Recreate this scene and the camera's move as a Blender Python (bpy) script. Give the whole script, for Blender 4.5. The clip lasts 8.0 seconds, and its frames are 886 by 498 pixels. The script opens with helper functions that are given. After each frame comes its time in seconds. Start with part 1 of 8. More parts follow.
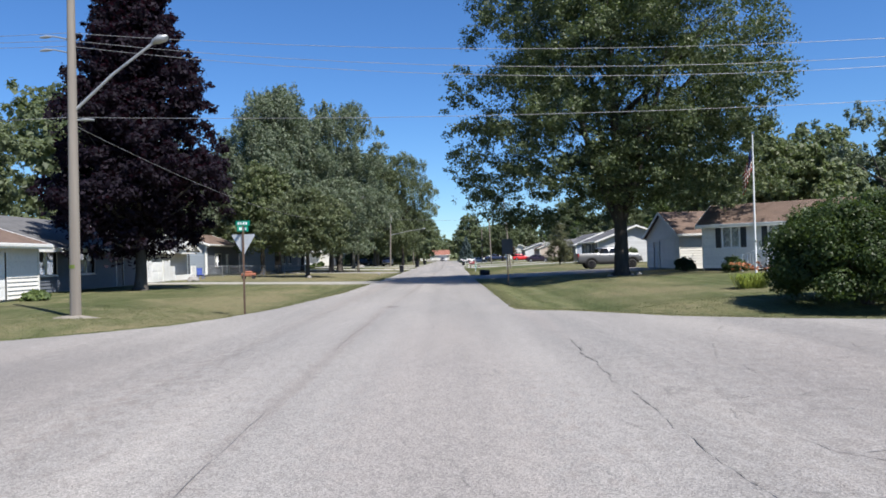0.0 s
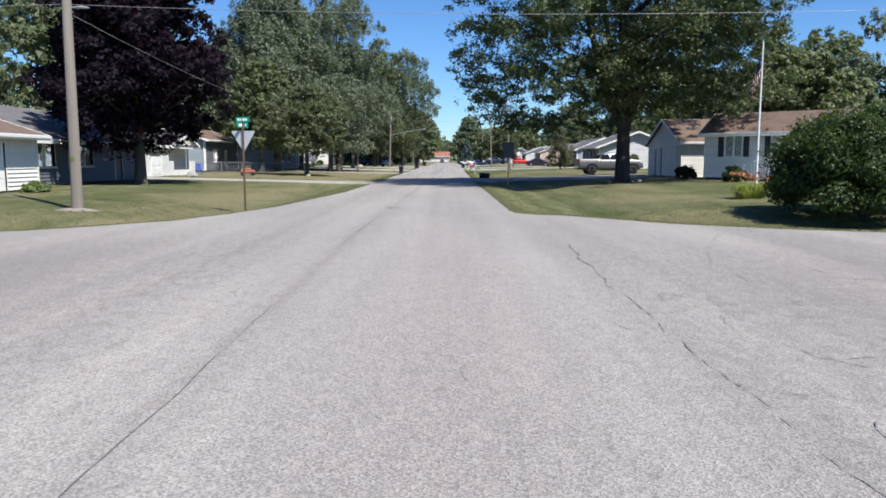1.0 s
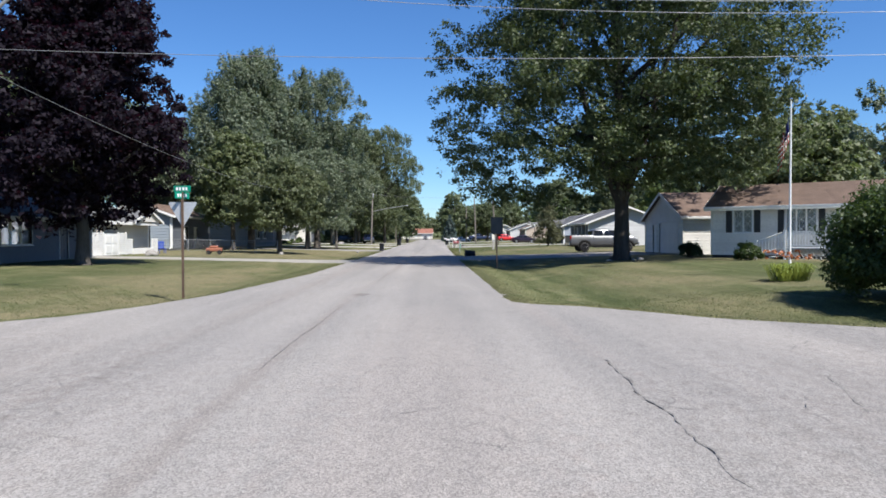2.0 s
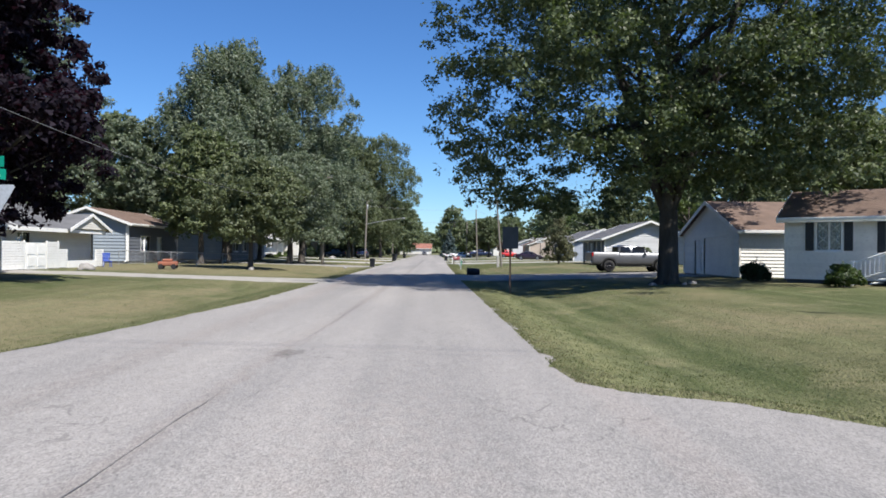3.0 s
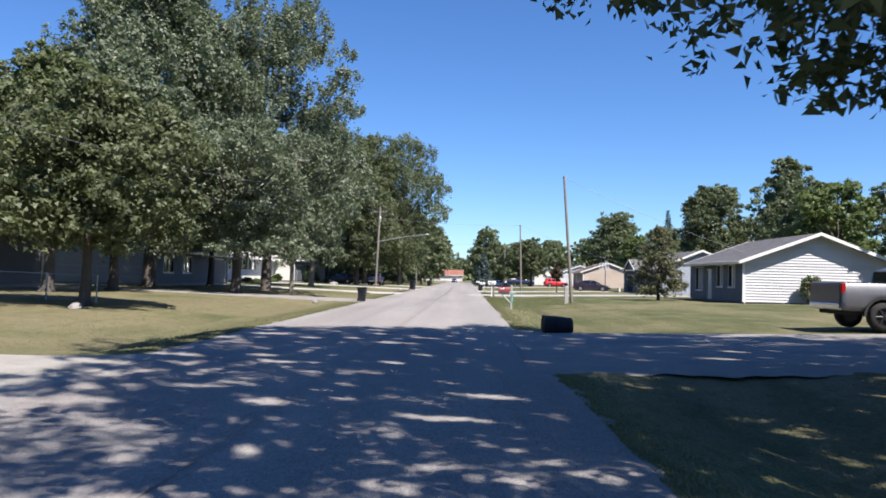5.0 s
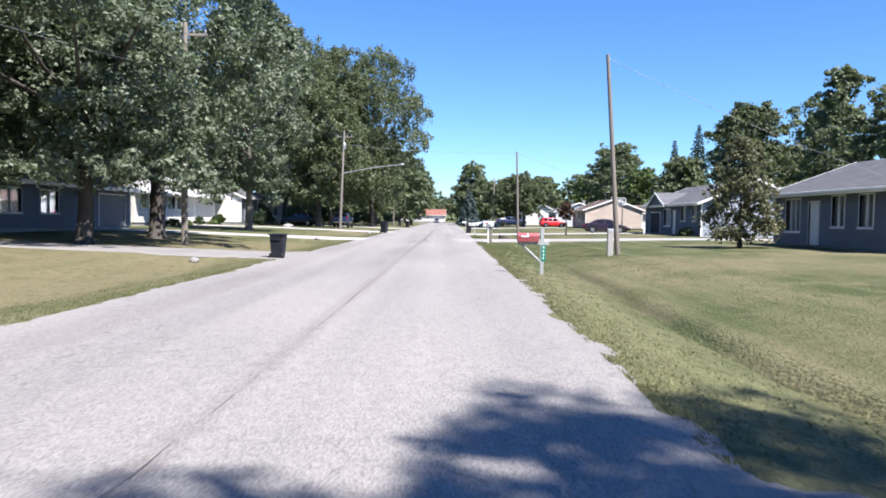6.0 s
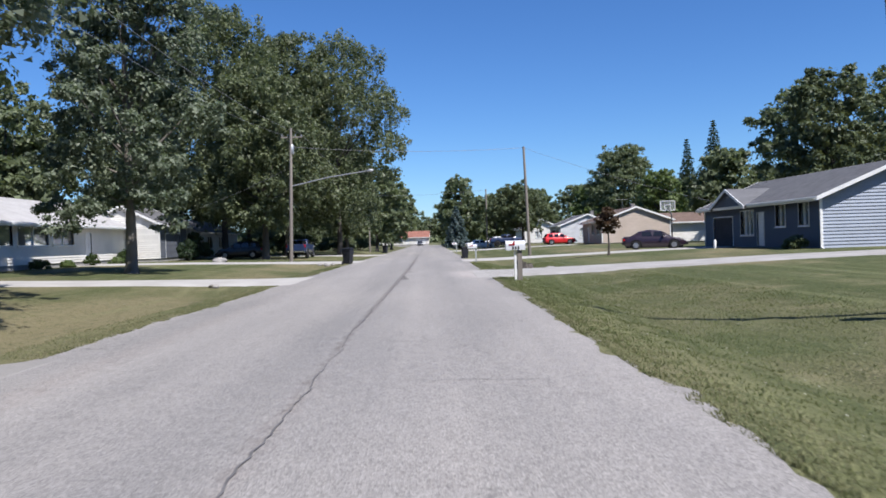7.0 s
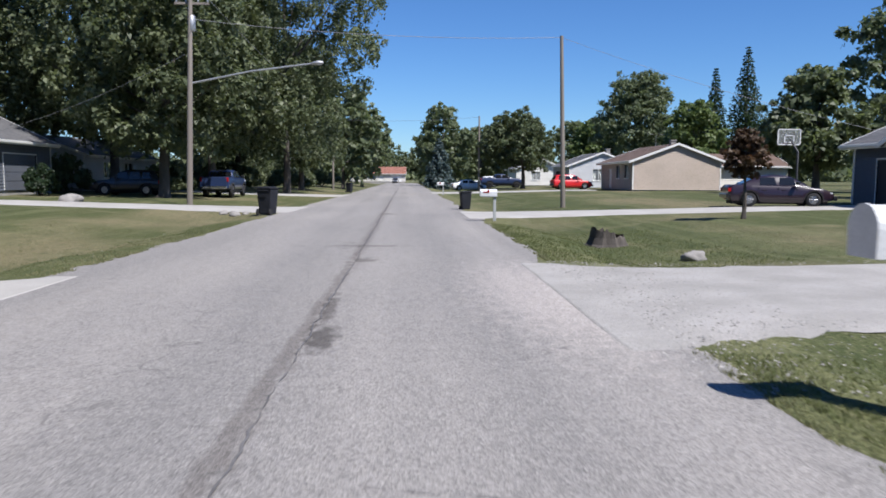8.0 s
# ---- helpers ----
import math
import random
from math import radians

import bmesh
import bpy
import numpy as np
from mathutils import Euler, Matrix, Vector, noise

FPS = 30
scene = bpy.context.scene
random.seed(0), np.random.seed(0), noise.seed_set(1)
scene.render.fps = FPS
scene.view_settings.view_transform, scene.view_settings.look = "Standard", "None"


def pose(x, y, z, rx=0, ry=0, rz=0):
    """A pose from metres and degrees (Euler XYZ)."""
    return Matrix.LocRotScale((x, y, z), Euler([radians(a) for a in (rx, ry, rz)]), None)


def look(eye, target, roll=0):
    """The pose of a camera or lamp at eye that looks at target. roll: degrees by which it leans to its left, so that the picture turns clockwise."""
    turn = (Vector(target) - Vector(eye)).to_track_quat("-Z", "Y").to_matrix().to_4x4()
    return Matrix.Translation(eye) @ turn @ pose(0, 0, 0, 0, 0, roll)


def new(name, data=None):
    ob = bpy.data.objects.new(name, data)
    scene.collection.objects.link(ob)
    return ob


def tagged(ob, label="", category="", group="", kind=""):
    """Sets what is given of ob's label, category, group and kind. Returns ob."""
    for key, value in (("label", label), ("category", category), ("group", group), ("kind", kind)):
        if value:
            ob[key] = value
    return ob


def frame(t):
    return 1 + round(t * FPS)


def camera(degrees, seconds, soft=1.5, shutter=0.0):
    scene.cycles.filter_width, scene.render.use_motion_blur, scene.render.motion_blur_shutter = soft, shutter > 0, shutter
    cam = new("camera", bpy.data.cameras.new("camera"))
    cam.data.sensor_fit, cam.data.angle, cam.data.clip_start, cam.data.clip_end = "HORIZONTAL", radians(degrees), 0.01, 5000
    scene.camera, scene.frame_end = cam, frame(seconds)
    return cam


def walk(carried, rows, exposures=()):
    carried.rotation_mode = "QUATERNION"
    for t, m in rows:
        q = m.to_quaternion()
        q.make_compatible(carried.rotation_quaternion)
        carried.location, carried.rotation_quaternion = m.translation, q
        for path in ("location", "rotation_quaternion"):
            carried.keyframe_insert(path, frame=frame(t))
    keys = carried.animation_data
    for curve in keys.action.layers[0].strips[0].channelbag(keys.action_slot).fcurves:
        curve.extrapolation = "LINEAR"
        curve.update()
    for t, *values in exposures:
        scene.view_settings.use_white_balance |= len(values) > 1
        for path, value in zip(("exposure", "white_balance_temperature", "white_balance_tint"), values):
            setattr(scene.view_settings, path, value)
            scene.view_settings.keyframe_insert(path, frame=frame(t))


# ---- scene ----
cam = camera(61.4, 8.0, 1.7, 0.06)
PATH = [
    (0, (0.26, 0.108, 1.759), (0.253, 2.108, 1.781), -1.6),
    (0.5, (0.222, 0.086, 1.776), (0.207, 2.083, 1.674), -0.1),
    (1, (0.215, -0.015, 1.779), (0.208, 1.97, 1.539), -0.1),
    (1.2, (0.043, 0.641, 1.779), (0.099, 2.637, 1.665), -0.1),
    (2.3, (0.436, 7.341, 1.749), (0.443, 9.341, 1.715), -0.4),
    (2.5, (0.508, 9.319, 1.762), (0.453, 11.317, 1.684), -0.2),
    (3, (0.55, 14.866, 1.697), (0.589, 16.866, 1.703), 0.5),
    (3.5, (0.711, 21.489, 1.682), (0.69, 23.489, 1.702), 1.3),
    (4, (0.804, 28.645, 1.737), (0.779, 30.645, 1.733), 1.7),
    (4.2, (0.792, 31.723, 1.655), (0.751, 33.723, 1.669), 1.9),
    (5.3, (0.822, 51.073, 1.531), (0.778, 53.07, 1.614), 1.0),
    (5.5, (0.77, 54.753, 1.5), (0.747, 56.752, 1.491), 0.1),
    (6, (0.74, 64.636, 1.53), (0.743, 66.634, 1.449), 1.0),
    (6.5, (0.603, 75.598, 1.579), (0.636, 77.597, 1.529), -1.0),
    (7, (0.472, 86.336, 1.507), (0.519, 88.336, 1.484), -1.8),
    (7.5, (0.396, 97.487, 1.63), (0.507, 99.481, 1.536), -2.5),
    (8, (0.391, 108.978, 1.573), (0.504, 110.965, 1.384), 0.3),
]
EXPOSURES = [(0, 0.78, 6450, 9), (4.2, 0.78, 6450, 10), (5.3, 1.12, 6650, 14), (6.05, 1.28, 6250, 14), (6.5, 0.86, 6200, 13), (8, 0.54, 6200, 12)]
walk(cam, [(t, look(eye, target, roll)) for t, eye, target, roll in PATH], EXPOSURES)
SUN_DIR = Vector((0.57, -0.61, 1.2)).normalized()

# ---- light ----
world = bpy.data.worlds.new("world")
scene.world = world
world.use_nodes = True
wn = world.node_tree.nodes
sky = wn.new("ShaderNodeTexSky")
sky.sky_type = "NISHITA"
sky.sun_disc = False
sky.sun_elevation = math.asin(SUN_DIR.z)
sky.sun_rotation = math.atan2(SUN_DIR.x, SUN_DIR.y)
sky.altitude, sky.air_density, sky.dust_density, sky.ozone_density = 200, 1.0, 0.0, 3.0
wn["Background"].inputs["Strength"].default_value = 0.068
deep = wn.new("ShaderNodeHueSaturation")
deep.inputs["Saturation"].default_value = 1.12
world.node_tree.links.new(sky.outputs[0], deep.inputs["Color"])
cool = wn.new("ShaderNodeMixRGB")
cool.blend_type = "MULTIPLY"
cool.inputs[0].default_value, cool.inputs[2].default_value = 1.0, (0.70, 0.94, 1.25, 1)
world.node_tree.links.new(deep.outputs[0], cool.inputs[1])
world.node_tree.links.new(cool.outputs[0], wn["Background"].inputs["Color"])
sun_data = bpy.data.lights.new("sun", "SUN")
sun_data.energy, sun_data.angle, sun_data.color = 5.0, radians(0.53), (1.0, 0.95, 0.89)
sun = new("sun", sun_data)
sun.matrix_world = look(SUN_DIR * 60, (0, 0, 0))

# ---- materials ----


def mat(name, c1, c2=None, scale=3.0, rough=0.7, metal=0.0, bump=0.0, fine=None, coords="Object", stretch=(1, 1, 1), island=0.0, spec=0.4, c3=None):
    """Two colours mixed by coarse noise, a third by fine grain, with relief from the grain."""
    m = bpy.data.materials.new(name)
    m.use_nodes = True
    nt, n = m.node_tree, m.node_tree.nodes
    b = n["Principled BSDF"]
    b.inputs["Roughness"].default_value, b.inputs["Metallic"].default_value = rough, metal
    b.inputs["Specular IOR Level"].default_value = spec
    c2 = c2 or tuple(v * 0.8 for v in c1)
    c3 = c3 or tuple(v * 0.75 for v in c1)
    tc, mp = n.new("ShaderNodeTexCoord"), n.new("ShaderNodeMapping")
    mp.inputs["Scale"].default_value = stretch
    nt.links.new(tc.outputs[coords], mp.inputs[0])
    a, f = n.new("ShaderNodeTexNoise"), n.new("ShaderNodeTexNoise")
    a.inputs["Scale"].default_value, a.inputs["Detail"].default_value = scale, 5
    f.inputs["Scale"].default_value, f.inputs["Detail"].default_value = fine or scale * 14, 3
    for t in (a, f):
        nt.links.new(mp.outputs[0], t.inputs["Vector"])
    r = n.new("ShaderNodeValToRGB")
    r.color_ramp.elements[0].position, r.color_ramp.elements[1].position = 0.35, 0.68
    nt.links.new(a.outputs["Fac"], r.inputs[0])
    m1, m2 = n.new("ShaderNodeMixRGB"), n.new("ShaderNodeMixRGB")
    m1.inputs[1].default_value, m1.inputs[2].default_value = (*c1, 1), (*c2, 1)
    nt.links.new(r.outputs[0], m1.inputs[0])
    r2 = n.new("ShaderNodeValToRGB")
    r2.color_ramp.elements[0].position, r2.color_ramp.elements[1].position = 0.5, 0.75
    nt.links.new(f.outputs["Fac"], r2.inputs[0])
    nt.links.new(r2.outputs[0], m2.inputs[0])
    nt.links.new(m1.outputs[0], m2.inputs[1])
    m2.inputs[2].default_value = (*c3, 1)
    out = m2.outputs[0]
    if island:
        g, hs, mr = n.new("ShaderNodeNewGeometry"), n.new("ShaderNodeHueSaturation"), n.new("ShaderNodeMapRange")
        mr.inputs["To Min"].default_value, mr.inputs["To Max"].default_value = 1 - island, 1 + island
        nt.links.new(g.outputs["Random Per Island"], mr.inputs[0])
        nt.links.new(mr.outputs[0], hs.inputs["Value"])
        nt.links.new(out, hs.inputs["Color"])
        out = hs.outputs[0]
    nt.links.new(out, b.inputs["Base Color"])
    if bump:
        bp = n.new("ShaderNodeBump")
        bp.inputs["Strength"].default_value, bp.inputs["Distance"].default_value = bump, 0.02
        nt.links.new(f.outputs["Fac"], bp.inputs["Height"])
        nt.links.new(bp.outputs[0], b.inputs["Normal"])
    return m


def leaf_mat(name, dark, light, through_colour, gloss=0.5, spec=0.3):
    """Leaves: every leaf its own shade, waxy on top, letting some sun through."""
    m = bpy.data.materials.new(name)
    m.use_nodes = True
    nt, n = m.node_tree, m.node_tree.nodes
    b, o = n["Principled BSDF"], n["Material Output"]
    g, ob, r = n.new("ShaderNodeNewGeometry"), n.new("ShaderNodeTexCoord"), n.new("ShaderNodeValToRGB")
    no, ad = n.new("ShaderNodeTexNoise"), n.new("ShaderNodeMath")
    no.inputs["Scale"].default_value = 0.35
    nt.links.new(ob.outputs["Object"], no.inputs["Vector"])
    ad.operation = "MULTIPLY_ADD"
    ad.inputs[1].default_value = 0.55
    nt.links.new(g.outputs["Random Per Island"], ad.inputs[0])
    sc = n.new("ShaderNodeMath")
    sc.operation = "MULTIPLY"
    sc.inputs[1].default_value = 0.5
    nt.links.new(no.outputs["Fac"], sc.inputs[0])
    nt.links.new(sc.outputs[0], ad.inputs[2])
    r.color_ramp.elements[0].color, r.color_ramp.elements[1].color = (*dark, 1), (*light, 1)
    r.color_ramp.elements[0].position, r.color_ramp.elements[1].position = 0.2, 0.85
    nt.links.new(ad.outputs[0], r.inputs[0])
    nt.links.new(r.outputs[0], b.inputs["Base Color"])
    b.inputs["Roughness"].default_value = gloss
    b.inputs["Specular IOR Level"].default_value = spec
    tr, mx = n.new("ShaderNodeBsdfTranslucent"), n.new("ShaderNodeMixShader")
    tr.inputs["Color"].default_value = (*through_colour, 1)
    mx.inputs[0].default_value = 0.33
    nt.links.new(b.outputs[0], mx.inputs[1])
    nt.links.new(tr.outputs[0], mx.inputs[2])
    nt.links.new(mx.outputs[0], o.inputs["Surface"])
    return m


def glass_mat(name, tint=(0.75, 0.8, 0.82)):
    m = bpy.data.materials.new(name)
    m.use_nodes = True
    b = m.node_tree.nodes["Principled BSDF"]
    b.inputs["Base Color"].default_value = (*tint, 1)
    b.inputs["Roughness"].default_value = 0.03
    b.inputs["Transmission Weight"].default_value = 0.9
    b.inputs["IOR"].default_value = 1.45
    return m


def lawn_mat():
    m = bpy.data.materials.new("lawn")
    m.use_nodes = True
    nt, n = m.node_tree, m.node_tree.nodes
    b = n["Principled BSDF"]
    b.inputs["Roughness"].default_value = 0.9
    b.inputs["Specular IOR Level"].default_value = 0.15
    tc = n.new("ShaderNodeTexCoord")

    def tex(scale, detail, stretch=(1, 1, 1)):
        mp, t = n.new("ShaderNodeMapping"), n.new("ShaderNodeTexNoise")
        mp.inputs["Scale"].default_value = stretch
        t.inputs["Scale"].default_value, t.inputs["Detail"].default_value = scale, detail
        nt.links.new(tc.outputs["Object"], mp.inputs[0])
        nt.links.new(mp.outputs[0], t.inputs["Vector"])
        return t.outputs["Fac"]

    def ramp(fac, a, z):
        r = n.new("ShaderNodeValToRGB")
        r.color_ramp.elements[0].position, r.color_ramp.elements[1].position = a, z
        nt.links.new(fac, r.inputs[0])
        return r.outputs[0]

    def mix(fac, one, two, most=1.0):
        x = n.new("ShaderNodeMixRGB")
        if most < 1.0:
            part_ = n.new("ShaderNodeMath")
            part_.operation = "MULTIPLY"
            part_.inputs[1].default_value = most
            nt.links.new(fac, part_.inputs[0])
            fac = part_.outputs[0]
        nt.links.new(fac, x.inputs[0])
        for slot, v in ((1, one), (2, two)):
            if isinstance(v, tuple):
                x.inputs[slot].default_value = (*v, 1)
            else:
                nt.links.new(v, x.inputs[slot])
        return x.outputs[0]

    green = mix(ramp(tex(2.2, 6), 0.35, 0.7), GRASS_GREEN, GRASS_MID)
    xyz, left, back_, worn, more = n.new("ShaderNodeSeparateXYZ"), n.new("ShaderNodeMapRange"), n.new("ShaderNodeMapRange"), n.new("ShaderNodeMath"), n.new("ShaderNodeMath")
    nt.links.new(tc.outputs["Object"], xyz.inputs[0])
    nt.links.new(xyz.outputs["X"], left.inputs[0])
    nt.links.new(xyz.outputs["Y"], back_.inputs[0])
    for node, a, z, top in ((left, -4.5, -7.5, 0.13), (back_, 118.0, 108.0, 1.0)):
        node.inputs["From Min"].default_value, node.inputs["From Max"].default_value, node.inputs["To Max"].default_value = a, z, top
    start, worn_on = n.new("ShaderNodeMapRange"), n.new("ShaderNodeMath")
    start.inputs["From Min"].default_value, start.inputs["From Max"].default_value = 58.0, 70.0
    start.inputs["To Min"].default_value = 0.12
    worn_on.operation = "MULTIPLY"
    nt.links.new(xyz.outputs["Y"], start.inputs[0])
    worn.operation, more.operation = "MULTIPLY", "ADD"
    nt.links.new(left.outputs[0], worn.inputs[0])
    nt.links.new(back_.outputs[0], worn.inputs[1])
    nt.links.new(worn.outputs[0], worn_on.inputs[0])
    nt.links.new(start.outputs[0], worn_on.inputs[1])
    nt.links.new(worn_on.outputs[0], more.inputs[0])
    nt.links.new(tex(0.16, 9, (1.0, 0.6, 1)), more.inputs[1])
    along, total = n.new("ShaderNodeMapRange"), n.new("ShaderNodeMath")
    for key, v in (("From Min", 52.0), ("From Max", 78.0), ("To Min", 0.0), ("To Max", 0.055)):
        along.inputs[key].default_value = v
    nt.links.new(xyz.outputs["Y"], along.inputs[0])
    ends, stretch_ = n.new("ShaderNodeMapRange"), n.new("ShaderNodeMath")
    ends.inputs["From Min"].default_value, ends.inputs["From Max"].default_value = 106.0, 97.0
    stretch_.operation = "MULTIPLY"
    nt.links.new(xyz.outputs["Y"], ends.inputs[0])
    nt.links.new(along.outputs[0], stretch_.inputs[0])
    nt.links.new(ends.outputs[0], stretch_.inputs[1])
    nt.links.new(stretch_.outputs[0], total.inputs[0])
    nt.links.new(more.outputs[0], total.inputs[1])
    dry = mix(ramp(total.outputs[0], 0.47, 0.64), green, GRASS_DRY)
    off, band, strip = n.new("ShaderNodeMath"), n.new("ShaderNodeMapRange"), n.new("ShaderNodeMath")
    off.operation = "SUBTRACT"
    off.inputs[1].default_value = 4.15
    nt.links.new(xyz.outputs["X"], off.inputs[0])
    wide = n.new("ShaderNodeMath")
    wide.operation = "ABSOLUTE"
    nt.links.new(off.outputs[0], wide.inputs[0])
    for key, v in (("From Min", 0.2), ("From Max", 1.0), ("To Min", 0.13), ("To Max", 0.0)):
        band.inputs[key].default_value = v
    nt.links.new(wide.outputs[0], band.inputs[0])
    near, both = n.new("ShaderNodeMapRange"), n.new("ShaderNodeMath")
    near.inputs["From Min"].default_value, near.inputs["From Max"].default_value = 88.0, 68.0
    both.operation = "MULTIPLY"
    nt.links.new(xyz.outputs["Y"], near.inputs[0])
    nt.links.new(band.outputs[0], both.inputs[0])
    nt.links.new(near.outputs[0], both.inputs[1])
    nt.links.new(both.outputs[0], strip.inputs[0])
    nt.links.new(tex(0.9, 5, (2.0, 0.3, 1)), strip.inputs[1])
    streak = mix(ramp(strip.outputs[0], 0.54, 0.80), dry, (0.160, 0.152, 0.082))
    # mower passes run along the road: narrow pale swaths of clippings between greener ones
    swath = mix(ramp(tex(1.0, 4, (1.7, 0.035, 1)), 0.52, 0.70), streak, GRASS_SWATH, 0.55)
    swath = mix(ramp(tex(1.0, 3, (0.8, 0.02, 1)), 0.50, 0.62), swath, GRASS_LUSH_AND_SHADE, 0.2)

    def banded(name, scale, stretch, a, z):
        """A band along the road, broken up by noise."""
        at, by = n.new("ShaderNodeAttribute"), n.new("ShaderNodeMath")
        at.attribute_name = name
        by.operation = "MULTIPLY"
        nt.links.new(at.outputs["Fac"], by.inputs[0])
        nt.links.new(ramp(tex(scale, 6, stretch), a, z), by.inputs[1])
        return by.outputs[0]

    swath = mix(banded("parched", 0.55, (1, 0.5, 1), 0.38, 0.62), swath, GRASS_DRY)
    # greener grass, and the ditch shade painted in the same dark green
    swath = mix(banded("lush", 2.0, (1, 0.3, 1), 0.2, 0.6), swath, GRASS_LUSH_AND_SHADE)
    swath = mix(banded("swath", 2.6, (1, 0.25, 1), 0.25, 0.65), swath, GRASS_SWATH)
    pale = mix(ramp(tex(0.5, 6), 0.57, 0.74), swath, GRASS_PALE, 0.8)
    # the strip along the road is cut shorter and has dried paler
    edge, some = n.new("ShaderNodeAttribute"), n.new("ShaderNodeMath")
    edge.attribute_name = "verge"
    some.operation = "MULTIPLY"
    nt.links.new(edge.outputs["Fac"], some.inputs[0])
    nt.links.new(ramp(tex(3.0, 6, (1, 0.35, 1)), 0.3, 0.7), some.inputs[1])
    verge = mix(some.outputs[0], pale, GRASS_VERGE)
    tufty = mix(ramp(tex(5.0, 9, (1, 0.6, 1)), 0.50, 0.74), verge, GRASS_TUFT, 0.5)
    light = mix(ramp(tex(13, 8, (1, 0.8, 1)), 0.54, 0.72), tufty, GRASS_STRAW, 0.55)
    fine = tex(38, 5)
    col = mix(ramp(fine, 0.46, 0.72), light, GRASS_DARK, 0.8)
    nt.links.new(col, b.inputs["Base Color"])
    bp = n.new("ShaderNodeBump")
    bp.inputs["Strength"].default_value, bp.inputs["Distance"].default_value = 1.0, 0.07
    nt.links.new(tex(17, 8), bp.inputs["Height"])
    nt.links.new(bp.outputs[0], b.inputs["Normal"])
    return m


def road_mat():
    """Bleached chip seal: pale stones in grey binder, wheel tracks, oil and patches."""
    m = bpy.data.materials.new("chip_seal")
    m.use_nodes = True
    nt, n = m.node_tree, m.node_tree.nodes
    b = n["Principled BSDF"]
    b.inputs["Roughness"].default_value = 0.88
    b.inputs["Specular IOR Level"].default_value = 0.25
    tc = n.new("ShaderNodeTexCoord")

    def src(kind, scale, stretch=(1, 1, 1), detail=5):
        mp, t = n.new("ShaderNodeMapping"), n.new(kind)
        mp.inputs["Scale"].default_value = stretch
        t.inputs["Scale"].default_value = scale
        if kind == "ShaderNodeTexNoise":
            t.inputs["Detail"].default_value = detail
        nt.links.new(tc.outputs["Object"], mp.inputs[0])
        nt.links.new(mp.outputs[0], t.inputs["Vector"])
        return t

    def ramp(fac, p, q, a, z):
        r = n.new("ShaderNodeValToRGB")
        r.color_ramp.elements[0].position, r.color_ramp.elements[1].position = p, q
        r.color_ramp.elements[0].color, r.color_ramp.elements[1].color = (*a, 1), (*z, 1)
        nt.links.new(fac, r.inputs[0])
        return r.outputs[0]

    def mul(one, two, amount=1.0):
        x = n.new("ShaderNodeMixRGB")
        x.blend_type = "MULTIPLY"
        x.inputs[0].default_value = amount
        nt.links.new(one, x.inputs[1])
        nt.links.new(two, x.inputs[2])
        return x.outputs[0]

    stone = src("ShaderNodeTexVoronoi", 72)
    base = ramp(stone.outputs["Color"], 0.05, 0.95, ROAD_DARK, ROAD_LIGHT)
    broad = ramp(src("ShaderNodeTexNoise", 0.35, (1, 0.25, 1)).outputs["Fac"], 0.3, 0.7, (0.85, 0.855, 0.86), (1.07, 1.06, 1.04))
    mid = ramp(src("ShaderNodeTexNoise", 6.0, (1, 0.7, 1), 9).outputs["Fac"], 0.3, 0.7, (0.93, 0.93, 0.94), (1.04, 1.04, 1.04))
    track = ramp(src("ShaderNodeTexNoise", 0.9, (1, 0.015, 1), 3).outputs["Fac"], 0.35, 0.65, (0.88, 0.885, 0.89), (1.06, 1.055, 1.05))
    # fine alligator cracking in patches
    warp, add = src("ShaderNodeTexNoise", 2.6, (1, 1, 1), 4), n.new("ShaderNodeMixRGB")
    add.blend_type = "ADD"
    add.inputs[0].default_value = 0.35
    nt.links.new(tc.outputs["Object"], add.inputs[1])
    nt.links.new(warp.outputs["Color"], add.inputs[2])
    net = n.new("ShaderNodeTexVoronoi")
    net.feature = "DISTANCE_TO_EDGE"
    net.inputs["Scale"].default_value = 1.4
    nt.links.new(add.outputs[0], net.inputs["Vector"])
    line = ramp(net.outputs["Distance"], 0.005, 0.022, (1, 1, 1), (0, 0, 0))
    where = ramp(src("ShaderNodeTexNoise", 0.42, (1, 0.6, 1), 3).outputs["Fac"], 0.50, 0.62, (0, 0, 0), (0.7, 0.7, 0.7))
    broken = ramp(src("ShaderNodeTexNoise", 3.1, (1, 1, 1), 2).outputs["Fac"], 0.42, 0.55, (0, 0, 0), (0.75, 0.75, 0.75))
    cracked = mul(mul(line, where), broken)
    col = mul(mul(mul(base, broad), mid), track)
    ragged = src("ShaderNodeTexNoise", 7.0, (1, 0.5, 1), 6).outputs["Fac"]
    for x, y, rx, ry, turn, depth in STAINS:
        mp, far, rough_, sum_ = n.new("ShaderNodeMapping"), n.new("ShaderNodeVectorMath"), n.new("ShaderNodeMath"), n.new("ShaderNodeMath")
        mp.vector_type = "TEXTURE"
        mp.inputs["Location"].default_value, mp.inputs["Scale"].default_value = (x, y, 0), (rx, ry, 50)
        mp.inputs["Rotation"].default_value = (0, 0, turn)
        far.operation = "LENGTH"
        rough_.operation, sum_.operation = "MULTIPLY_ADD", "ADD"
        rough_.inputs[1].default_value, rough_.inputs[2].default_value = 1.7, -0.85
        nt.links.new(tc.outputs["Object"], mp.inputs[0])
        nt.links.new(mp.outputs[0], far.inputs[0])
        nt.links.new(ragged, rough_.inputs[0])
        nt.links.new(far.outputs["Value"], sum_.inputs[0])
        nt.links.new(rough_.outputs[0], sum_.inputs[1])
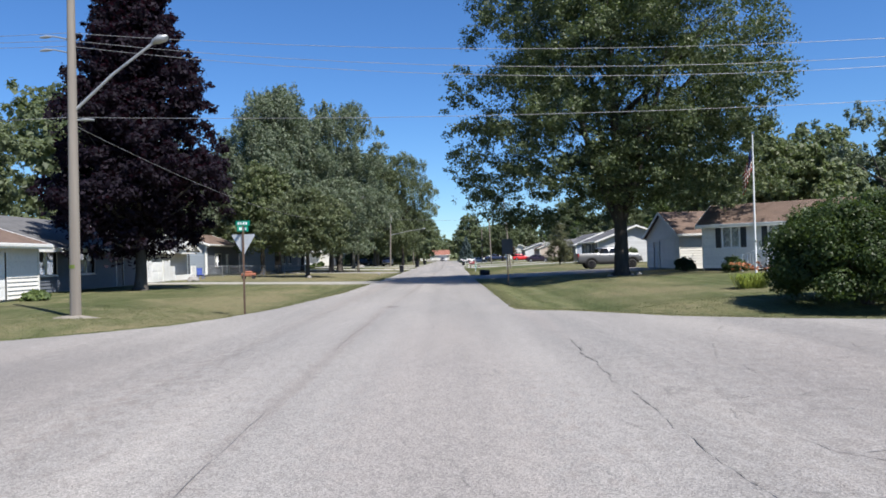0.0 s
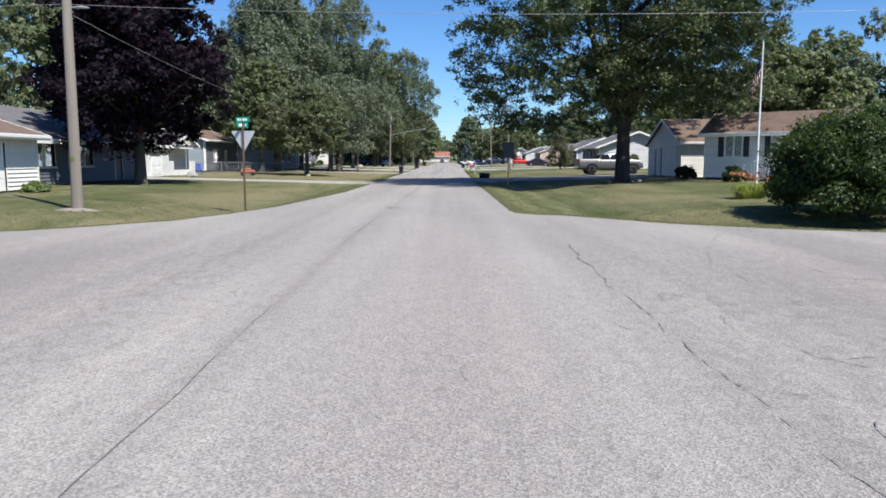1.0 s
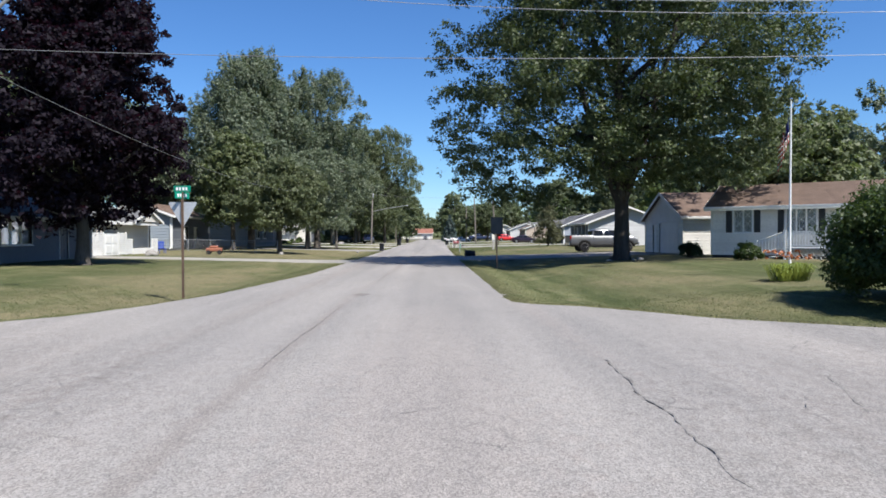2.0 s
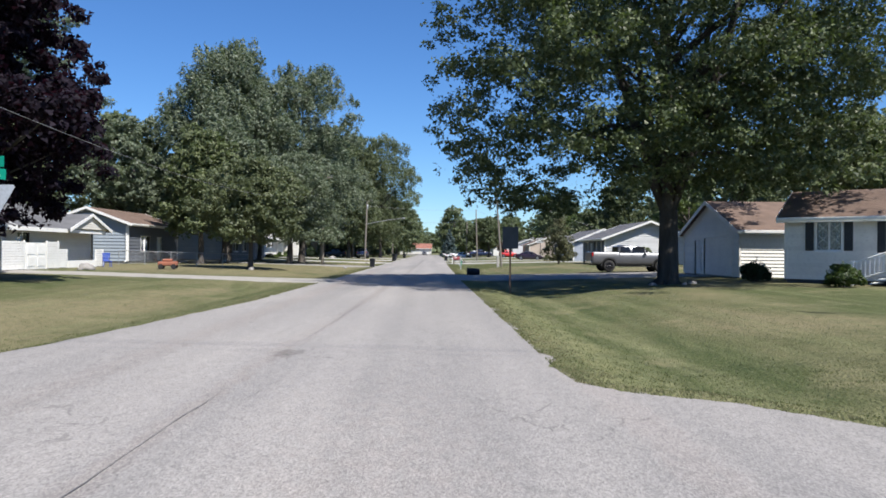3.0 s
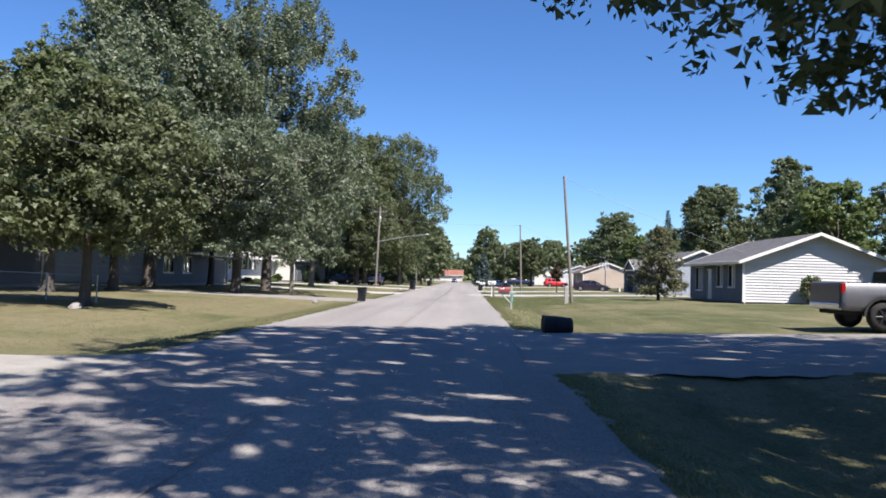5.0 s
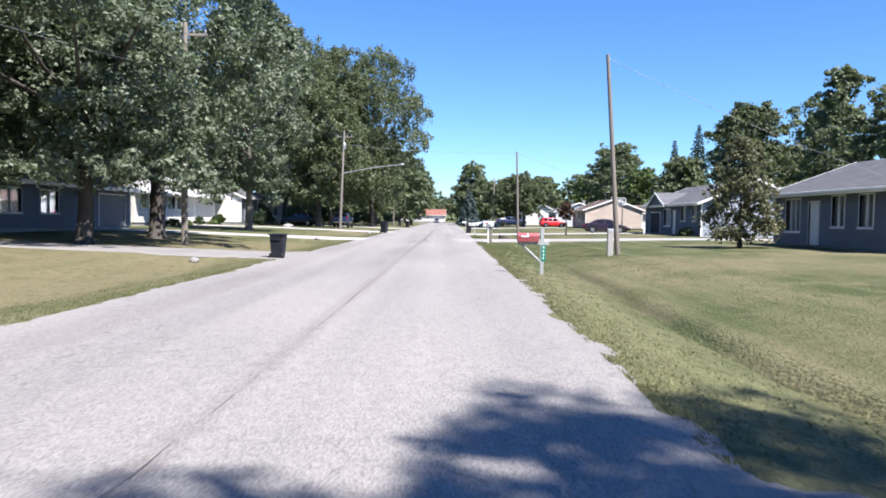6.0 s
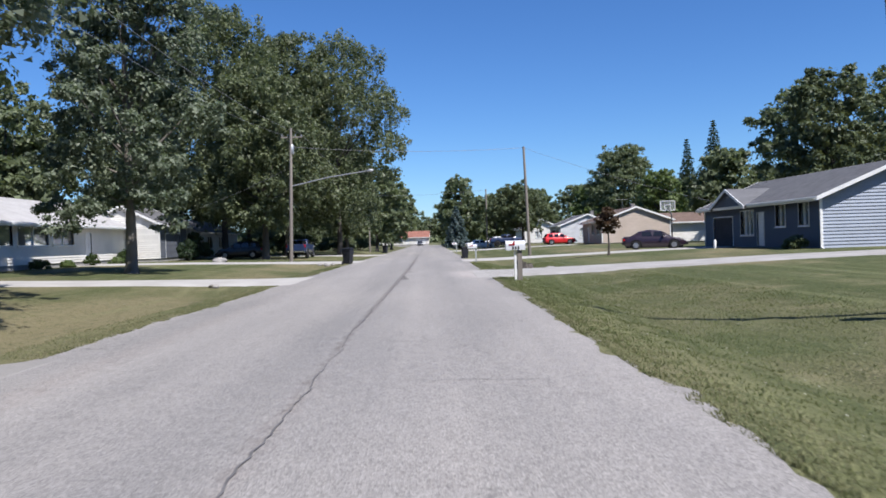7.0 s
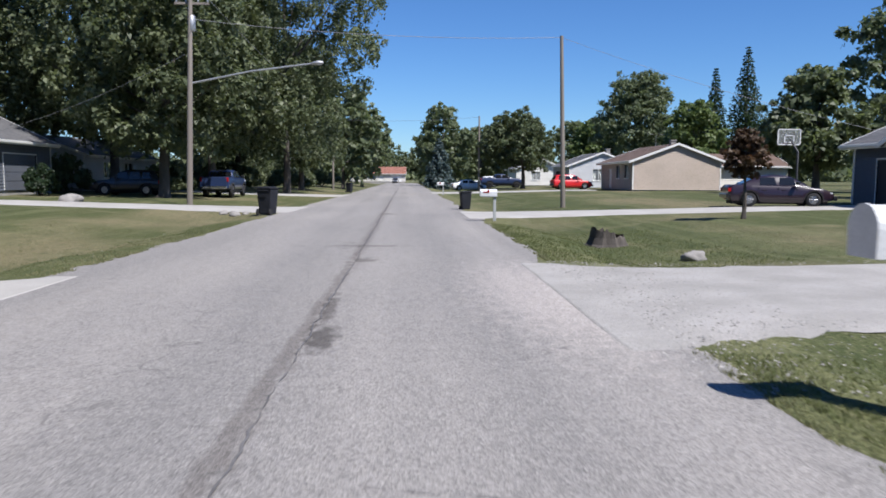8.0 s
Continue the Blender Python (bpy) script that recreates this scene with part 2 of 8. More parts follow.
        col = mul(col, ramp(sum_.outputs[0], 0.45, 1.15, (depth, depth * 0.975, depth * 0.965), (1, 1, 1)))
    split = n.new("ShaderNodeMixRGB")
    nt.links.new(cracked, split.inputs[0])
    nt.links.new(col, split.inputs[1])
    split.inputs[2].default_value = (0.075, 0.072, 0.070, 1)
    col = split.outputs[0]
    nt.links.new(col, b.inputs["Base Color"])
    bp = n.new("ShaderNodeBump")
    bp.inputs["Strength"].default_value, bp.inputs["Distance"].default_value = 0.6, 0.01
    nt.links.new(stone.outputs["Distance"], bp.inputs["Height"])
    nt.links.new(bp.outputs[0], b.inputs["Normal"])
    return m


GRASS_PALE = (0.225, 0.200, 0.115)
GRASS_VERGE, GRASS_TUFT = (0.180, 0.182, 0.086), (0.044, 0.056, 0.022)
GRASS_GREEN, GRASS_MID, GRASS_DRY, GRASS_DARK = (0.066, 0.082, 0.030), (0.090, 0.104, 0.042), (0.205, 0.176, 0.102), (0.030, 0.038, 0.015)
GRASS_SWATH, GRASS_LUSH_AND_SHADE, GRASS_STRAW = (0.195, 0.200, 0.100), (0.050, 0.068, 0.024), (0.215, 0.205, 0.118)
ROAD_DARK, ROAD_LIGHT = (0.155, 0.148, 0.141), (0.372, 0.353, 0.334)
# oil, tar and damp stains: x, y, half width, half length, turn, darkness
STAINS = ((-0.38, 116.2, 0.19, 0.75, 0.0, 0.42), (-0.45, 117.9, 0.11, 1.2, 0.02, 0.55), (-0.66, 111.0, 0.10, 20.0, -0.011, 0.74), (-0.4, 140.0, 0.2, 26.0, -0.005, 0.8), (-0.35, 126.1, 1.1, 0.26, 0.0, 0.62), (-0.28, 123.1, 0.26, 0.45, 0.0, 0.6), (-0.17, 141.3, 0.5, 0.8, 0.0, 0.6), (-1.72, 27.0, 0.3, 0.6, 0.0, 0.7), (-8.0, 9.0, 5.8, 12.0, 0.0, 0.86), (8.4, 7.5, 6.6, 11.0, 0.0, 0.86), (-1.9, 17.0, 0.2, 18.0, 0.004, 0.93), (-1.45, 46.0, 0.2, 22.0, -0.018, 0.93), (-0.95, 78.0, 0.2, 22.0, -0.010, 0.91), (2.5, 119.2, 1.5, 4.6, 0.0, 1.3), (2.7, 26.0, 0.35, 14.0, 0.0, 1.06), (0.2, 10.0, 1.5, 16.0, 0.0, 1.05), (-3.9, 60.0, 0.5, 60.0, 0.0, 0.93))
LAWN, ROAD = lawn_mat(), road_mat()
TAR = mat("crack_tar", (0.125, 0.119, 0.112), (0.21, 0.20, 0.19), 2.0, 0.85)
DIRT = mat("shoulder_dirt", (0.27, 0.245, 0.21), (0.20, 0.18, 0.15), 2.5, 0.95, bump=0.7, fine=60, c3=(0.14, 0.13, 0.10))
SEAL = mat("crack_sealant", (0.10, 0.096, 0.097), (0.155, 0.15, 0.15), 1.2, 0.85)
CONCRETE = mat("concrete", (0.40, 0.385, 0.36), (0.32, 0.305, 0.28), 0.8, 0.9, bump=0.2, fine=30)
OLD_CONCRETE = mat("old_concrete", (0.31, 0.295, 0.265), (0.24, 0.228, 0.20), 1.1, 0.92, bump=0.3, fine=26, c3=(0.20, 0.19, 0.165))
GRAVEL = mat("gravel", (0.37, 0.355, 0.335), (0.28, 0.27, 0.25), 0.9, 0.95, bump=0.9, fine=45, c3=(0.20, 0.19, 0.18))
# dark wall and door colours with the shade of the house fronts painted in
SHADED_NAVY_SIDING = mat("shaded_navy_siding", (0.075, 0.09, 0.125), (0.062, 0.075, 0.105), 0.6, 0.55)
SHADED_SLATE_SIDING = mat("shaded_slate_siding", (0.13, 0.145, 0.17), (0.11, 0.12, 0.145), 0.6, 0.55)
CLOVER = mat("clover_white", (0.36, 0.36, 0.30), (0.28, 0.28, 0.2), 4.0, 0.9)
LOOSE = mat("crushed_stone", (0.30, 0.29, 0.275), (0.22, 0.21, 0.20), 2.0, 0.95, island=0.4)
OLD_DRIVE = mat("worn_driveway", (0.21, 0.20, 0.19), (0.27, 0.255, 0.235), 0.8, 0.92, bump=0.6, fine=40, c3=(0.15, 0.145, 0.135))
FOUNDATION = mat("block_foundation", (0.33, 0.32, 0.30), (0.25, 0.24, 0.23), 1.5, 0.9, bump=0.2)


def planked(m):
    """Small differences of shade from board to board."""
    nt, n = m.node_tree, m.node_tree.nodes
    b = n["Principled BSDF"]
    was = b.inputs["Base Color"].links[0].from_socket
    info, mr, hs = n.new("ShaderNodeObjectInfo"), n.new("ShaderNodeMapRange"), n.new("ShaderNodeHueSaturation")
    mr.inputs["To Min"].default_value, mr.inputs["To Max"].default_value = 0.93, 1.04
    nt.links.new(info.outputs["Random"], mr.inputs[0])
    nt.links.new(mr.outputs[0], hs.inputs["Value"])
    nt.links.new(was, hs.inputs["Color"])
    nt.links.new(hs.outputs[0], b.inputs["Base Color"])
    return m


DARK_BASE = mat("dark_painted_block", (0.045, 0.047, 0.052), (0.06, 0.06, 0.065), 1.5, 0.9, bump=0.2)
WHITE_SIDING = planked(mat("white_siding", (0.74, 0.72, 0.665), (0.66, 0.64, 0.59), 0.6, 0.5, c3=(0.62, 0.60, 0.555)))
GREY_SIDING = planked(mat("grey_siding", (0.58, 0.59, 0.60), (0.52, 0.53, 0.54), 0.6, 0.55, c3=(0.48, 0.49, 0.50)))
BLUE_SIDING = planked(mat("blue_siding", (0.33, 0.37, 0.435), (0.29, 0.325, 0.385), 0.6, 0.55, c3=(0.26, 0.295, 0.35)))
PALE_BLUE_SIDING = planked(mat("pale_blue_siding", (0.30, 0.345, 0.39), (0.26, 0.30, 0.345), 0.6, 0.6, c3=(0.24, 0.28, 0.32)))
TAN_SIDING = planked(mat("tan_siding", (0.50, 0.415, 0.345), (0.44, 0.365, 0.30), 0.6, 0.55, c3=(0.40, 0.33, 0.27)))
TRIM = mat("white_trim", (0.80, 0.80, 0.78), (0.72, 0.72, 0.70), 1.0, 0.45)
SHUTTER = mat("black_shutter", (0.02, 0.022, 0.026), (0.03, 0.032, 0.036), 2.0, 0.5)
BROWN_ROOF = mat("brown_shingle", (0.165, 0.115, 0.09), (0.12, 0.085, 0.068), 1.2, 0.95, bump=0.5, fine=9, stretch=(1, 1, 3))
GREY_ROOF = mat("grey_shingle", (0.135, 0.135, 0.14), (0.10, 0.10, 0.105), 1.2, 0.95, bump=0.5, fine=9, stretch=(1, 1, 3))
PALE_ROOF = mat("pale_shingle", (0.42, 0.41, 0.40), (0.34, 0.33, 0.32), 1.2, 0.95, bump=0.5, fine=9)
RED_ROOF = mat("rust_red_shingle", (0.28, 0.125, 0.09), (0.22, 0.10, 0.075), 0.6, 0.9, bump=0.4, fine=6)
GLASS = glass_mat("window_glass")
CAR_GLASS = mat("tinted_glass", (0.012, 0.013, 0.015), (0.016, 0.017, 0.02), 2.0, 0.06, spec=0.6)
DARK_ROOM = mat("dark_interior", (0.05, 0.05, 0.055), (0.035, 0.035, 0.04), 1.0, 0.9)
CURTAIN = mat("pale_curtain", (0.55, 0.53, 0.50), (0.42, 0.41, 0.39), 6.0, 0.9, stretch=(6, 6, 0.3))
BARK = mat("grey_bark", (0.062, 0.054, 0.046), (0.105, 0.092, 0.08), 2.0, 0.95, bump=1.0, fine=16, stretch=(1, 1, 0.25))
BARK_DARK = mat("dark_ridged_bark", (0.036, 0.031, 0.027), (0.07, 0.062, 0.054), 2.4, 0.95, bump=1.0, fine=18, stretch=(1, 1, 0.2))
BARK_PALE = mat("pale_bark", (0.21, 0.19, 0.165), (0.13, 0.115, 0.10), 2.5, 0.95, bump=1.0, fine=16, stretch=(1, 1, 0.25))
POLE_WOOD = mat("weathered_pole", (0.25, 0.222, 0.19), (0.165, 0.145, 0.125), 1.2, 0.9, bump=0.1, fine=14, stretch=(3, 3, 0.12))
GREY_WOOD = mat("painted_grey_wood", (0.40, 0.42, 0.42), (0.30, 0.31, 0.31), 2.0, 0.8, bump=0.2, stretch=(2, 2, 0.4))
STEEL = mat("galvanised_steel", (0.42, 0.43, 0.44), (0.34, 0.35, 0.36), 2.0, 0.45, 0.6)
SIGN_BACK = mat("aluminium_sign_back", (0.50, 0.52, 0.54), (0.42, 0.44, 0.46), 1.5, 0.5, 0.35)
RUSTY = mat("rusty_post", (0.13, 0.085, 0.06), (0.09, 0.06, 0.045), 5.0, 0.85, 0.2)
SIGN_GREEN = mat("sign_green", (0.0, 0.22, 0.14), (0.0, 0.18, 0.115), 2.0, 0.4)
SIGN_WHITE = mat("sign_white", (0.8, 0.8, 0.8), (0.74, 0.74, 0.74), 2.0, 0.4)
BIN_BLACK = mat("black_plastic", (0.016, 0.018, 0.024), (0.026, 0.028, 0.034), 3.0, 0.65, spec=0.2)
TYRE = mat("tyre_rubber", (0.018, 0.018, 0.019), (0.028, 0.028, 0.029), 6.0, 0.85)
RIM = mat("alloy_rim", (0.45, 0.46, 0.48), (0.35, 0.36, 0.38), 4.0, 0.3, 0.8)
DARK_RIM = mat("black_alloy_rim", (0.05, 0.05, 0.055), (0.035, 0.035, 0.04), 4.0, 0.35, 0.6)
CHROME = mat("chrome", (0.7, 0.7, 0.72), (0.6, 0.6, 0.62), 3.0, 0.15, 1.0)
LAMP_RED = mat("tail_lamp_red", (0.35, 0.01, 0.01), (0.25, 0.008, 0.008), 3.0, 0.2)
LAMP_CLEAR = mat("headlamp_clear", (0.6, 0.62, 0.64), (0.5, 0.52, 0.54), 3.0, 0.12)
RED_BOX = mat("faded_red_mailbox", (0.33, 0.085, 0.09), (0.26, 0.06, 0.065), 3.0, 0.5)
WHITE_BOX = mat("white_mailbox", (0.72, 0.73, 0.74), (0.60, 0.61, 0.62), 3.0, 0.45)
FLAG_RED = mat("flag_red", (0.40, 0.03, 0.04), (0.34, 0.025, 0.035), 2.0, 0.8)
FLAG_BLUE = mat("flag_blue", (0.02, 0.03, 0.14), (0.018, 0.025, 0.11), 2.0, 0.8)
STONE = mat("field_stone", (0.29, 0.275, 0.255), (0.21, 0.20, 0.19), 3.0, 0.9, bump=0.6)
ORANGE = mat("faded_orange_plastic", (0.34, 0.125, 0.075), (0.25, 0.095, 0.06), 3.0, 0.6)
BLUE_PLASTIC = mat("blue_plastic", (0.02, 0.07, 0.42), (0.02, 0.06, 0.35), 3.0, 0.5)
MAPLE = leaf_mat("maple_leaf", (0.020, 0.036, 0.014), (0.162, 0.192, 0.094), (0.085, 0.122, 0.028))
YARD = leaf_mat("yard_tree_leaf", (0.048, 0.068, 0.030), (0.185, 0.210, 0.105), (0.16, 0.22, 0.06))
RUSSET = leaf_mat("russet_leaf", (0.045, 0.032, 0.02), (0.13, 0.085, 0.05), (0.14, 0.07, 0.03))
DRYING = leaf_mat("drying_leaf", (0.060, 0.078, 0.036), (0.205, 0.205, 0.115), (0.16, 0.15, 0.07))
PURPLE = leaf_mat("purple_leaf", (0.006, 0.005, 0.009), (0.024, 0.018, 0.028), (0.035, 0.009, 0.018), 0.65, 0.12)
SILVER = leaf_mat("silver_maple_leaf", (0.046, 0.068, 0.040), (0.238, 0.272, 0.190), (0.15, 0.205, 0.085))
FRESH = leaf_mat("light_green_leaf", (0.045, 0.075, 0.022), (0.16, 0.205, 0.075), (0.20, 0.27, 0.07))
WOODS = leaf_mat("woodland_leaf", (0.052, 0.072, 0.038), (0.190, 0.222, 0.120), (0.19, 0.24, 0.085))
SHADE = leaf_mat("shade_tree_leaf", (0.046, 0.064, 0.032), (0.172, 0.196, 0.104), (0.16, 0.20, 0.07))
OLIVE = leaf_mat("olive_leaf", (0.046, 0.066, 0.032), (0.148, 0.180, 0.090), (0.13, 0.15, 0.05))
NEEDLE = leaf_mat("dark_needles", (0.012, 0.026, 0.012), (0.04, 0.065, 0.03), (0.06, 0.1, 0.03))
BLUE_NEEDLE = leaf_mat("blue_needles", (0.045, 0.07, 0.07), (0.12, 0.165, 0.165), (0.1, 0.15, 0.12))
HEDGE = leaf_mat("bush_leaf", (0.019, 0.035, 0.010), (0.066, 0.100, 0.029), (0.09, 0.14, 0.025))
BLADE = leaf_mat("grass_blade", (0.070, 0.090, 0.032), (0.200, 0.205, 0.095), (0.20, 0.22, 0.085), 0.8)
LUSH = leaf_mat("lush_blade", (0.085, 0.108, 0.040), (0.200, 0.218, 0.092), (0.22, 0.25, 0.085), 0.8)
STRAW = leaf_mat("straw_blade", (0.17, 0.165, 0.085), (0.31, 0.29, 0.165), (0.28, 0.27, 0.14), 0.8)
DAYLILY = leaf_mat("daylily_leaf", (0.10, 0.15, 0.03), (0.22, 0.27, 0.07), (0.25, 0.3, 0.06))
PETAL = leaf_mat("orange_petal", (0.36, 0.12, 0.05), (0.50, 0.22, 0.10), (0.36, 0.13, 0.05))


def paint(name, c):
    m = mat(name, c, tuple(v * 0.92 for v in c), 1.5, 0.3)
    m.node_tree.nodes["Principled BSDF"].inputs["Coat Weight"].default_value = 0.6
    return m


SILVER_PAINT = mat("silver_paint", (0.15, 0.155, 0.165), (0.13, 0.135, 0.145), 1.5, 0.3, 0.5)
DARK_PAINT, RED_PAINT, WHITE_PAINT = paint("plum_black_paint", (0.022, 0.012, 0.020)), paint("red_paint", (0.55, 0.02, 0.02)), paint("white_paint", (0.75, 0.76, 0.77))
NAVY_PAINT, BLACK_PAINT = paint("navy_paint", (0.02, 0.035, 0.09)), paint("black_paint", (0.015, 0.016, 0.018))

# ---- building helpers ----


def thing(name, label, category, x=0.0, y=0.0, z=0.0, rz=0.0, group="", kind=""):
    ob = new(name)
    ob.matrix_basis = pose(x, y, z, 0, 0, rz)
    return tagged(ob, label, category, group, kind)


def part(name, bm, material, parent=None, label=""):
    me = bpy.data.meshes.new(name)
    bm.to_mesh(me)
    bm.free()
    me.materials.append(material)
    ob = new(name, me)
    ob.parent = parent
    return tagged(ob, label) if label else ob


def mesh_part(name, verts, faces, material, parent=None, label="", smooth=False):
    """A mesh from numpy arrays: verts (n, 3), faces (m, 3 or 4)."""
    verts, faces = np.asarray(verts, np.float32), np.asarray(faces, np.int32)
    me = bpy.data.meshes.new(name)
    k = faces.shape[1]
    me.vertices.add(len(verts))
    me.vertices.foreach_set("co", verts.ravel())
    me.loops.add(faces.size)
    me.loops.foreach_set("vertex_index", faces.ravel())
    me.polygons.add(len(faces))
    me.polygons.foreach_set("loop_start", np.arange(0, faces.size, k, dtype=np.int32))
    if smooth:
        me.polygons.foreach_set("use_smooth", np.ones(len(faces), bool))
    me.update(calc_edges=True)
    me.materials.append(material)
    ob = new(name, me)
    ob.parent = parent
    return tagged(ob, label) if label else ob


def box(bm, x0, x1, y0, y1, z0, z1, bevel=0.0, m=None):
    r = bmesh.ops.create_cube(bm, size=1)
    vs = r["verts"]
    for v in vs:
        v.co = Vector(((x0 + x1) / 2 + v.co.x * (x1 - x0), (y0 + y1) / 2 + v.co.y * (y1 - y0), (z0 + z1) / 2 + v.co.z * (z1 - z0)))
    if bevel:
        es = list({e for v in vs for e in v.link_edges})
        out = bmesh.ops.bevel(bm, geom=es, offset=bevel, segments=2, affect="EDGES", profile=0.5)
        vs = list({v for f in out["faces"] for v in f.verts} | {v for v in vs if v.is_valid})
    if m is not None:
        bmesh.ops.transform(bm, matrix=m, verts=vs)
    return vs


def tube(bm, points, radii, n=10, cap=True):
    """A tapered tube through points."""
    rings = []
    for i, (p, r) in enumerate(zip(points, radii)):
        p = Vector(p)
        a, b = Vector(points[max(i - 1, 0)]), Vector(points[min(i + 1, len(points) - 1)])
        d = (b - a).normalized()
        u = d.orthogonal().normalized() if abs(d.z) < 0.9 else Vector((1, 0, 0)).cross(d).normalized()
        v = d.cross(u)
        rings.append([bm.verts.new(p + (u * math.cos(t) + v * math.sin(t)) * r) for t in [2 * math.pi * j / n for j in range(n)]])
    for a, b in zip(rings, rings[1:]):
        for j in range(n):
            f = bm.faces.new((a[j], a[(j + 1) % n], b[(j + 1) % n], b[j]))
            f.smooth = True
    if cap:
        bm.faces.new(rings[0][::-1])
        bm.faces.new(rings[-1])
        for ring in (rings[0], rings[-1]):
            for j in range(n):
                bm.edges.get((ring[j], ring[(j + 1) % n])).smooth = False


def prism(bm, profile, a0, a1, axis="y"):
    """Extrude a closed profile of (u, z) from a0 to a1 along the axis."""
    at = (lambda u, z, a: (u, a, z)) if axis == "y" else (lambda u, z, a: (a, u, z))
    lo, hi = [bm.verts.new(at(u, z, a0)) for u, z in profile], [bm.verts.new(at(u, z, a1)) for u, z in profile]
    k = len(profile)
    bm.faces.new(lo)
    bm.faces.new(hi[::-1])
    for i in range(k):
        bm.faces.new((lo[i], hi[i], hi[(i + 1) % k], lo[(i + 1) % k]))


def B():
    return bmesh.new()
# ---- the ground and the roads ----
CORNER_NE = ((2.4, 26.0), (2.5, 24.6), (3.1, 23.8), (4.0, 23.3), (5.1, 22.0), (6.6, 20.2), (8.8, 18.7), (10.8, 17.9), (14.0, 17.3), (40.0, 17.0))
CORNER_NW = ((5.2, 40.0), (5.7, 34.0), (6.2, 28.0), (6.9, 24.2), (7.8, 21.7), (9.3, 19.7), (10.7, 18.4), (14.0, 17.3), (40.0, 17.0))
DRIVES = {
    "left_shed": (-1, 54.6, 58.6, 19.5, OLD_CONCRETE), "left_trees": (-1, 91.8, 96.0, 24.0, OLD_DRIVE),
    "left_white": (-1, 115.6, 120.0, 17.4, CONCRETE), "left_far": (-1, 143.6, 148.5, 24.0, CONCRETE), "left_last": (-1, 172.0, 177.0, 22.0, CONCRETE),
    "right_truck": (1, 58.8, 68.6, 15.0, OLD_DRIVE), "right_gravel": (1, 116.5, 121.9, 24.0, GRAVEL),
    "right_hoop": (1, 139.2, 143.4, 20.0, CONCRETE), "right_far": (1, 186.0, 192.0, 17.0, CONCRETE),
}


def edge_right(y):
    return np.interp(y, (-400, 26, 60, 112, 150, 400), (2.4, 2.4, 2.45, 2.95, 3.6, 6.0))


def edge_left(y):
    return np.interp(y, (-400, 0, 40, 60, 130, 400), (-5.6, -5.6, -5.2, -5.05, -5.0, -3.4))


def off_road(x, y):
    """Metres outside the asphalt (negative on it)."""
    x, y = np.asarray(x, float), np.asarray(y, float)
    ne = np.minimum(x - edge_right(y), y - np.interp(x, [p[0] for p in CORNER_NE], [p[1] for p in CORNER_NE]))
    nw = np.minimum(edge_left(y) - x, y - np.interp(-x, [p[0] for p in CORNER_NW], [p[1] for p in CORNER_NW]))
    near = np.interp(np.abs(x + 1.4), (4.0, 4.6, 6, 8.4, 13, 60), (-9, 2.5, 5.5, 8.0, 9.0, 9.2))
    south = np.minimum(np.abs(x + 1.4) - 4.0, near - y)
    return np.maximum(np.maximum(ne, nw), south)


def drive_weight(x, y):
    x, y = np.asarray(x, float), np.asarray(y, float)
    w = np.zeros(np.broadcast(x, y).shape)
    for side, y0, y1, reach, _ in DRIVES.values():
        k = np.exp(-(((y - (y0 + y1) / 2) / ((y1 - y0) / 2 + 1.5)) ** 4)) * (x * side > 0)
        w = np.maximum(w, k)
    return w


def wobble(x, y, f, seed=0.0):
    """Smooth cheap noise, about -1 to 1."""
    return (np.sin(x * f * 1.3 + y * f * 0.7 + seed) + np.sin(y * f * 1.7 - x * f * 0.4 + 2.1 * seed + 1) + np.sin((x + y) * f * 2.9 + 3.3 * seed)) / 3


LIFT_S, LIFT_Z = (-0.4, 0, 0.25, 1.0, 2.2, 3.5, 6, 9, 14, 20, 60), (-0.09, -0.012, 0.015, -0.05, -0.30, -0.25, 0.02, 0.19, 0.34, 0.42, 0.5)


def straight(s):
    return np.interp(s, (0, 9, 14, 20, 60), (0.0, 0.2, 0.34, 0.42, 0.5))


def ditch_line(y):
    return np.interp(y, (64, 74, 80, 88, 100), (4.85, 4.85, 5.05, 5.4, 5.5))


def ground_z(x, y):
    s = off_road(x, y)
    sn = s + 0.22 * wobble(x, y, 0.33, 4.0) * np.clip((y - 60) / 20, 0, 1) + 0.19 * wobble(x, y, 1.9) + 0.17 * wobble(x, y, 5.3, 2.0)
    z = np.interp(sn, LIFT_S, LIFT_Z) + 0.025 * wobble(x, y, 0.6, 5.0) * np.clip(s, 0, 1)
    cut = np.clip((y - 66) / 6, 0, 1) * np.clip((98 - y) / 8, 0, 1)
    z = z - cut * (0.18 * np.exp(-(((x - ditch_line(y)) / 0.2) ** 2)) - 0.07 * np.exp(-(((x - ditch_line(y) - 0.55) / 0.35) ** 2)))
    w = drive_weight(x, y) * np.clip(s / 0.4, 0, 1)
    return z * (1 - w) + (straight(s) - 0.03) * w


def gz(x, y):
    return float(ground_z(np.array([x]), np.array([y]))[0])


def grid(name, xs, ys, zf, material, keep=None):
    X, Y = np.meshgrid(xs, ys)
    Z = zf(X, Y)
    nx, ny = len(xs), len(ys)
    i = np.arange((ny - 1) * nx).reshape(ny - 1, nx)[:, :-1].ravel()
    F = np.stack([i, i + 1, i + nx + 1, i + nx], 1)
    V = np.stack([X.ravel(), Y.ravel(), Z.ravel()], 1)
    if keep is not None:
        k = keep(X, Y).ravel()
        F = F[k[F].any(axis=1)]
        used = np.unique(F)
        remap = np.zeros(len(V), np.int64)
        remap[used] = np.arange(len(used))
        V, F = V[used], remap[F]
    return mesh_part(name, V, F, material, smooth=True)


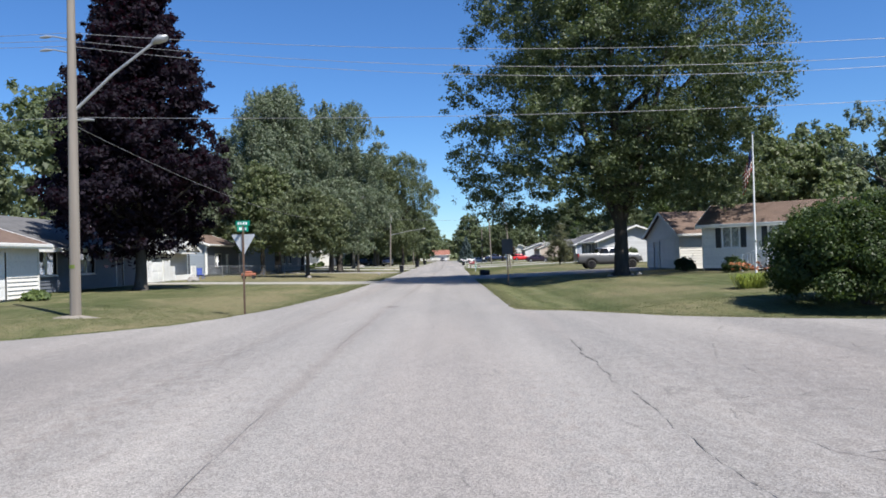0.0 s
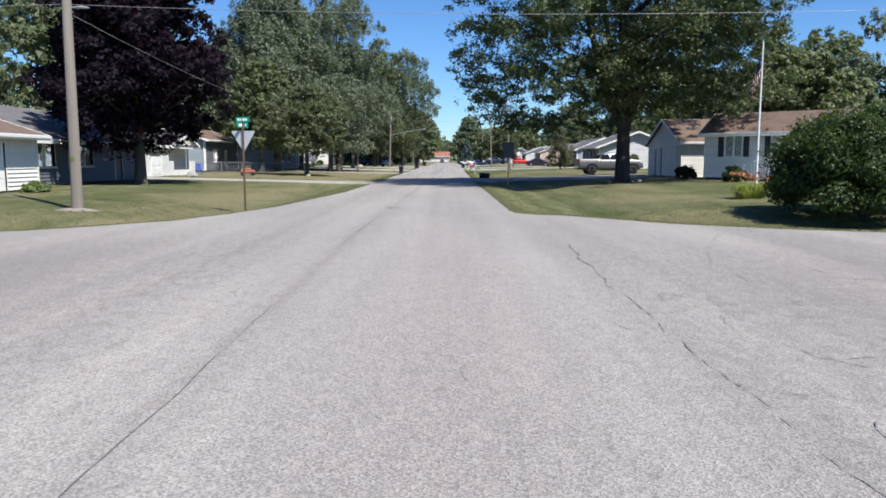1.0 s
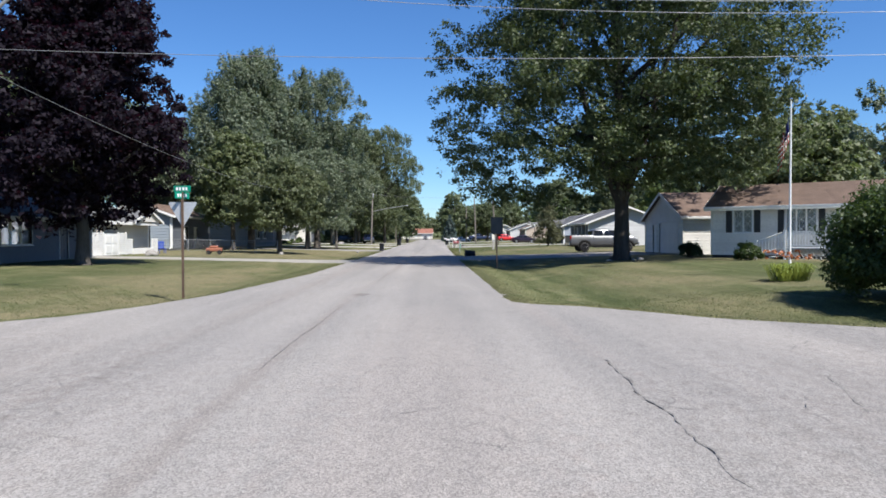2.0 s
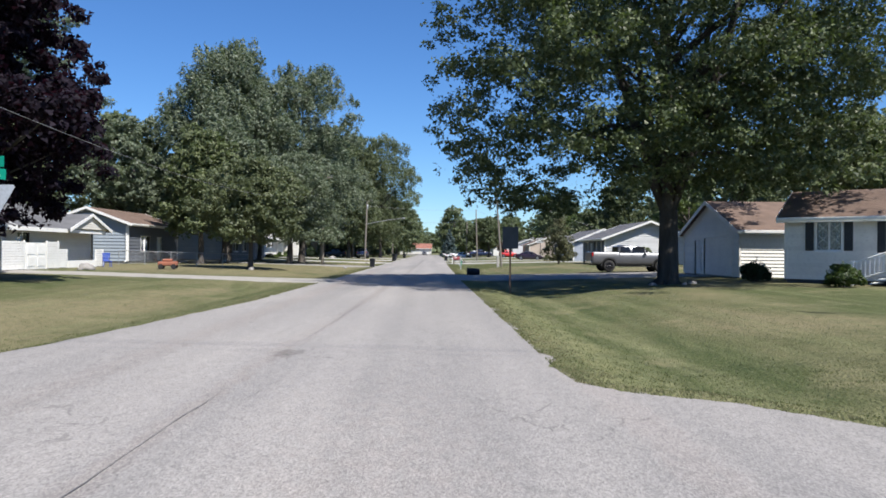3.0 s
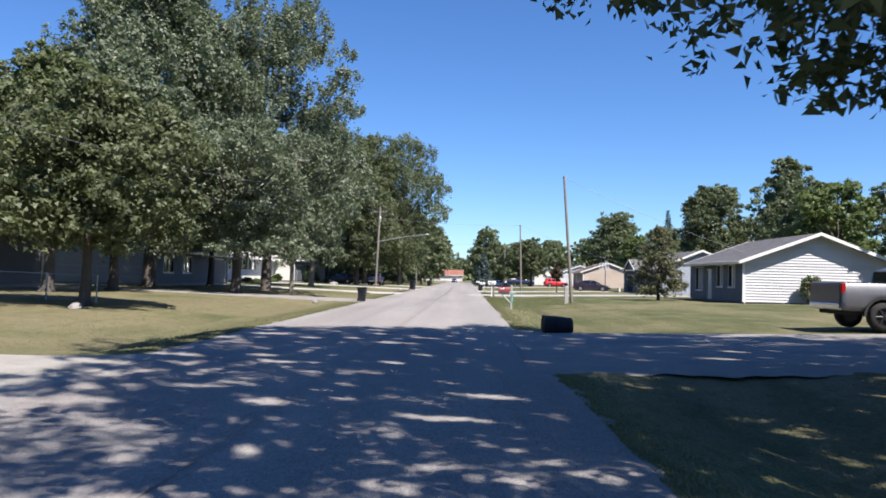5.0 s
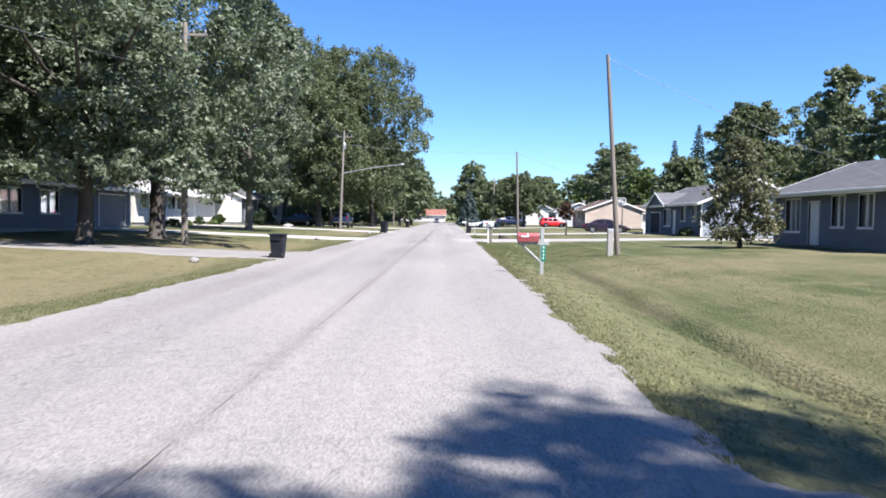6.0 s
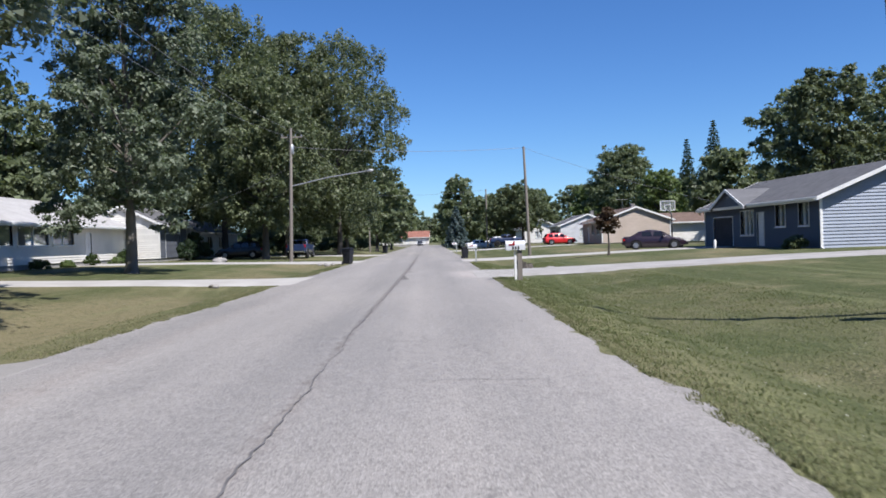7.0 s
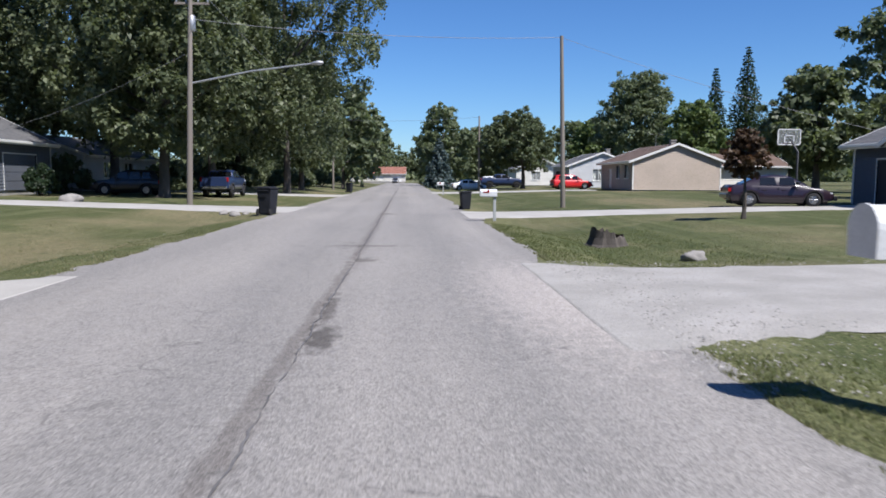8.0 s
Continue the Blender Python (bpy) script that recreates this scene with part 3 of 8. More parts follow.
XS = np.concatenate([[-3000, -1200, -500, -250, -140, -90], np.arange(-60, -16, 2.0), np.arange(-16, -9, 0.6), np.arange(-9, -4.2, 0.16), np.arange(-4.2, 2.0, 0.8), np.arange(2.0, 6.0, 0.14), np.arange(6.0, 14, 0.5), np.arange(14, 60, 2.0), [70, 100, 160, 300, 600, 1300, 3000]])
YS = np.concatenate([[-3000, -800, -250, -80, -40, -20], np.arange(-12, 16, 1.0), np.arange(16, 30, 0.3), np.arange(30, 130, 0.36), np.arange(130, 150, 0.7), np.arange(150, 240, 2.0), np.arange(240, 420, 10), [500, 700, 1200, 3000]])
ground = tagged(grid("ground", XS, YS, ground_z, LAWN), "mown lawn, green with dry straw patches and shallow roadside swales", "lawn", kind="structure")
places = np.empty(len(ground.data.vertices) * 3)
ground.data.vertices.foreach_get("co", places)
gx, gy = places[0::3], places[1::3]
verge = np.clip((1.55 + 0.35 * wobble(gx, gy, 0.5, 7.0) - off_road(gx, gy)) / 0.55, 0, 1)
off = off_road(gx, gy)
east = gx > -1.4
verge = np.where(east, verge, verge * 0.45)
ground.data.attributes.new("verge", "FLOAT", "POINT").data.foreach_set("value", verge.astype(np.float32))
# mower passes beside the road, lush grass with painted ditch shade, parched far bank
bend = off + 0.16 * wobble(gy * 0.3, gx * 0.2, 0.8, 3.0)


def bands(rows):
    return sum(k * np.exp(-(((bend - c) / w) ** 2)) for c, w, k in rows)


swath = np.where(east, bands(((0.85, 0.55, 0.95), (2.75, 0.22, 0.95), (4.35, 0.2, 0.6), (6.2, 0.3, 0.45), (8.6, 0.3, 0.35))), bands(((2.6, 0.3, 0.4), (5.0, 0.5, 0.35))))
# the wide east band at 3.6 paints the shadowed ditch as darker grass
lush = np.where(east, bands(((1.75, 0.35, 0.6), (3.6, 0.55, 0.95), (5.3, 0.4, 0.5), (7.4, 0.5, 0.4))), bands(((0.5, 0.75, 0.9), (10.0, 2.0, 0.4))))
calm = np.where(gy < 66, 1.0, 0.45) * (0.75 + 0.45 * wobble(gx * 0.5, gy, 0.21, 2.0))
parched = np.where(east, bands(((2.4, 0.4, 0.7), (6.5, 2.2, 0.8))) * np.clip((gy - 60) / 8, 0, 1) * np.clip((98 - gy) / 14, 0, 1), bands(((4.4, 2.4, 1.0),)) * np.clip((60 - gy) / 10, 0.85, 1) * np.clip((118 - gy) / 8, 0.3, 1))
cut = np.where(east, np.clip((gy - 64) / 6, 0, 1) * np.clip((99 - gy) / 8, 0, 1), 0.0)
# narrow dark line along the ditch, painted shade of its bank
lush = lush + cut * 1.3 * np.exp(-(((gx - ditch_line(gy)) / 0.17) ** 2))
parched = parched + cut * 0.6 * np.exp(-(((gx - ditch_line(gy) - 0.55) / 0.3) ** 2))
swath = swath + cut * 0.5 * np.exp(-(((gx - ditch_line(gy) + 1.2) / 0.8) ** 2))
for name, values in (("swath", swath * calm), ("lush", lush * calm), ("parched", parched)):
    ground.data.attributes.new(name, "FLOAT", "POINT").data.foreach_set("value", np.clip(values, 0, 1).astype(np.float32))


def road_z(x, y):
    s = off_road(x, y)
    return np.interp(s, (-4, 0, 0.5, 1.2), (0.02, 0.0, -0.03, -0.35)) + 0.006 * wobble(x, y, 0.8, 1.0)


road_ys = YS[(YS > -60) & (YS < 345)]
road = tagged(grid("road", XS[(XS > -200) & (XS < 200)], road_ys, road_z, ROAD, lambda x, y: off_road(x, y) < 0.9), "pale sun-bleached chip-seal road with sealed cracks", "road", kind="structure")


def ribbon(bm, pts, widths, z=0.012):
    """A thin uneven strip that lies on the road."""
    prev = None
    for i, ((x, y), w) in enumerate(zip(pts, widths)):
        a, b = pts[max(i - 1, 0)], pts[min(i + 1, len(pts) - 1)]
        d = Vector((b[0] - a[0], b[1] - a[1])).normalized()
        zz = float(road_z(np.array([x]), np.array([y]))[0]) + z
        pair = [bm.verts.new((x - d.y * w, y + d.x * w, zz)), bm.verts.new((x + d.y * w, y - d.x * w, zz))]
        if prev:
            bm.faces.new((prev[0], prev[1], pair[1], pair[0]))
        prev = pair


def crack_path(x0, y0, x1, y1, step, shake, rng):
    n = max(int(math.hypot(x1 - x0, y1 - y0) / step), 2)
    out, drift = [], 0.0
    for i in range(n + 1):
        t = i / n
        drift = drift * 0.85 + rng.uniform(-shake, shake)
        dx, dy = x1 - x0, y1 - y0
        l = math.hypot(dx, dy)
        out.append((x0 + dx * t - dy / l * drift, y0 + dy * t + dx / l * drift))
    return out


rng = random.Random(4)
bm = B()
seam = [(-1.79, 2.0), (-1.95, 17.0), (-1.85, 24.0), (-1.55, 37.0), (-1.3, 52.0), (-1.0, 70.0), (-0.88, 84.0), (-0.72, 104.0), (-0.5, 116.0), (-0.4, 136.0), (-0.3, 160.0), (0.1, 230.0)]
wide = lambda y: float(np.interp(y, (0, 14, 26, 60, 80, 100, 112, 125, 150, 240), (0.003, 0.005, 0.006, 0.006, 0.007, 0.009, 0.012, 0.016, 0.025, 0.03)))
for (a, b), (c, d) in zip(seam[:7], seam[1:7]):
    path = crack_path(a, b, c, d, 0.25, 0.012, rng)
    ribbon(bm, path, [wide(p[1]) * max(0.06, 0.2 + abs(math.sin(p[1] * 0.9)) * rng.random() + 0.5 * math.sin(p[1] * 0.41)) for p in path])
part("seam_crack", bm, TAR, road, "dark open seam along the middle")
bm = B()
for (a, b), (c, d) in zip(seam[6:], seam[7:]):
    path = crack_path(a, b, c, d, 0.12, 0.022, rng)
    ribbon(bm, path, [wide(p[1]) * (0.25 + 0.95 * rng.random() + 0.35 * math.sin(p[1] * 0.7)) for p in path])
part("seam_sealant", bm, SEAL, road, "dark sealant over the seam")
# the long joint of the junction, its side cracks, and the broken lane further on
JOINT = ((2.74, 15.2, 2.60, 12.6, 0.022), (2.60, 12.6, 2.52, 10.6, 0.022), (2.52, 10.6, 2.48, 7.8, 0.009), (2.48, 7.8, 2.52, 5.6, 0.010), (2.52, 5.6, 2.54, -2.0, 0.008))
SIDE_CRACKS = ((6.03, 11.9, 6.12, 10.9, 0.009), (6.12, 10.9, 6.5, 10.8, 0.010), (6.5, 10.8, 8.2, 11.2, 0.009), (3.52, 9.3, 3.37, 7.95, 0.008), (3.45, 8.5, 4.1, 8.1, 0.009), (4.1, 8.1, 5.0, 8.2, 0.008), (4.5, 9.3, 4.48, 8.2, 0.007), (1.97, 8.0, 2.2, 7.4, 0.007), (1.82, 6.45, 2.3, 6.0, 0.007), (3.49, 6.8, 3.53, 6.45, 0.008), (3.53, 6.45, 3.8, 6.15, 0.009), (1.67, 5.6, 1.78, 5.2, 0.006), (1.36, 6.4, 1.48, 5.9, 0.006), (0.0, 12.2, 0.4, 12.4, 0.008), (0.28, 14.3, 1.34, 14.24, 0.008), (2.73, 18.9, 3.1, 18.5, 0.012), (2.66, 13.9, 3.05, 13.6, 0.010), (2.6, 12.4, 3.0, 12.2, 0.009))
LANE_CRACKS = ((-4.6, 49.0, 2.2, 48.8, 0.006), (-4.6, 94.6, 2.3, 94.2, 0.008), (-0.6, 104.3, 1.7, 104.4, 0.010), (1.7, 104.4, 3.1, 104.3, 0.007), (1.7, 108.9, 2.9, 108.4, 0.010), (2.05, 103.2, 1.95, 101.0, 0.004), (1.62, 102.5, 1.38, 101.6, 0.004), (1.3, 104.6, 1.28, 104.1, 0.005), (2.6, 102.9, 2.55, 102.0, 0.003), (2.0, 103.8, 2.5, 103.2, 0.004), (-3.4, 108.3, -1.6, 108.5, 0.013), (-3.9, 107.6, -3.6, 107.5, 0.011), (-3.9, 118.9, -1.2, 119.2, 0.010), (0.2, 112.6, 1.9, 112.3, 0.008), (-2.8, 100.6, -1.2, 100.9, 0.007))
for x0, y0, x1, y1, w in JOINT + SIDE_CRACKS + LANE_CRACKS:
    bm = B()
    path = crack_path(x0, y0, x1, y1, 0.13, 0.03, rng)
    ribbon(bm, path, [w * max(0.05, rng.uniform(-0.35, 1.0)) for _ in path])
    part("open_crack", bm, TAR, road, "open jagged crack")
for k in range(46):
    y0 = rng.uniform(16, 150)
    x0 = rng.uniform(-4.6, 2.2) if y0 > 24 else rng.uniform(-7, 7)
    along = rng.random() < 0.35
    l = rng.uniform(0.5, 2.6)
    bm = B()
    path = crack_path(x0, y0, x0 + (rng.uniform(-0.3, 0.3) if along else l * rng.choice((-1, 1))), y0 + (l if along else rng.uniform(-0.4, 0.4)), 0.12, 0.03, rng)
    if max(float(off_road(np.array([p[0]]), np.array([p[1]]))[0]) for p in path) > -0.2:
        bm.free()
        continue
    ribbon(bm, path, [max(0.0006, rng.uniform(-0.002, 0.0045)) for _ in path])
    part("hairline_crack", bm, TAR, road)


for k in range(54):
    x0, y0, a, l = rng.uniform(2.6, 12.0), rng.uniform(2.5, 16.0), rng.uniform(0, math.pi), rng.uniform(0.5, 2.2)
    bm = B()
    path = crack_path(x0, y0, x0 + math.cos(a) * l, y0 + math.sin(a) * l, 0.1, 0.045, rng)
    if max(float(off_road(np.array([p[0]]), np.array([p[1]]))[0]) for p in path) > -0.2:
        bm.free()
        continue
    ribbon(bm, path, [max(0.001, rng.uniform(-0.002, 0.008)) for _ in path])
    part("branching_crack", bm, TAR, road)


def driveway(key):
    side, y0, y1, reach, material = DRIVES[key]
    flare = 1.6
    n, k = 90, 10
    rag = {CONCRETE: 0.04, OLD_CONCRETE: 0.16, OLD_DRIVE: 0.4, GRAVEL: 0.3}[material]
    first = -0.55 if material is GRAVEL else -0.35
    V, F = [], []
    for i in range(n + 1):
        t = first + (reach - first) * (i / n) ** 1.7
        for j in range(k + 1):
            u = j / k
            f = flare * math.exp(-max(t, 0) / 0.9)
            y = (y0 - f) + (y1 - y0 + 2 * f) * u
            if j in (0, k):
                y += rag * (0.5 * math.sin(t * 1.3 + j) + 0.3 * math.sin(t * 3.7 + 2 * j) + 0.25 * math.sin(t * 8.9 + y0))
            e = float(edge_right(y) if side > 0 else edge_left(y))
            x = e + side * t
            if i == 0:
                x += side * rag * (0.6 * math.sin(j * 1.9 + y0) - 0.2)
            z = float(straight(max(t, 0))) + 0.014 if t > 0 else float(road_z(np.array([x]), np.array([y]))[0]) + (0.012 if i > 1 else -0.008)
            V.append((x, y, z - (0.08 if j in (0, k) else 0)))
    for i in range(n):
        for j in range(k):
            a = i * (k + 1) + j
            F.append((a, a + 1, a + k + 2, a + k + 1))
    words = {CONCRETE: "pale concrete driveway across the lawn", OLD_CONCRETE: "weathered grey concrete driveway edged with grass", GRAVEL: "white crushed-gravel driveway with ragged edges", OLD_DRIVE: "worn grey driveway with rough edges"}[material]
    return tagged(mesh_part("driveway", V, F, material, smooth=True), words, "driveway", kind="structure")


for key in DRIVES:
    driveway(key)

# loose stones spilled round the gravel mouth: uncountable
r = np.random.default_rng(21)
V, F = [], []
OCTA = np.array([(1, 0, 0), (0, 1, 0), (-1, 0, 0), (0, -1, 0), (0, 0, 1)], float)
for k in range(3200):
    if k < 2600:
        x, y = 2.75 + abs(r.normal()) * 1.0, r.uniform(114.2, 123.0)
    else:
        side = r.choice((-1, 1))
        x, y = r.uniform(3.2, 12.0), (116.5 if side < 0 else 121.9) + r.normal() * 0.4
    t_ = x - float(edge_right(y))
    flare_ = 1.6 * math.exp(-max(t_, 0) / 0.9)
    on = 116.5 - flare_ < y < 121.9 + flare_ and t_ > 0.0
    z = float(straight(max(t_, 0))) + 0.014 if on else max(float(ground_z(np.array([x]), np.array([y]))[0]), float(road_z(np.array([x]), np.array([y]))[0]))
    s_ = 0.006 + 0.016 * r.random() ** 2
    a_ = r.random() * 6.3
    c_, d_ = math.cos(a_), math.sin(a_)
    p = OCTA * s_ * r.uniform(0.7, 1.3, size=(5, 3))
    b_ = len(V)
    V += [(x + q[0] * c_ - q[1] * d_, y + q[0] * d_ + q[1] * c_, z + q[2] * 0.8) for q in p]
    F += [(b_, b_ + 1, b_ + 4), (b_ + 1, b_ + 2, b_ + 4), (b_ + 2, b_ + 3, b_ + 4), (b_ + 3, b_, b_ + 4)]
tagged(mesh_part("loose_gravel", V, F, LOOSE), "pale crushed stones scattered round the gravel drive", "gravel", kind="stuff")

# ---- houses ----


def frame_matrix(side, x0, x1, y0, y1):
    """Local (u, outwards, z) to world for one side; u runs along x or y."""
    if side == "W":
        return Matrix(((0, -1, 0, x0), (1, 0, 0, 0), (0, 0, 1, 0), (0, 0, 0, 1)))
    if side == "E":
        return Matrix(((0, 1, 0, x1), (1, 0, 0, 0), (0, 0, 1, 0), (0, 0, 0, 1)))
    if side == "S":
        return Matrix(((1, 0, 0, 0), (0, -1, 0, y0), (0, 0, 1, 0), (0, 0, 0, 1)))
    return Matrix(((1, 0, 0, 0), (0, 1, 0, y1), (0, 0, 1, 0), (0, 0, 0, 1)))


def loose_pieces(bm):
    """Weld a bmesh and return its unconnected pieces as bmeshes of their own."""
    bmesh.ops.remove_doubles(bm, verts=bm.verts, dist=0.0005)
    seen, out = set(), []
    for v in bm.verts:
        if v in seen:
            continue
        stack, piece = [v], {v}
        while stack:
            for e in stack.pop().link_edges:
                for w in e.verts:
                    if w not in piece:
                        piece.add(w)
                        stack.append(w)
        seen |= piece
        one = B()
        copy = {w: one.verts.new(w.co) for w in piece}
        for f in {f for w in piece for f in w.link_faces}:
            one.faces.new([copy[w] for w in f.verts])
        out.append(one)
    bm.free()
    return out


def siding_wall(u0, u1, z0, z1, openings, gable=None, course=0.2, lap=0.048, thick=0.16, split=False):
    """A lap-sided wall with real openings, and its boards apart if split. gable: (u of the apex, its z)."""
    bm = B()
    boards = {}

    def span(z):
        if gable is None or z <= z1:
            return u0, u1
        t = min((z - z1) / (gable[1] - z1), 1)
        return u0 + (gable[0] - u0) * t, u1 + (gable[0] - u1) * t

    top = gable[1] if gable else z1
    cuts = sorted({round(z0 + i * course, 4) for i in range(int((top - z0) / course) + 1)} | {top, z1} | {o[2] for o in openings} | {o[3] for o in openings})
    for za, zb in zip(cuts, cuts[1:]):
        if zb - za < 0.004:
            continue
        mid = (za + zb) / 2
        holes = sorted((o[0], o[1]) for o in openings if o[2] < mid < o[3])
        a0, a1 = span(za)
        b0, b1 = span(zb)
        pieces, left = [], None
        edges = [("l",)] + [h for h in holes] + [("r",)]
        starts = [(a0, b0)] + [(h[1], h[1]) for h in holes]
        ends = [(h[0], h[0]) for h in holes] + [(a1, b1)]
        fa, fb = ((za - z0) / course) % 1.0, ((zb - z0) / course) % 1.0
        fb = 1.0 if fb < 1e-3 else fb
        fa = 0.0 if fa > 0.999 else fa
        oa, ob = lap * (1 - fa), lap * (1 - fb)
        low = za - z0 < 1e-3
        for (sa, sb), (ea, eb) in zip(starts, ends):
            if ea - sa < 0.005 and eb - sb < 0.005:
                continue
            on = boards.setdefault(int((mid - z0) / course), B()) if split else bm
            stops = sorted(u for o in openings for u in o[:2] if max(sa, sb) + 0.01 < u < min(ea, eb) - 0.01)
            ua, ub = [sa, *stops, ea], [sb, *stops, eb]
            for p0, p1, q0, q1 in zip(ua, ua[1:], ub, ub[1:]):
                v = [on.verts.new(p) for p in ((p0, oa, za), (p1, oa, za), (q1, ob, zb), (q0, ob, zb))]
                on.faces.new(v)
                if fa < 1e-3:
                    w = [on.verts.new(p) for p in ((p0, 0, za), (p1, 0, za))]
                    on.faces.new((v[1], v[0], w[0], w[1]))
                for depth, turned in (((-0.004, False),) if split else ()) + ((-thick, True),):
                    q = [bm.verts.new(p) for p in ((p0, depth, za), (p1, depth, za), (q1, depth, zb), (q0, depth, zb))]
                    bm.faces.new(q[::-1] if turned else q)
                if low:
                    y_ = -0.004 if split else 0.0
                    bm.faces.new([bm.verts.new(p) for p in ((p0, -thick, za), (p1, -thick, za), (p1, y_, za), (p0, y_, za))])
    for a, b, c, d in (o[:4] for o in openings):
        ring = ((a, c), (b, c), (b, d), (a, d))
        for (p, q), (r, s) in zip(ring, ring[1:] + ring[:1]):
            bm.faces.new([bm.verts.new(k) for k in ((p, lap, q), (r, lap, s), (r, -thick, s), (p, -thick, q))])
    bmesh.ops.remove_doubles(bm, verts=bm.verts, dist=0.0006)
    return bm, [piece for b in boards.values() for piece in loose_pieces(b)]


def window(house, m, a, b, c, d, mullions=1, bars=0, shutters=0.0, lattice=False, curtain=True):
    """A framed window; sub-parts under it."""
    bm = B()
    w = 0.07
    for r in ((a - w, a, c - w, d + w), (b, b + w, c - w, d + w), (a, b, d, d + w), (a, b, c - w, c)):
        box(bm, r[0], r[1], -0.1, 0.045, r[2], r[3])
    bm.transform(m)
    win = part("window", bm, TRIM, house, "white-framed window")
    for i in range(mullions):
        u = a + (b - a) * (i + 1) / (mullions + 1)
        bm = B()
        box(bm, u - 0.035, u + 0.035, -0.09, 0.015, c, d)
        bm.transform(m)
        part("mullion", bm, TRIM, win)
    if lattice:
        cell = 0.26
        for i in range(mullions + 1):
            p, q = a + (b - a) * i / (mullions + 1) + 0.04, a + (b - a) * (i + 1) / (mullions + 1) - 0.04
            bm = B()
            k = -int((d - c) / cell) - 1
            while p + k * cell < q:
                for flip in (False, True):
                    s0, s1 = max(0, -k * cell), min(d - c, q - p - k * cell)
                    if s1 > s0 + 0.02:
                        u0_, u1_ = p + k * cell + s0, p + k * cell + s1
                        if flip:
                            u0_, u1_ = p + q - u0_, p + q - u1_
                        tube(bm, [(u0_, -0.02, c + s0), (u1_, -0.02, c + s1)], [0.012, 0.012], 4, False)
                k += 2
            bm.transform(m)
            part("lattice", bm, TRIM, win, "white diamond lattice")
    bm = B()
    box(bm, a, b, -0.075, -0.067, c, d)
    bm.transform(m)
    pane = part("pane", bm, GLASS, win)
    pane.visible_shadow = False
    if curtain:
        bm = B()
        n = 26
        cols = []
        for i in range(n + 1):
            u = a + (b - a) * i / n
            t = abs(2 * i / n - 1)
            y = -0.22 + 0.025 * math.sin(i * 1.9)
            cols.append((bm.verts.new((u, y, d)), bm.verts.new((u, y, c + (0.0 if t > 0.45 else (d - c) * 0.62)))))
        for p, q in zip(cols, cols[1:]):
            bm.faces.new((p[0], q[0], q[1], p[1]))
        bm.transform(m)
        part("curtain", bm, CURTAIN, win, "pale drawn curtain")
    if shutters:
        for s0, s1 in ((a - 0.12 - shutters, a - 0.12), (b + 0.12, b + 0.12 + shutters)):
            bm = B()
            box(bm, s0, s1, 0.025, 0.06, c - 0.05, d + 0.05, 0.008)
            for i in range(int((d - c) / 0.09)):
                z = c + i * 0.09
                box(bm, s0 + 0.06, s1 - 0.06, 0.055, 0.075, z, z + 0.055)
            bm.transform(m)
            part("shutter", bm, SHUTTER, house, "black louvred shutter")
    bm = B()
    box(bm, a - 0.1, b + 0.1, 0.03, 0.1, c - 0.12, c - 0.07)
    bm.transform(m)
    part("sill", bm, TRIM, win)
    return win


def door(house, m, a, b, c, d, material=TRIM, panels=(2, 3), name="door", label=""):
    bm = B()
    box(bm, a, b, -0.09, -0.03, c, d)
    nu, nz = panels
    for i in range(nu):
        for j in range(nz):
            u0, u1 = a + (b - a) * (i + 0.14) / nu, a + (b - a) * (i + 0.86) / nu
            q0, q1 = c + (d - c) * (j + 0.14) / nz, c + (d - c) * (j + 0.86) / nz
            if name == "door":
                box(bm, u0, u1, -0.035, -0.012, q0, q1, 0.008)
    bm.transform(m)
    leaf = part(name, bm, material, house, label)
    if name != "door":
        for j in range(nz):
            bm = B()
            box(bm, a + 0.02, b - 0.02, -0.034, -0.012, c + (d - c) * (j + 0.03) / nz, c + (d - c) * (j + 0.97) / nz, 0.008)
            bm.transform(m)
            part("panel", bm, material, leaf)
    bm = B()
    w = 0.09
    for r in ((a - w, a, c, d + w), (b, b + w, c, d + w), (a, b, d, d + w)):
        box(bm, r[0], r[1], -0.08, 0.04, r[2], r[3])
    bm.transform(m)
    part("door_frame", bm, TRIM, leaf)
    if name == "door":
        bm = B()
        tube(bm, [(b - 0.1, 0.0, c + 1.0), (b - 0.1, 0.05, c + 1.0)], [0.03, 0.03], 10)
        bm.transform(m)
        part("handle", bm, CHROME, leaf)
    return leaf


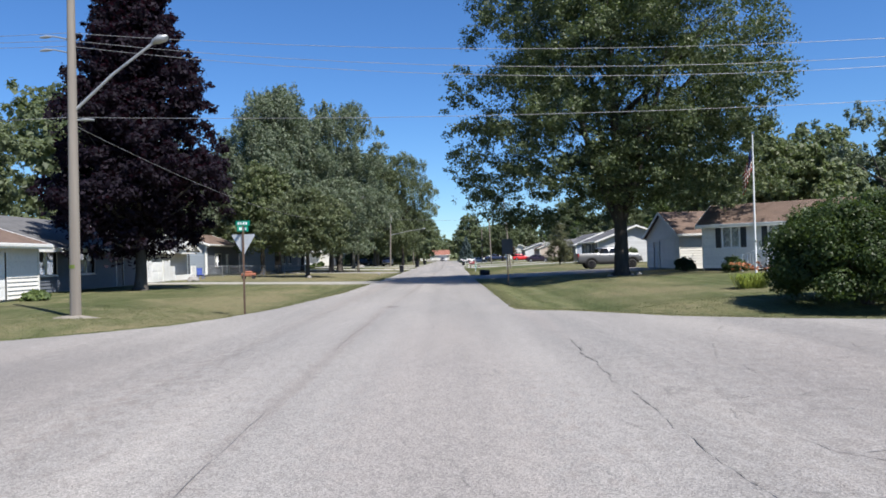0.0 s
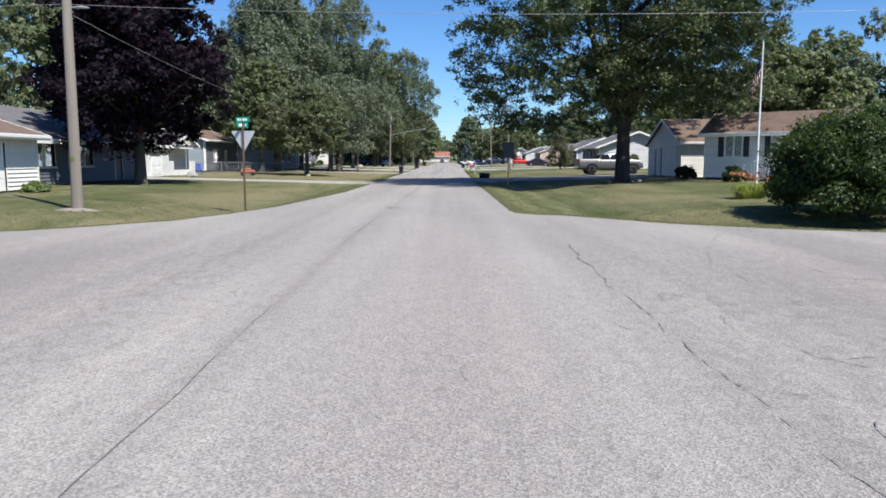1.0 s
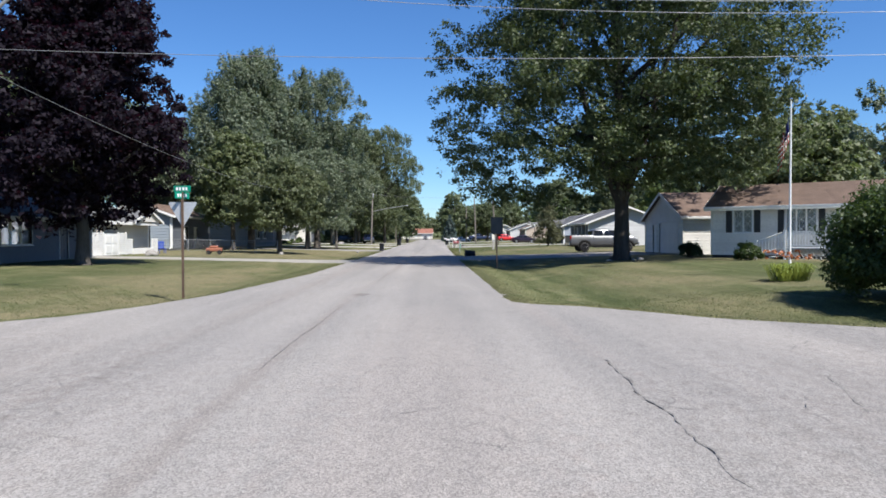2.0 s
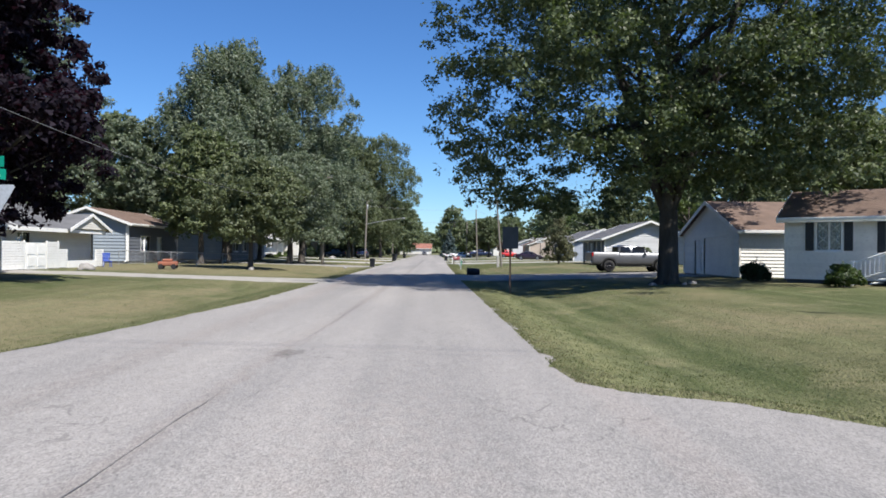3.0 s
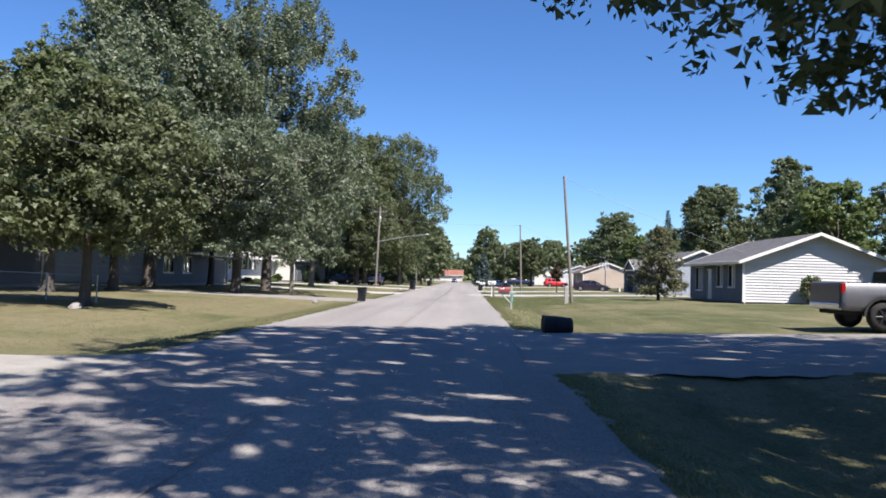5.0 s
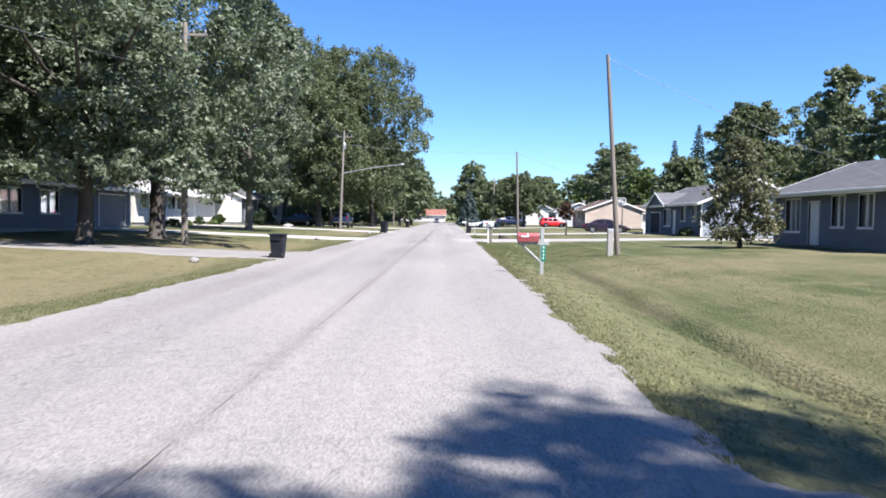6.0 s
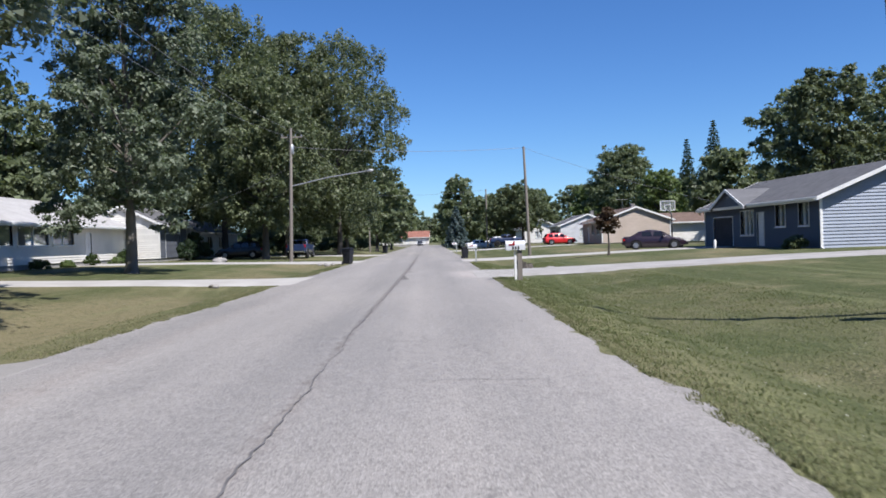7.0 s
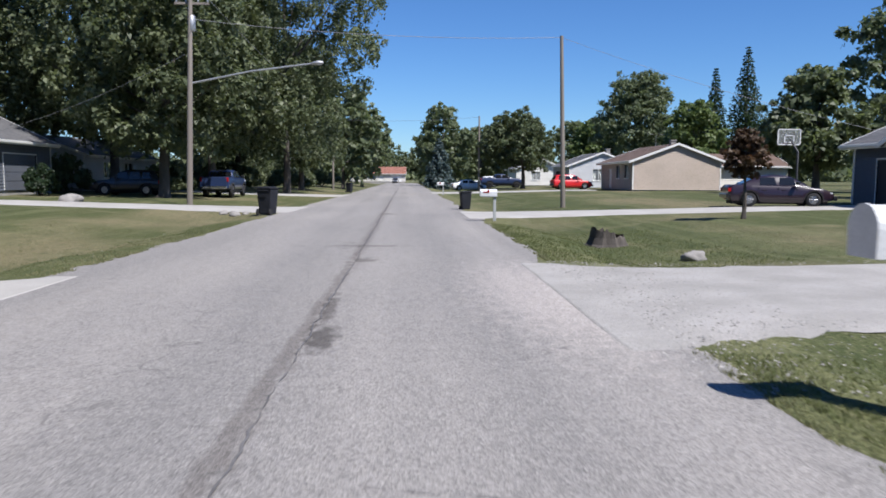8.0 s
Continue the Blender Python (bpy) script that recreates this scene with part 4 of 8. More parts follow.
def house(name, label, x0, x1, y0, y1, zb, ze, za, ridge, wall, roof, openings=(), overhang=0.5, course=0.19, rake=0.3, found=0.4, gutter=True, foundation=FOUNDATION, at=(0, 0, 0), front=None, boards=False):
    """A one-storey house: sided walls with openings, a gabled roof with fascia, a block foundation. openings: (side, kind, u0, u1, z0, z1, options)."""
    h = thing(name, label, "house", at[0], at[1], 0, at[2])
    cx, cy = (x0 + x1) / 2, (y0 + y1) / 2
    holes = {s: [o[2:6] for o in openings if o[0] == s] for s in "WESN"}
    for s in "WESN":
        u0, u1 = (y0, y1) if s in "WE" else (x0, x1)
        has_gable = (ridge == "y") == (s in "SN")
        bm, planks = siding_wall(u0, u1, zb, ze, holes[s], ((u0 + u1) / 2, za) if has_gable else None, course, split=boards and s != "N")
        # front: one side whose wall gets a darker colour in place of shade
        skin = front[1] if front and s == front[0] else wall
        bm.transform(frame_matrix(s, x0, x1, y0, y1))
        sheet = part("wall", bm, skin, h)
        for plank in planks:
            plank.transform(frame_matrix(s, x0, x1, y0, y1))
            part("board", plank, skin, sheet)
    for ux, uy in ((x0, y0), (x1, y0), (x0, y1), (x1, y1)):
        bm = B()
        box(bm, ux - 0.06, ux + 0.06, uy - 0.06, uy + 0.06, zb, ze - 0.02)
        part("corner_board", bm, TRIM if wall is not WHITE_SIDING else wall, h)
    bm = B()
    box(bm, x0 + 0.03, x1 - 0.03, y0 + 0.03, y1 - 0.03, zb - found - 0.4, zb + 0.02)
    part("foundation", bm, foundation, h)
    bm = B()
    box(bm, x0 + 0.3, x1 - 0.3, y0 + 0.3, y1 - 0.3, zb + 0.03, zb + 0.06)
    part("floor", bm, DARK_ROOM, h)
    lo, hi, c = (x0, x1, cx) if ridge == "y" else (y0, y1, cy)
    a0, a1 = (y0 - rake, y1 + rake) if ridge == "y" else (x0 - rake, x1 + rake)
    slope = (za - ze) / (c - lo)
    t = 0.13
    for sgn, e in ((-1, lo), (1, hi)):
        out = e + sgn * overhang
        zo = ze - slope * overhang
        bm = B()
        steps = 22
        prof = [(out, zo - 0.02)]
        for i in range(steps):
            p, q = out + (c - out) * i / steps, out + (c - out) * (i + 1) / steps
            zp, zq = zo + (za - zo) * i / steps, zo + (za - zo) * (i + 1) / steps
            prof += [(p, zp + t), (q, zq + t - 0.012)]
        prof += [(c, za + 0.0)]
        prism(bm, prof, a0, a1, ridge)
        part("roof_slope", bm, roof, h)
        bm = B()
        prism(bm, [(out + sgn * 0.003, zo - 0.10), (out + sgn * 0.035, zo - 0.10), (out + sgn * 0.035, zo + t + 0.01), (out + sgn * 0.003, zo + t + 0.01)], a0, a1, ridge)
        part("fascia", bm, TRIM, h)
        if gutter:
            bm = B()
            prism(bm, [(out + sgn * 0.04, zo - 0.03), (out + sgn * 0.13, zo - 0.01), (out + sgn * 0.14, zo + 0.09), (out + sgn * 0.12, zo + 0.09), (out + sgn * 0.11, zo), (out + sgn * 0.04, zo - 0.01)], a0 + 0.05, a1 - 0.05, ridge)
            part("gutter", bm, TRIM, h)
        for a, d in ((a0, -1), (a1, 1)):
            bm = B()
            prof = [(out, zo - 0.08), (c, za - 0.08), (c, za + t + 0.015), (out, zo + t + 0.015)]
            lo_a, hi_a = (a - 0.03, a - 0.003) if d < 0 else (a + 0.003, a + 0.03)
            prism(bm, prof, lo_a, hi_a, ridge)
            part("rake_board", bm, TRIM, h)
    for s, kind, a, b, c_, d, opt in openings:
        m = frame_matrix(s, x0, x1, y0, y1)
        if kind == "window":
            window(h, m, a, b, c_, d, **opt)
        elif kind == "garage":
            door(h, m, a, b, c_, d, opt.get("material", TRIM), (4, 4), "garage_door", opt.get("label", "panelled garage door"))
        else:
            door(h, m, a, b, c_, d, opt.get("material", TRIM))
    return h


def downspout(h, x, y, z0, z1):
    bm = B()
    box(bm, x - 0.045, x + 0.045, y - 0.035, y + 0.035, z0 + 0.15, z1)
    tube(bm, [(x, y, z0 + 0.17), (x, y - 0.35, z0 + 0.05)], [0.045, 0.045], 6)
    part("downspout", bm, TRIM, h)


def chimney(h, x, y, z0, z1, w=0.5):
    bm = B()
    box(bm, x - w / 2, x + w / 2, y - w / 2, y + w / 2, z0, z1, 0.01)
    box(bm, x - w / 2 - 0.06, x + w / 2 + 0.06, y - w / 2 - 0.06, y + w / 2 + 0.06, z1 - 0.12, z1, 0.01)
    part("chimney", bm, FOUNDATION, h)


W = dict
corner_house = house("house", "white-sided corner house with brown roof, black shutters and a porch", 0.0, 14.0, 0.0, 4.6, 0.55, 3.5, 4.65, "x", WHITE_SIDING, BROWN_ROOF, [
    ("S", "window", 1.32, 2.32, 1.92, 3.2, W(mullions=1, shutters=0.36, lattice=True)),
    ("S", "window", 4.2, 5.75, 1.85, 3.2, W(mullions=2, shutters=0.34, lattice=True)),
    ("S", "door", 6.8, 7.75, 1.0, 3.1, W()), ("S", "window", 9.5, 11.2, 1.9, 3.2, W(mullions=1, shutters=0.36, lattice=True)),
    ("W", "window", 1.7, 2.9, 1.9, 3.1, W()), ("N", "window", 3, 4.6, 1.9, 3.1, W())], found=0.5, at=(17.3, 49.5, -40), boards=True, foundation=DARK_BASE)
garage = house("garage", "detached white garage with a brown shingle roof", 17.6, 25.0, 55.4, 64.2, 0.42, 3.0, 4.75, "x", WHITE_SIDING, BROWN_ROOF, [
    ("W", "garage", 56.5, 60.6, 0.42, 2.6, W(label="white sectional garage door")), ("W", "door", 61.3, 62.2, 0.42, 2.5, W())], overhang=0.36, boards=True)
truck_house = house("house", "grey-sided ranch house with a charcoal shingle roof", 19.9, 29.6, 96.2, 107.6, 0.5, 3.3, 5.1, "y", GREY_SIDING, GREY_ROOF, [
    ("W", "window", 97.8, 98.9, 1.5, 2.95, W()), ("W", "window", 100.2, 101.3, 1.5, 2.95, W()), ("W", "door", 102.6, 103.6, 0.5, 2.7, W(material=TRIM)), ("W", "window", 104.6, 106.2, 1.2, 2.9, W(mullions=2))], front=("W", SHADED_SLATE_SIDING), boards=True, rake=0.6)
downspout(truck_house, 19.82, 96.1, 0.35, 3.2)
# the garage opening is a closed slab, its inner shade painted as dark colour
blue_house = house("house", "slate-blue ranch house with grey roof and attached garage", 22.5, 31.5, 127.3, 144.4, 0.42, 3.35, 5.2, "y", BLUE_SIDING, GREY_ROOF, [
    ("W", "window", 128.6, 129.7, 1.75, 3.05, W()), ("W", "window", 131.4, 132.6, 1.75, 3.05, W()), ("W", "door", 134.3, 135.2, 0.5, 2.65, W()),
    ("W", "window", 135.8, 137.8, 1.25, 2.85, W(mullions=2)), ("W", "garage", 139.2, 142.6, 0.42, 2.5, W(material=DARK_ROOM, label="open dark garage doorway"))], front=("W", SHADED_NAVY_SIDING), boards=True, rake=0.5)
downspout(blue_house, 22.42, 127.2, 0.3, 3.3)
bm = B()
prism(bm, [(135.9, 3.25), (138.5, 4.35), (141.1, 3.25)], 21.9, 22.4, "x")
part("entry_gable", bm, SHADED_NAVY_SIDING, blue_house, "small entry gable, coloured dark like the shaded front")
for s in (-1, 1):
    bm = B()
    prism(bm, [(138.5 + s * 3.0, 3.06), (138.5, 4.35), (138.5, 4.48), (138.5 + s * 3.0, 3.19)], 21.7, 25.6, "x")
    part("gable_roof", bm, GREY_ROOF, blue_house)
    bm = B()
    prism(bm, [(138.5 + s * 3.03, 3.0), (138.5, 4.3), (138.5, 4.5), (138.5 + s * 3.03, 3.2)], 21.65, 21.695, "x")
    part("rake_board", bm, TRIM, blue_house)
tan_house = house("house", "tan-sided ranch house with brown roof on a pale block base", 23.2, 32.0, 181.6, 193.0, 0.55, 3.4, 5.0, "y", TAN_SIDING, BROWN_ROOF, [
    ("W", "window", 183.0, 184.2, 1.7, 3.0, W()), ("W", "window", 186.0, 187.2, 1.7, 3.0, W()), ("W", "door", 189.0, 190.0, 0.5, 2.6, W())], found=0.5)
chimney(tan_house, 27.6, 183.0, 4.8, 5.5)
for vx in (25.2, 29.6):
    bm = B()
    box(bm, vx - 0.36, vx + 0.36, 181.53, 181.7, 0.3, 0.5, 0.01)
    part("foundation_vent", bm, DARK_BASE, tan_house, "dark vent in the block base")
tan_garage = house("garage", "low white garage with a brown roof", 32.6, 40.0, 184.0, 191.0, 0.4, 3.0, 4.2, "x", WHITE_SIDING, BROWN_ROOF, [("W", "window", 186, 187.4, 1.4, 2.6, W())])
# garage slab takes a dark colour in place of a shaded interior
far_grey_house = house("house", "grey ranch house with a pale gable and chimney", 22.0, 30.5, 204.0, 214.0, 0.5, 3.3, 4.9, "y", GREY_SIDING, GREY_ROOF, [
    ("W", "window", 206, 207.4, 1.4, 2.8, W()), ("W", "garage", 209, 212.6, 0.45, 2.6, W(material=DARK_ROOM, label="dark garage doorway")), ("S", "window", 25, 26.5, 1.4, 2.8, W())])
chimney(far_grey_house, 27.3, 205.5, 4.5, 5.5)
far_white_house = house("house", "small white gabled house", 19.5, 27.0, 232.0, 242.0, 0.5, 3.3, 5.0, "y", WHITE_SIDING, GREY_ROOF, [("S", "window", 22, 23.4, 1.4, 2.7, W())], boards=True, rake=0.5)
street_end_house = house("house", "long white house with a rust-red roof closing the street", -15.0, 1.8, 338.0, 347.0, 0.5, 2.9, 4.9, "x", WHITE_SIDING, RED_ROOF, [
    ("S", "garage", -2.6, 0.6, 0.45, 2.5, W()), ("S", "window", -9.5, -7.2, 1.1, 2.4, W()), ("S", "window", -13.6, -11.6, 1.1, 2.4, W()), ("S", "door", -6.0, -5.0, 0.5, 2.6, W())])
left_house = house("house", "ranch house under a purple maple, its front coloured dark for shade", -30.8, -22.0, 36.6, 54.6, 0.42, 3.05, 4.9, "y", WHITE_SIDING, GREY_ROOF, [
    ("E", "window", 40.6, 42.6, 1.4, 2.75, W(mullions=1, curtain=False)), ("E", "window", 44.2, 47.2, 1.4, 2.75, W(mullions=2, curtain=False)), ("E", "door", 50.4, 51.4, 0.45, 2.55, W(material=SHADED_SLATE_SIDING))], overhang=0.75, gutter=False, front=("E", SHADED_SLATE_SIDING), boards=True)
left_annex = house("house", "white-sided annex with a small entry gable", -32.2, -23.9, 54.66, 69.5, 0.42, 3.15, 4.7, "y", WHITE_SIDING, GREY_ROOF, [
    ("E", "door", 57.0, 58.0, 0.45, 2.55, W()), ("E", "window", 59.6, 61.0, 1.4, 2.6, W(curtain=False))], overhang=0.95, gutter=False, rake=0.04, boards=True)
left_wing = house("garage", "white garage wing under a brown roof", -28.6, -19.2, 26.6, 35.6, 0.42, 2.95, 4.5, "y", WHITE_SIDING, BROWN_ROOF, [("E", "garage", 28.0, 33.0, 0.42, 2.5, W())], overhang=0.55, boards=True)
# small gable over the side entry
bm = B()
prism(bm, [(64.1, 2.98), (67.0, 3.92), (69.9, 2.98)], -23.3, -22.85, "x")
gable_face = part("entry_gable", bm, WHITE_SIDING, left_annex, "small white gable over the entry")
for i in range(5):
    z = 3.0 + i * 0.17
    w = 2.9 * (3.92 - z - 0.085) / 0.94
    bm = B()
    box(bm, -22.852, -22.83, 67.0 - w, 67.0 + w, z, z + 0.15)
    part("board", bm, WHITE_SIDING, gable_face)
for s in (-1, 1):
    bm = B()
    prism(bm, [(67.0 + s * 3.15, 2.84), (67.0, 3.92), (67.0, 4.05), (67.0 + s * 3.15, 2.97)], -26.0, -22.72, "x")
    part("gable_roof", bm, GREY_ROOF, left_annex)
    bm = B()
    prism(bm, [(67.0 + s * 3.18, 2.78), (67.0, 3.88), (67.0, 4.08), (67.0 + s * 3.18, 2.99)], -22.716, -22.67, "x")
    part("rake_board", bm, TRIM, left_annex)
# the open porch along the annex: slatted screens, a gate and one post
screens = thing("porch_screen", "white slatted porch screens with a panelled gate", "fence")
for y0, y1, h in ((56.4, 58.9, 1.72), (61.4, 62.9, 1.72), (62.9, 64.0, 1.2), (68.2, 69.4, 1.2)):
    bm = B()
    for y in (y0 + 0.04, y1 - 0.04):
        box(bm, -23.08, -23.0, y - 0.04, y + 0.04, 0.3, 0.42 + h, 0.006)
    panel = part("screen_frame", bm, TRIM, screens)
    for i in range(int(h / 0.15)):
        bm = B()
        box(bm, -23.0, -22.975, y0, y1, 0.44 + i * 0.15, 0.57 + i * 0.15)
        part("slat", bm, TRIM, panel)
bm = B()
box(bm, -23.06, -23.0, 59.0, 61.3, 0.42, 2.0, 0.01)
gate = part("gate", bm, TRIM, screens, "white panelled gate")
for y in (59.15, 60.3):
    for z in (0.58, 1.3):
        bm = B()
        box(bm, -23.0, -22.98, y, y + 0.85, z, z + 0.56, 0.008)
        part("panel", bm, TRIM, gate)
bm = B()
box(bm, -23.06, -22.96, 64.05, 68.15, 0.3, 0.86, 0.01)
part("low_wall", bm, TRIM, screens, "low white skirting wall")
bm = B()
box(bm, -23.08, -22.98, 67.6, 67.7, 0.86, 3.0)
part("post", bm, SHUTTER, screens, "slim dark post")
bm = B()
box(bm, -23.9, -22.95, 55.0, 69.5, 0.1, 0.4, 0.01)
part("deck", bm, CONCRETE, screens, "raised concrete floor")
pale_house = house("house", "pale blue house with dark-edged boards and a brown roof", -31.7, -24.95, 78.7, 91.0, 0.62, 3.85, 5.1, "y", PALE_BLUE_SIDING, BROWN_ROOF, [
    ("E", "window", 81.5, 83.5, 1.5, 2.8, W()), ("E", "door", 85.5, 86.5, 0.6, 2.7, W()), ("S", "window", -29.9, -28.8, 0.72, 1.05, W(mullions=0, curtain=False))], course=0.28, found=0.5, overhang=0.4, front=("E", SHADED_SLATE_SIDING), boards=True, rake=0.45)
downspout(pale_house, -25.05, 78.6, 0.5, 3.6)
white_house = house("house", "white-sided ranch house with a pale roof among trees", -35.0, -26.2, 130.0, 153.0, 0.75, 3.75, 5.6, "y", WHITE_SIDING, PALE_ROOF, [
    ("E", "window", 131.2, 135.2, 2.05, 3.35, W(mullions=1, curtain=False)), ("E", "window", 135.8, 139.8, 2.05, 3.35, W(mullions=1, curtain=False)), ("E", "window", 140.4, 143.6, 2.05, 3.35, W(mullions=1, curtain=False)), ("E", "door", 145.6, 146.6, 0.8, 2.95, W())], found=0.5, overhang=0.9)
white_wing = house("garage", "white gabled garage wing beside the house", -29.8, -23.2, 153.4, 161.0, 0.7, 3.8, 5.4, "y", WHITE_SIDING, GREY_ROOF, [("E", "garage", 155, 159, 0.7, 2.9, W(material=SHADED_SLATE_SIDING))], found=0.4, front=("E", SHADED_SLATE_SIDING), boards=True)
woods_house = house("house", "pale house half hidden under the trees", -31.0, -22.6, 102.0, 120.4, 0.6, 3.5, 5.2, "y", PALE_BLUE_SIDING, GREY_ROOF, [
    ("E", "window", 104, 106, 1.5, 2.8, W(curtain=False)), ("E", "window", 108, 110, 1.5, 2.8, W(curtain=False)), ("E", "garage", 115.4, 119.4, 0.6, 2.8, W(material=SHADED_SLATE_SIDING))], overhang=0.9, front=("E", SHADED_SLATE_SIDING), boards=True)
far_left_house = house("house", "grey house in the shade of street trees", -34.0, -25.5, 172.0, 190.0, 0.6, 3.4, 5.0, "y", GREY_SIDING, GREY_ROOF, [("E", "window", 176, 178, 1.5, 2.8, W()), ("E", "window", 181, 183, 1.5, 2.8, W())])

# porch of the corner house, along its front
porch = thing("porch", "white wooden porch deck with railing and steps", "porch", 17.3, 49.5, 0, -40)
PX0, PX1, PD = 4.6, 9.6, -1.9
bm = B()
for i in range(13):
    box(bm, PX0, PX1, PD + i * 0.14, PD + i * 0.14 + 0.13, 0.98, 1.03)
part("deck", bm, TRIM, porch)
for x, y, top in ((PX0, PD, 1.95), ((PX0 + PX1) / 2, PD, 1.95), (PX1, PD, 1.95), (PX0 - 1.5, PD, 1.4), (PX1, -0.15, 1.95)):
    bm = B()
    box(bm, x - 0.06, x + 0.06, y - 0.06, y + 0.06, 0.1, top, 0.01)
    box(bm, x - 0.08, x + 0.08, y - 0.08, y + 0.08, top, top + 0.04, 0.01)
    part("post", bm, TRIM, porch)
for z in (1.12, 1.86):
    bm = B()
    box(bm, PX0, PX1, PD - 0.04, PD + 0.04, z, z + 0.06)
    box(bm, PX1 - 0.04, PX1 + 0.04, PD + 0.06, -0.2, z, z + 0.06)
    part("rail", bm, TRIM, porch)
bm = B()
tube(bm, [(PX0, PD, 1.9), (PX0 - 1.5, PD, 1.34)], [0.035, 0.035], 6)
tube(bm, [(PX0, PD, 1.12), (PX0 - 1.5, PD, 0.6)], [0.03, 0.03], 6)
part("stair_rail", bm, TRIM, porch)
for i in range(33):
    x = PX0 + 0.15 + i * 0.146
    bm = B()
    box(bm, x - 0.02, x + 0.02, PD - 0.02, PD + 0.02, 1.18, 1.86)
    part("baluster", bm, TRIM, porch)
for i in range(8):
    x = PX0 - 0.18 - i * 0.165
    z = 1.9 - (PX0 - x) * 0.373
    bm = B()
    box(bm, x - 0.02, x + 0.02, PD - 0.02, PD + 0.02, z - 0.76, z)
    part("baluster", bm, TRIM, porch)
for i in range(4):
    bm = B()
    box(bm, PX0 - 0.3 - i * 0.28, PX0 - i * 0.28, PD + 0.1, -0.3, 0.82 - i * 0.17, 0.86 - i * 0.17)
    part("step", bm, TRIM, porch)
bm = B()
for i in range(24):
    x = PX0 + i * 0.21
    for q in (-0.42, 0.42):
        tube(bm, [(x, PD, 0.35), (min(max(x + q, PX0), PX1), PD, 0.96)], [0.014, 0.014], 4, False)
part("lattice_skirt", bm, TRIM, porch)
# ---- trees ----


def leaf_cloud(r, centres, radii, counts, size, flat=0.35, droop=0.0):
    """Folded leaf blades scattered on uneven clumps. Returns verts, faces."""
    P, N = [], []
    for c, rad, n in zip(centres, radii, counts):
        d = r.normal(size=(n, 3))
        d /= np.linalg.norm(d, axis=1)[:, None]
        k = r.random(n) ** 0.45
        k = np.where(r.random(n) < 0.07, k * 1.18, k)
        p = d * k[:, None] * np.asarray(rad)[None, :]
        P.append(p + np.asarray(c)[None, :])
        nn = d * 0.75 + r.normal(size=(n, 3)) * 0.45 + np.array([0, 0, flat])
        N.append(nn / np.linalg.norm(nn, axis=1)[:, None])
    P, N = np.concatenate(P), np.concatenate(N)
    n = len(P)
    t = np.cross(N, r.normal(size=(n, 3)))
    t /= np.linalg.norm(t, axis=1)[:, None]
    t[:, 2] -= droop
    b = np.cross(N, t)
    s = size * (0.6 + 0.8 * r.random(n))[:, None]
    tip, base = P + t * s * 0.62, P - t * s * 0.5
    l, q = P + b * s * 0.42 + N * s * 0.10, P - b * s * 0.42 + N * s * 0.10
    if size >= 0.08:
        s = s * (0.8 + 0.5 * r.random(n))[:, None]
        V = np.stack([base + b * s * 0.42 + t * s * (0.35 * r.random(n))[:, None], tip, base - b * s * 0.42 + N * s * 0.15], 1).reshape(-1, 3)
        return V, np.arange(3 * n).reshape(n, 3)
    V = np.stack([base, l, tip, q], 1).reshape(-1, 3)
    F = np.arange(4 * n).reshape(n, 4)
    return V, F


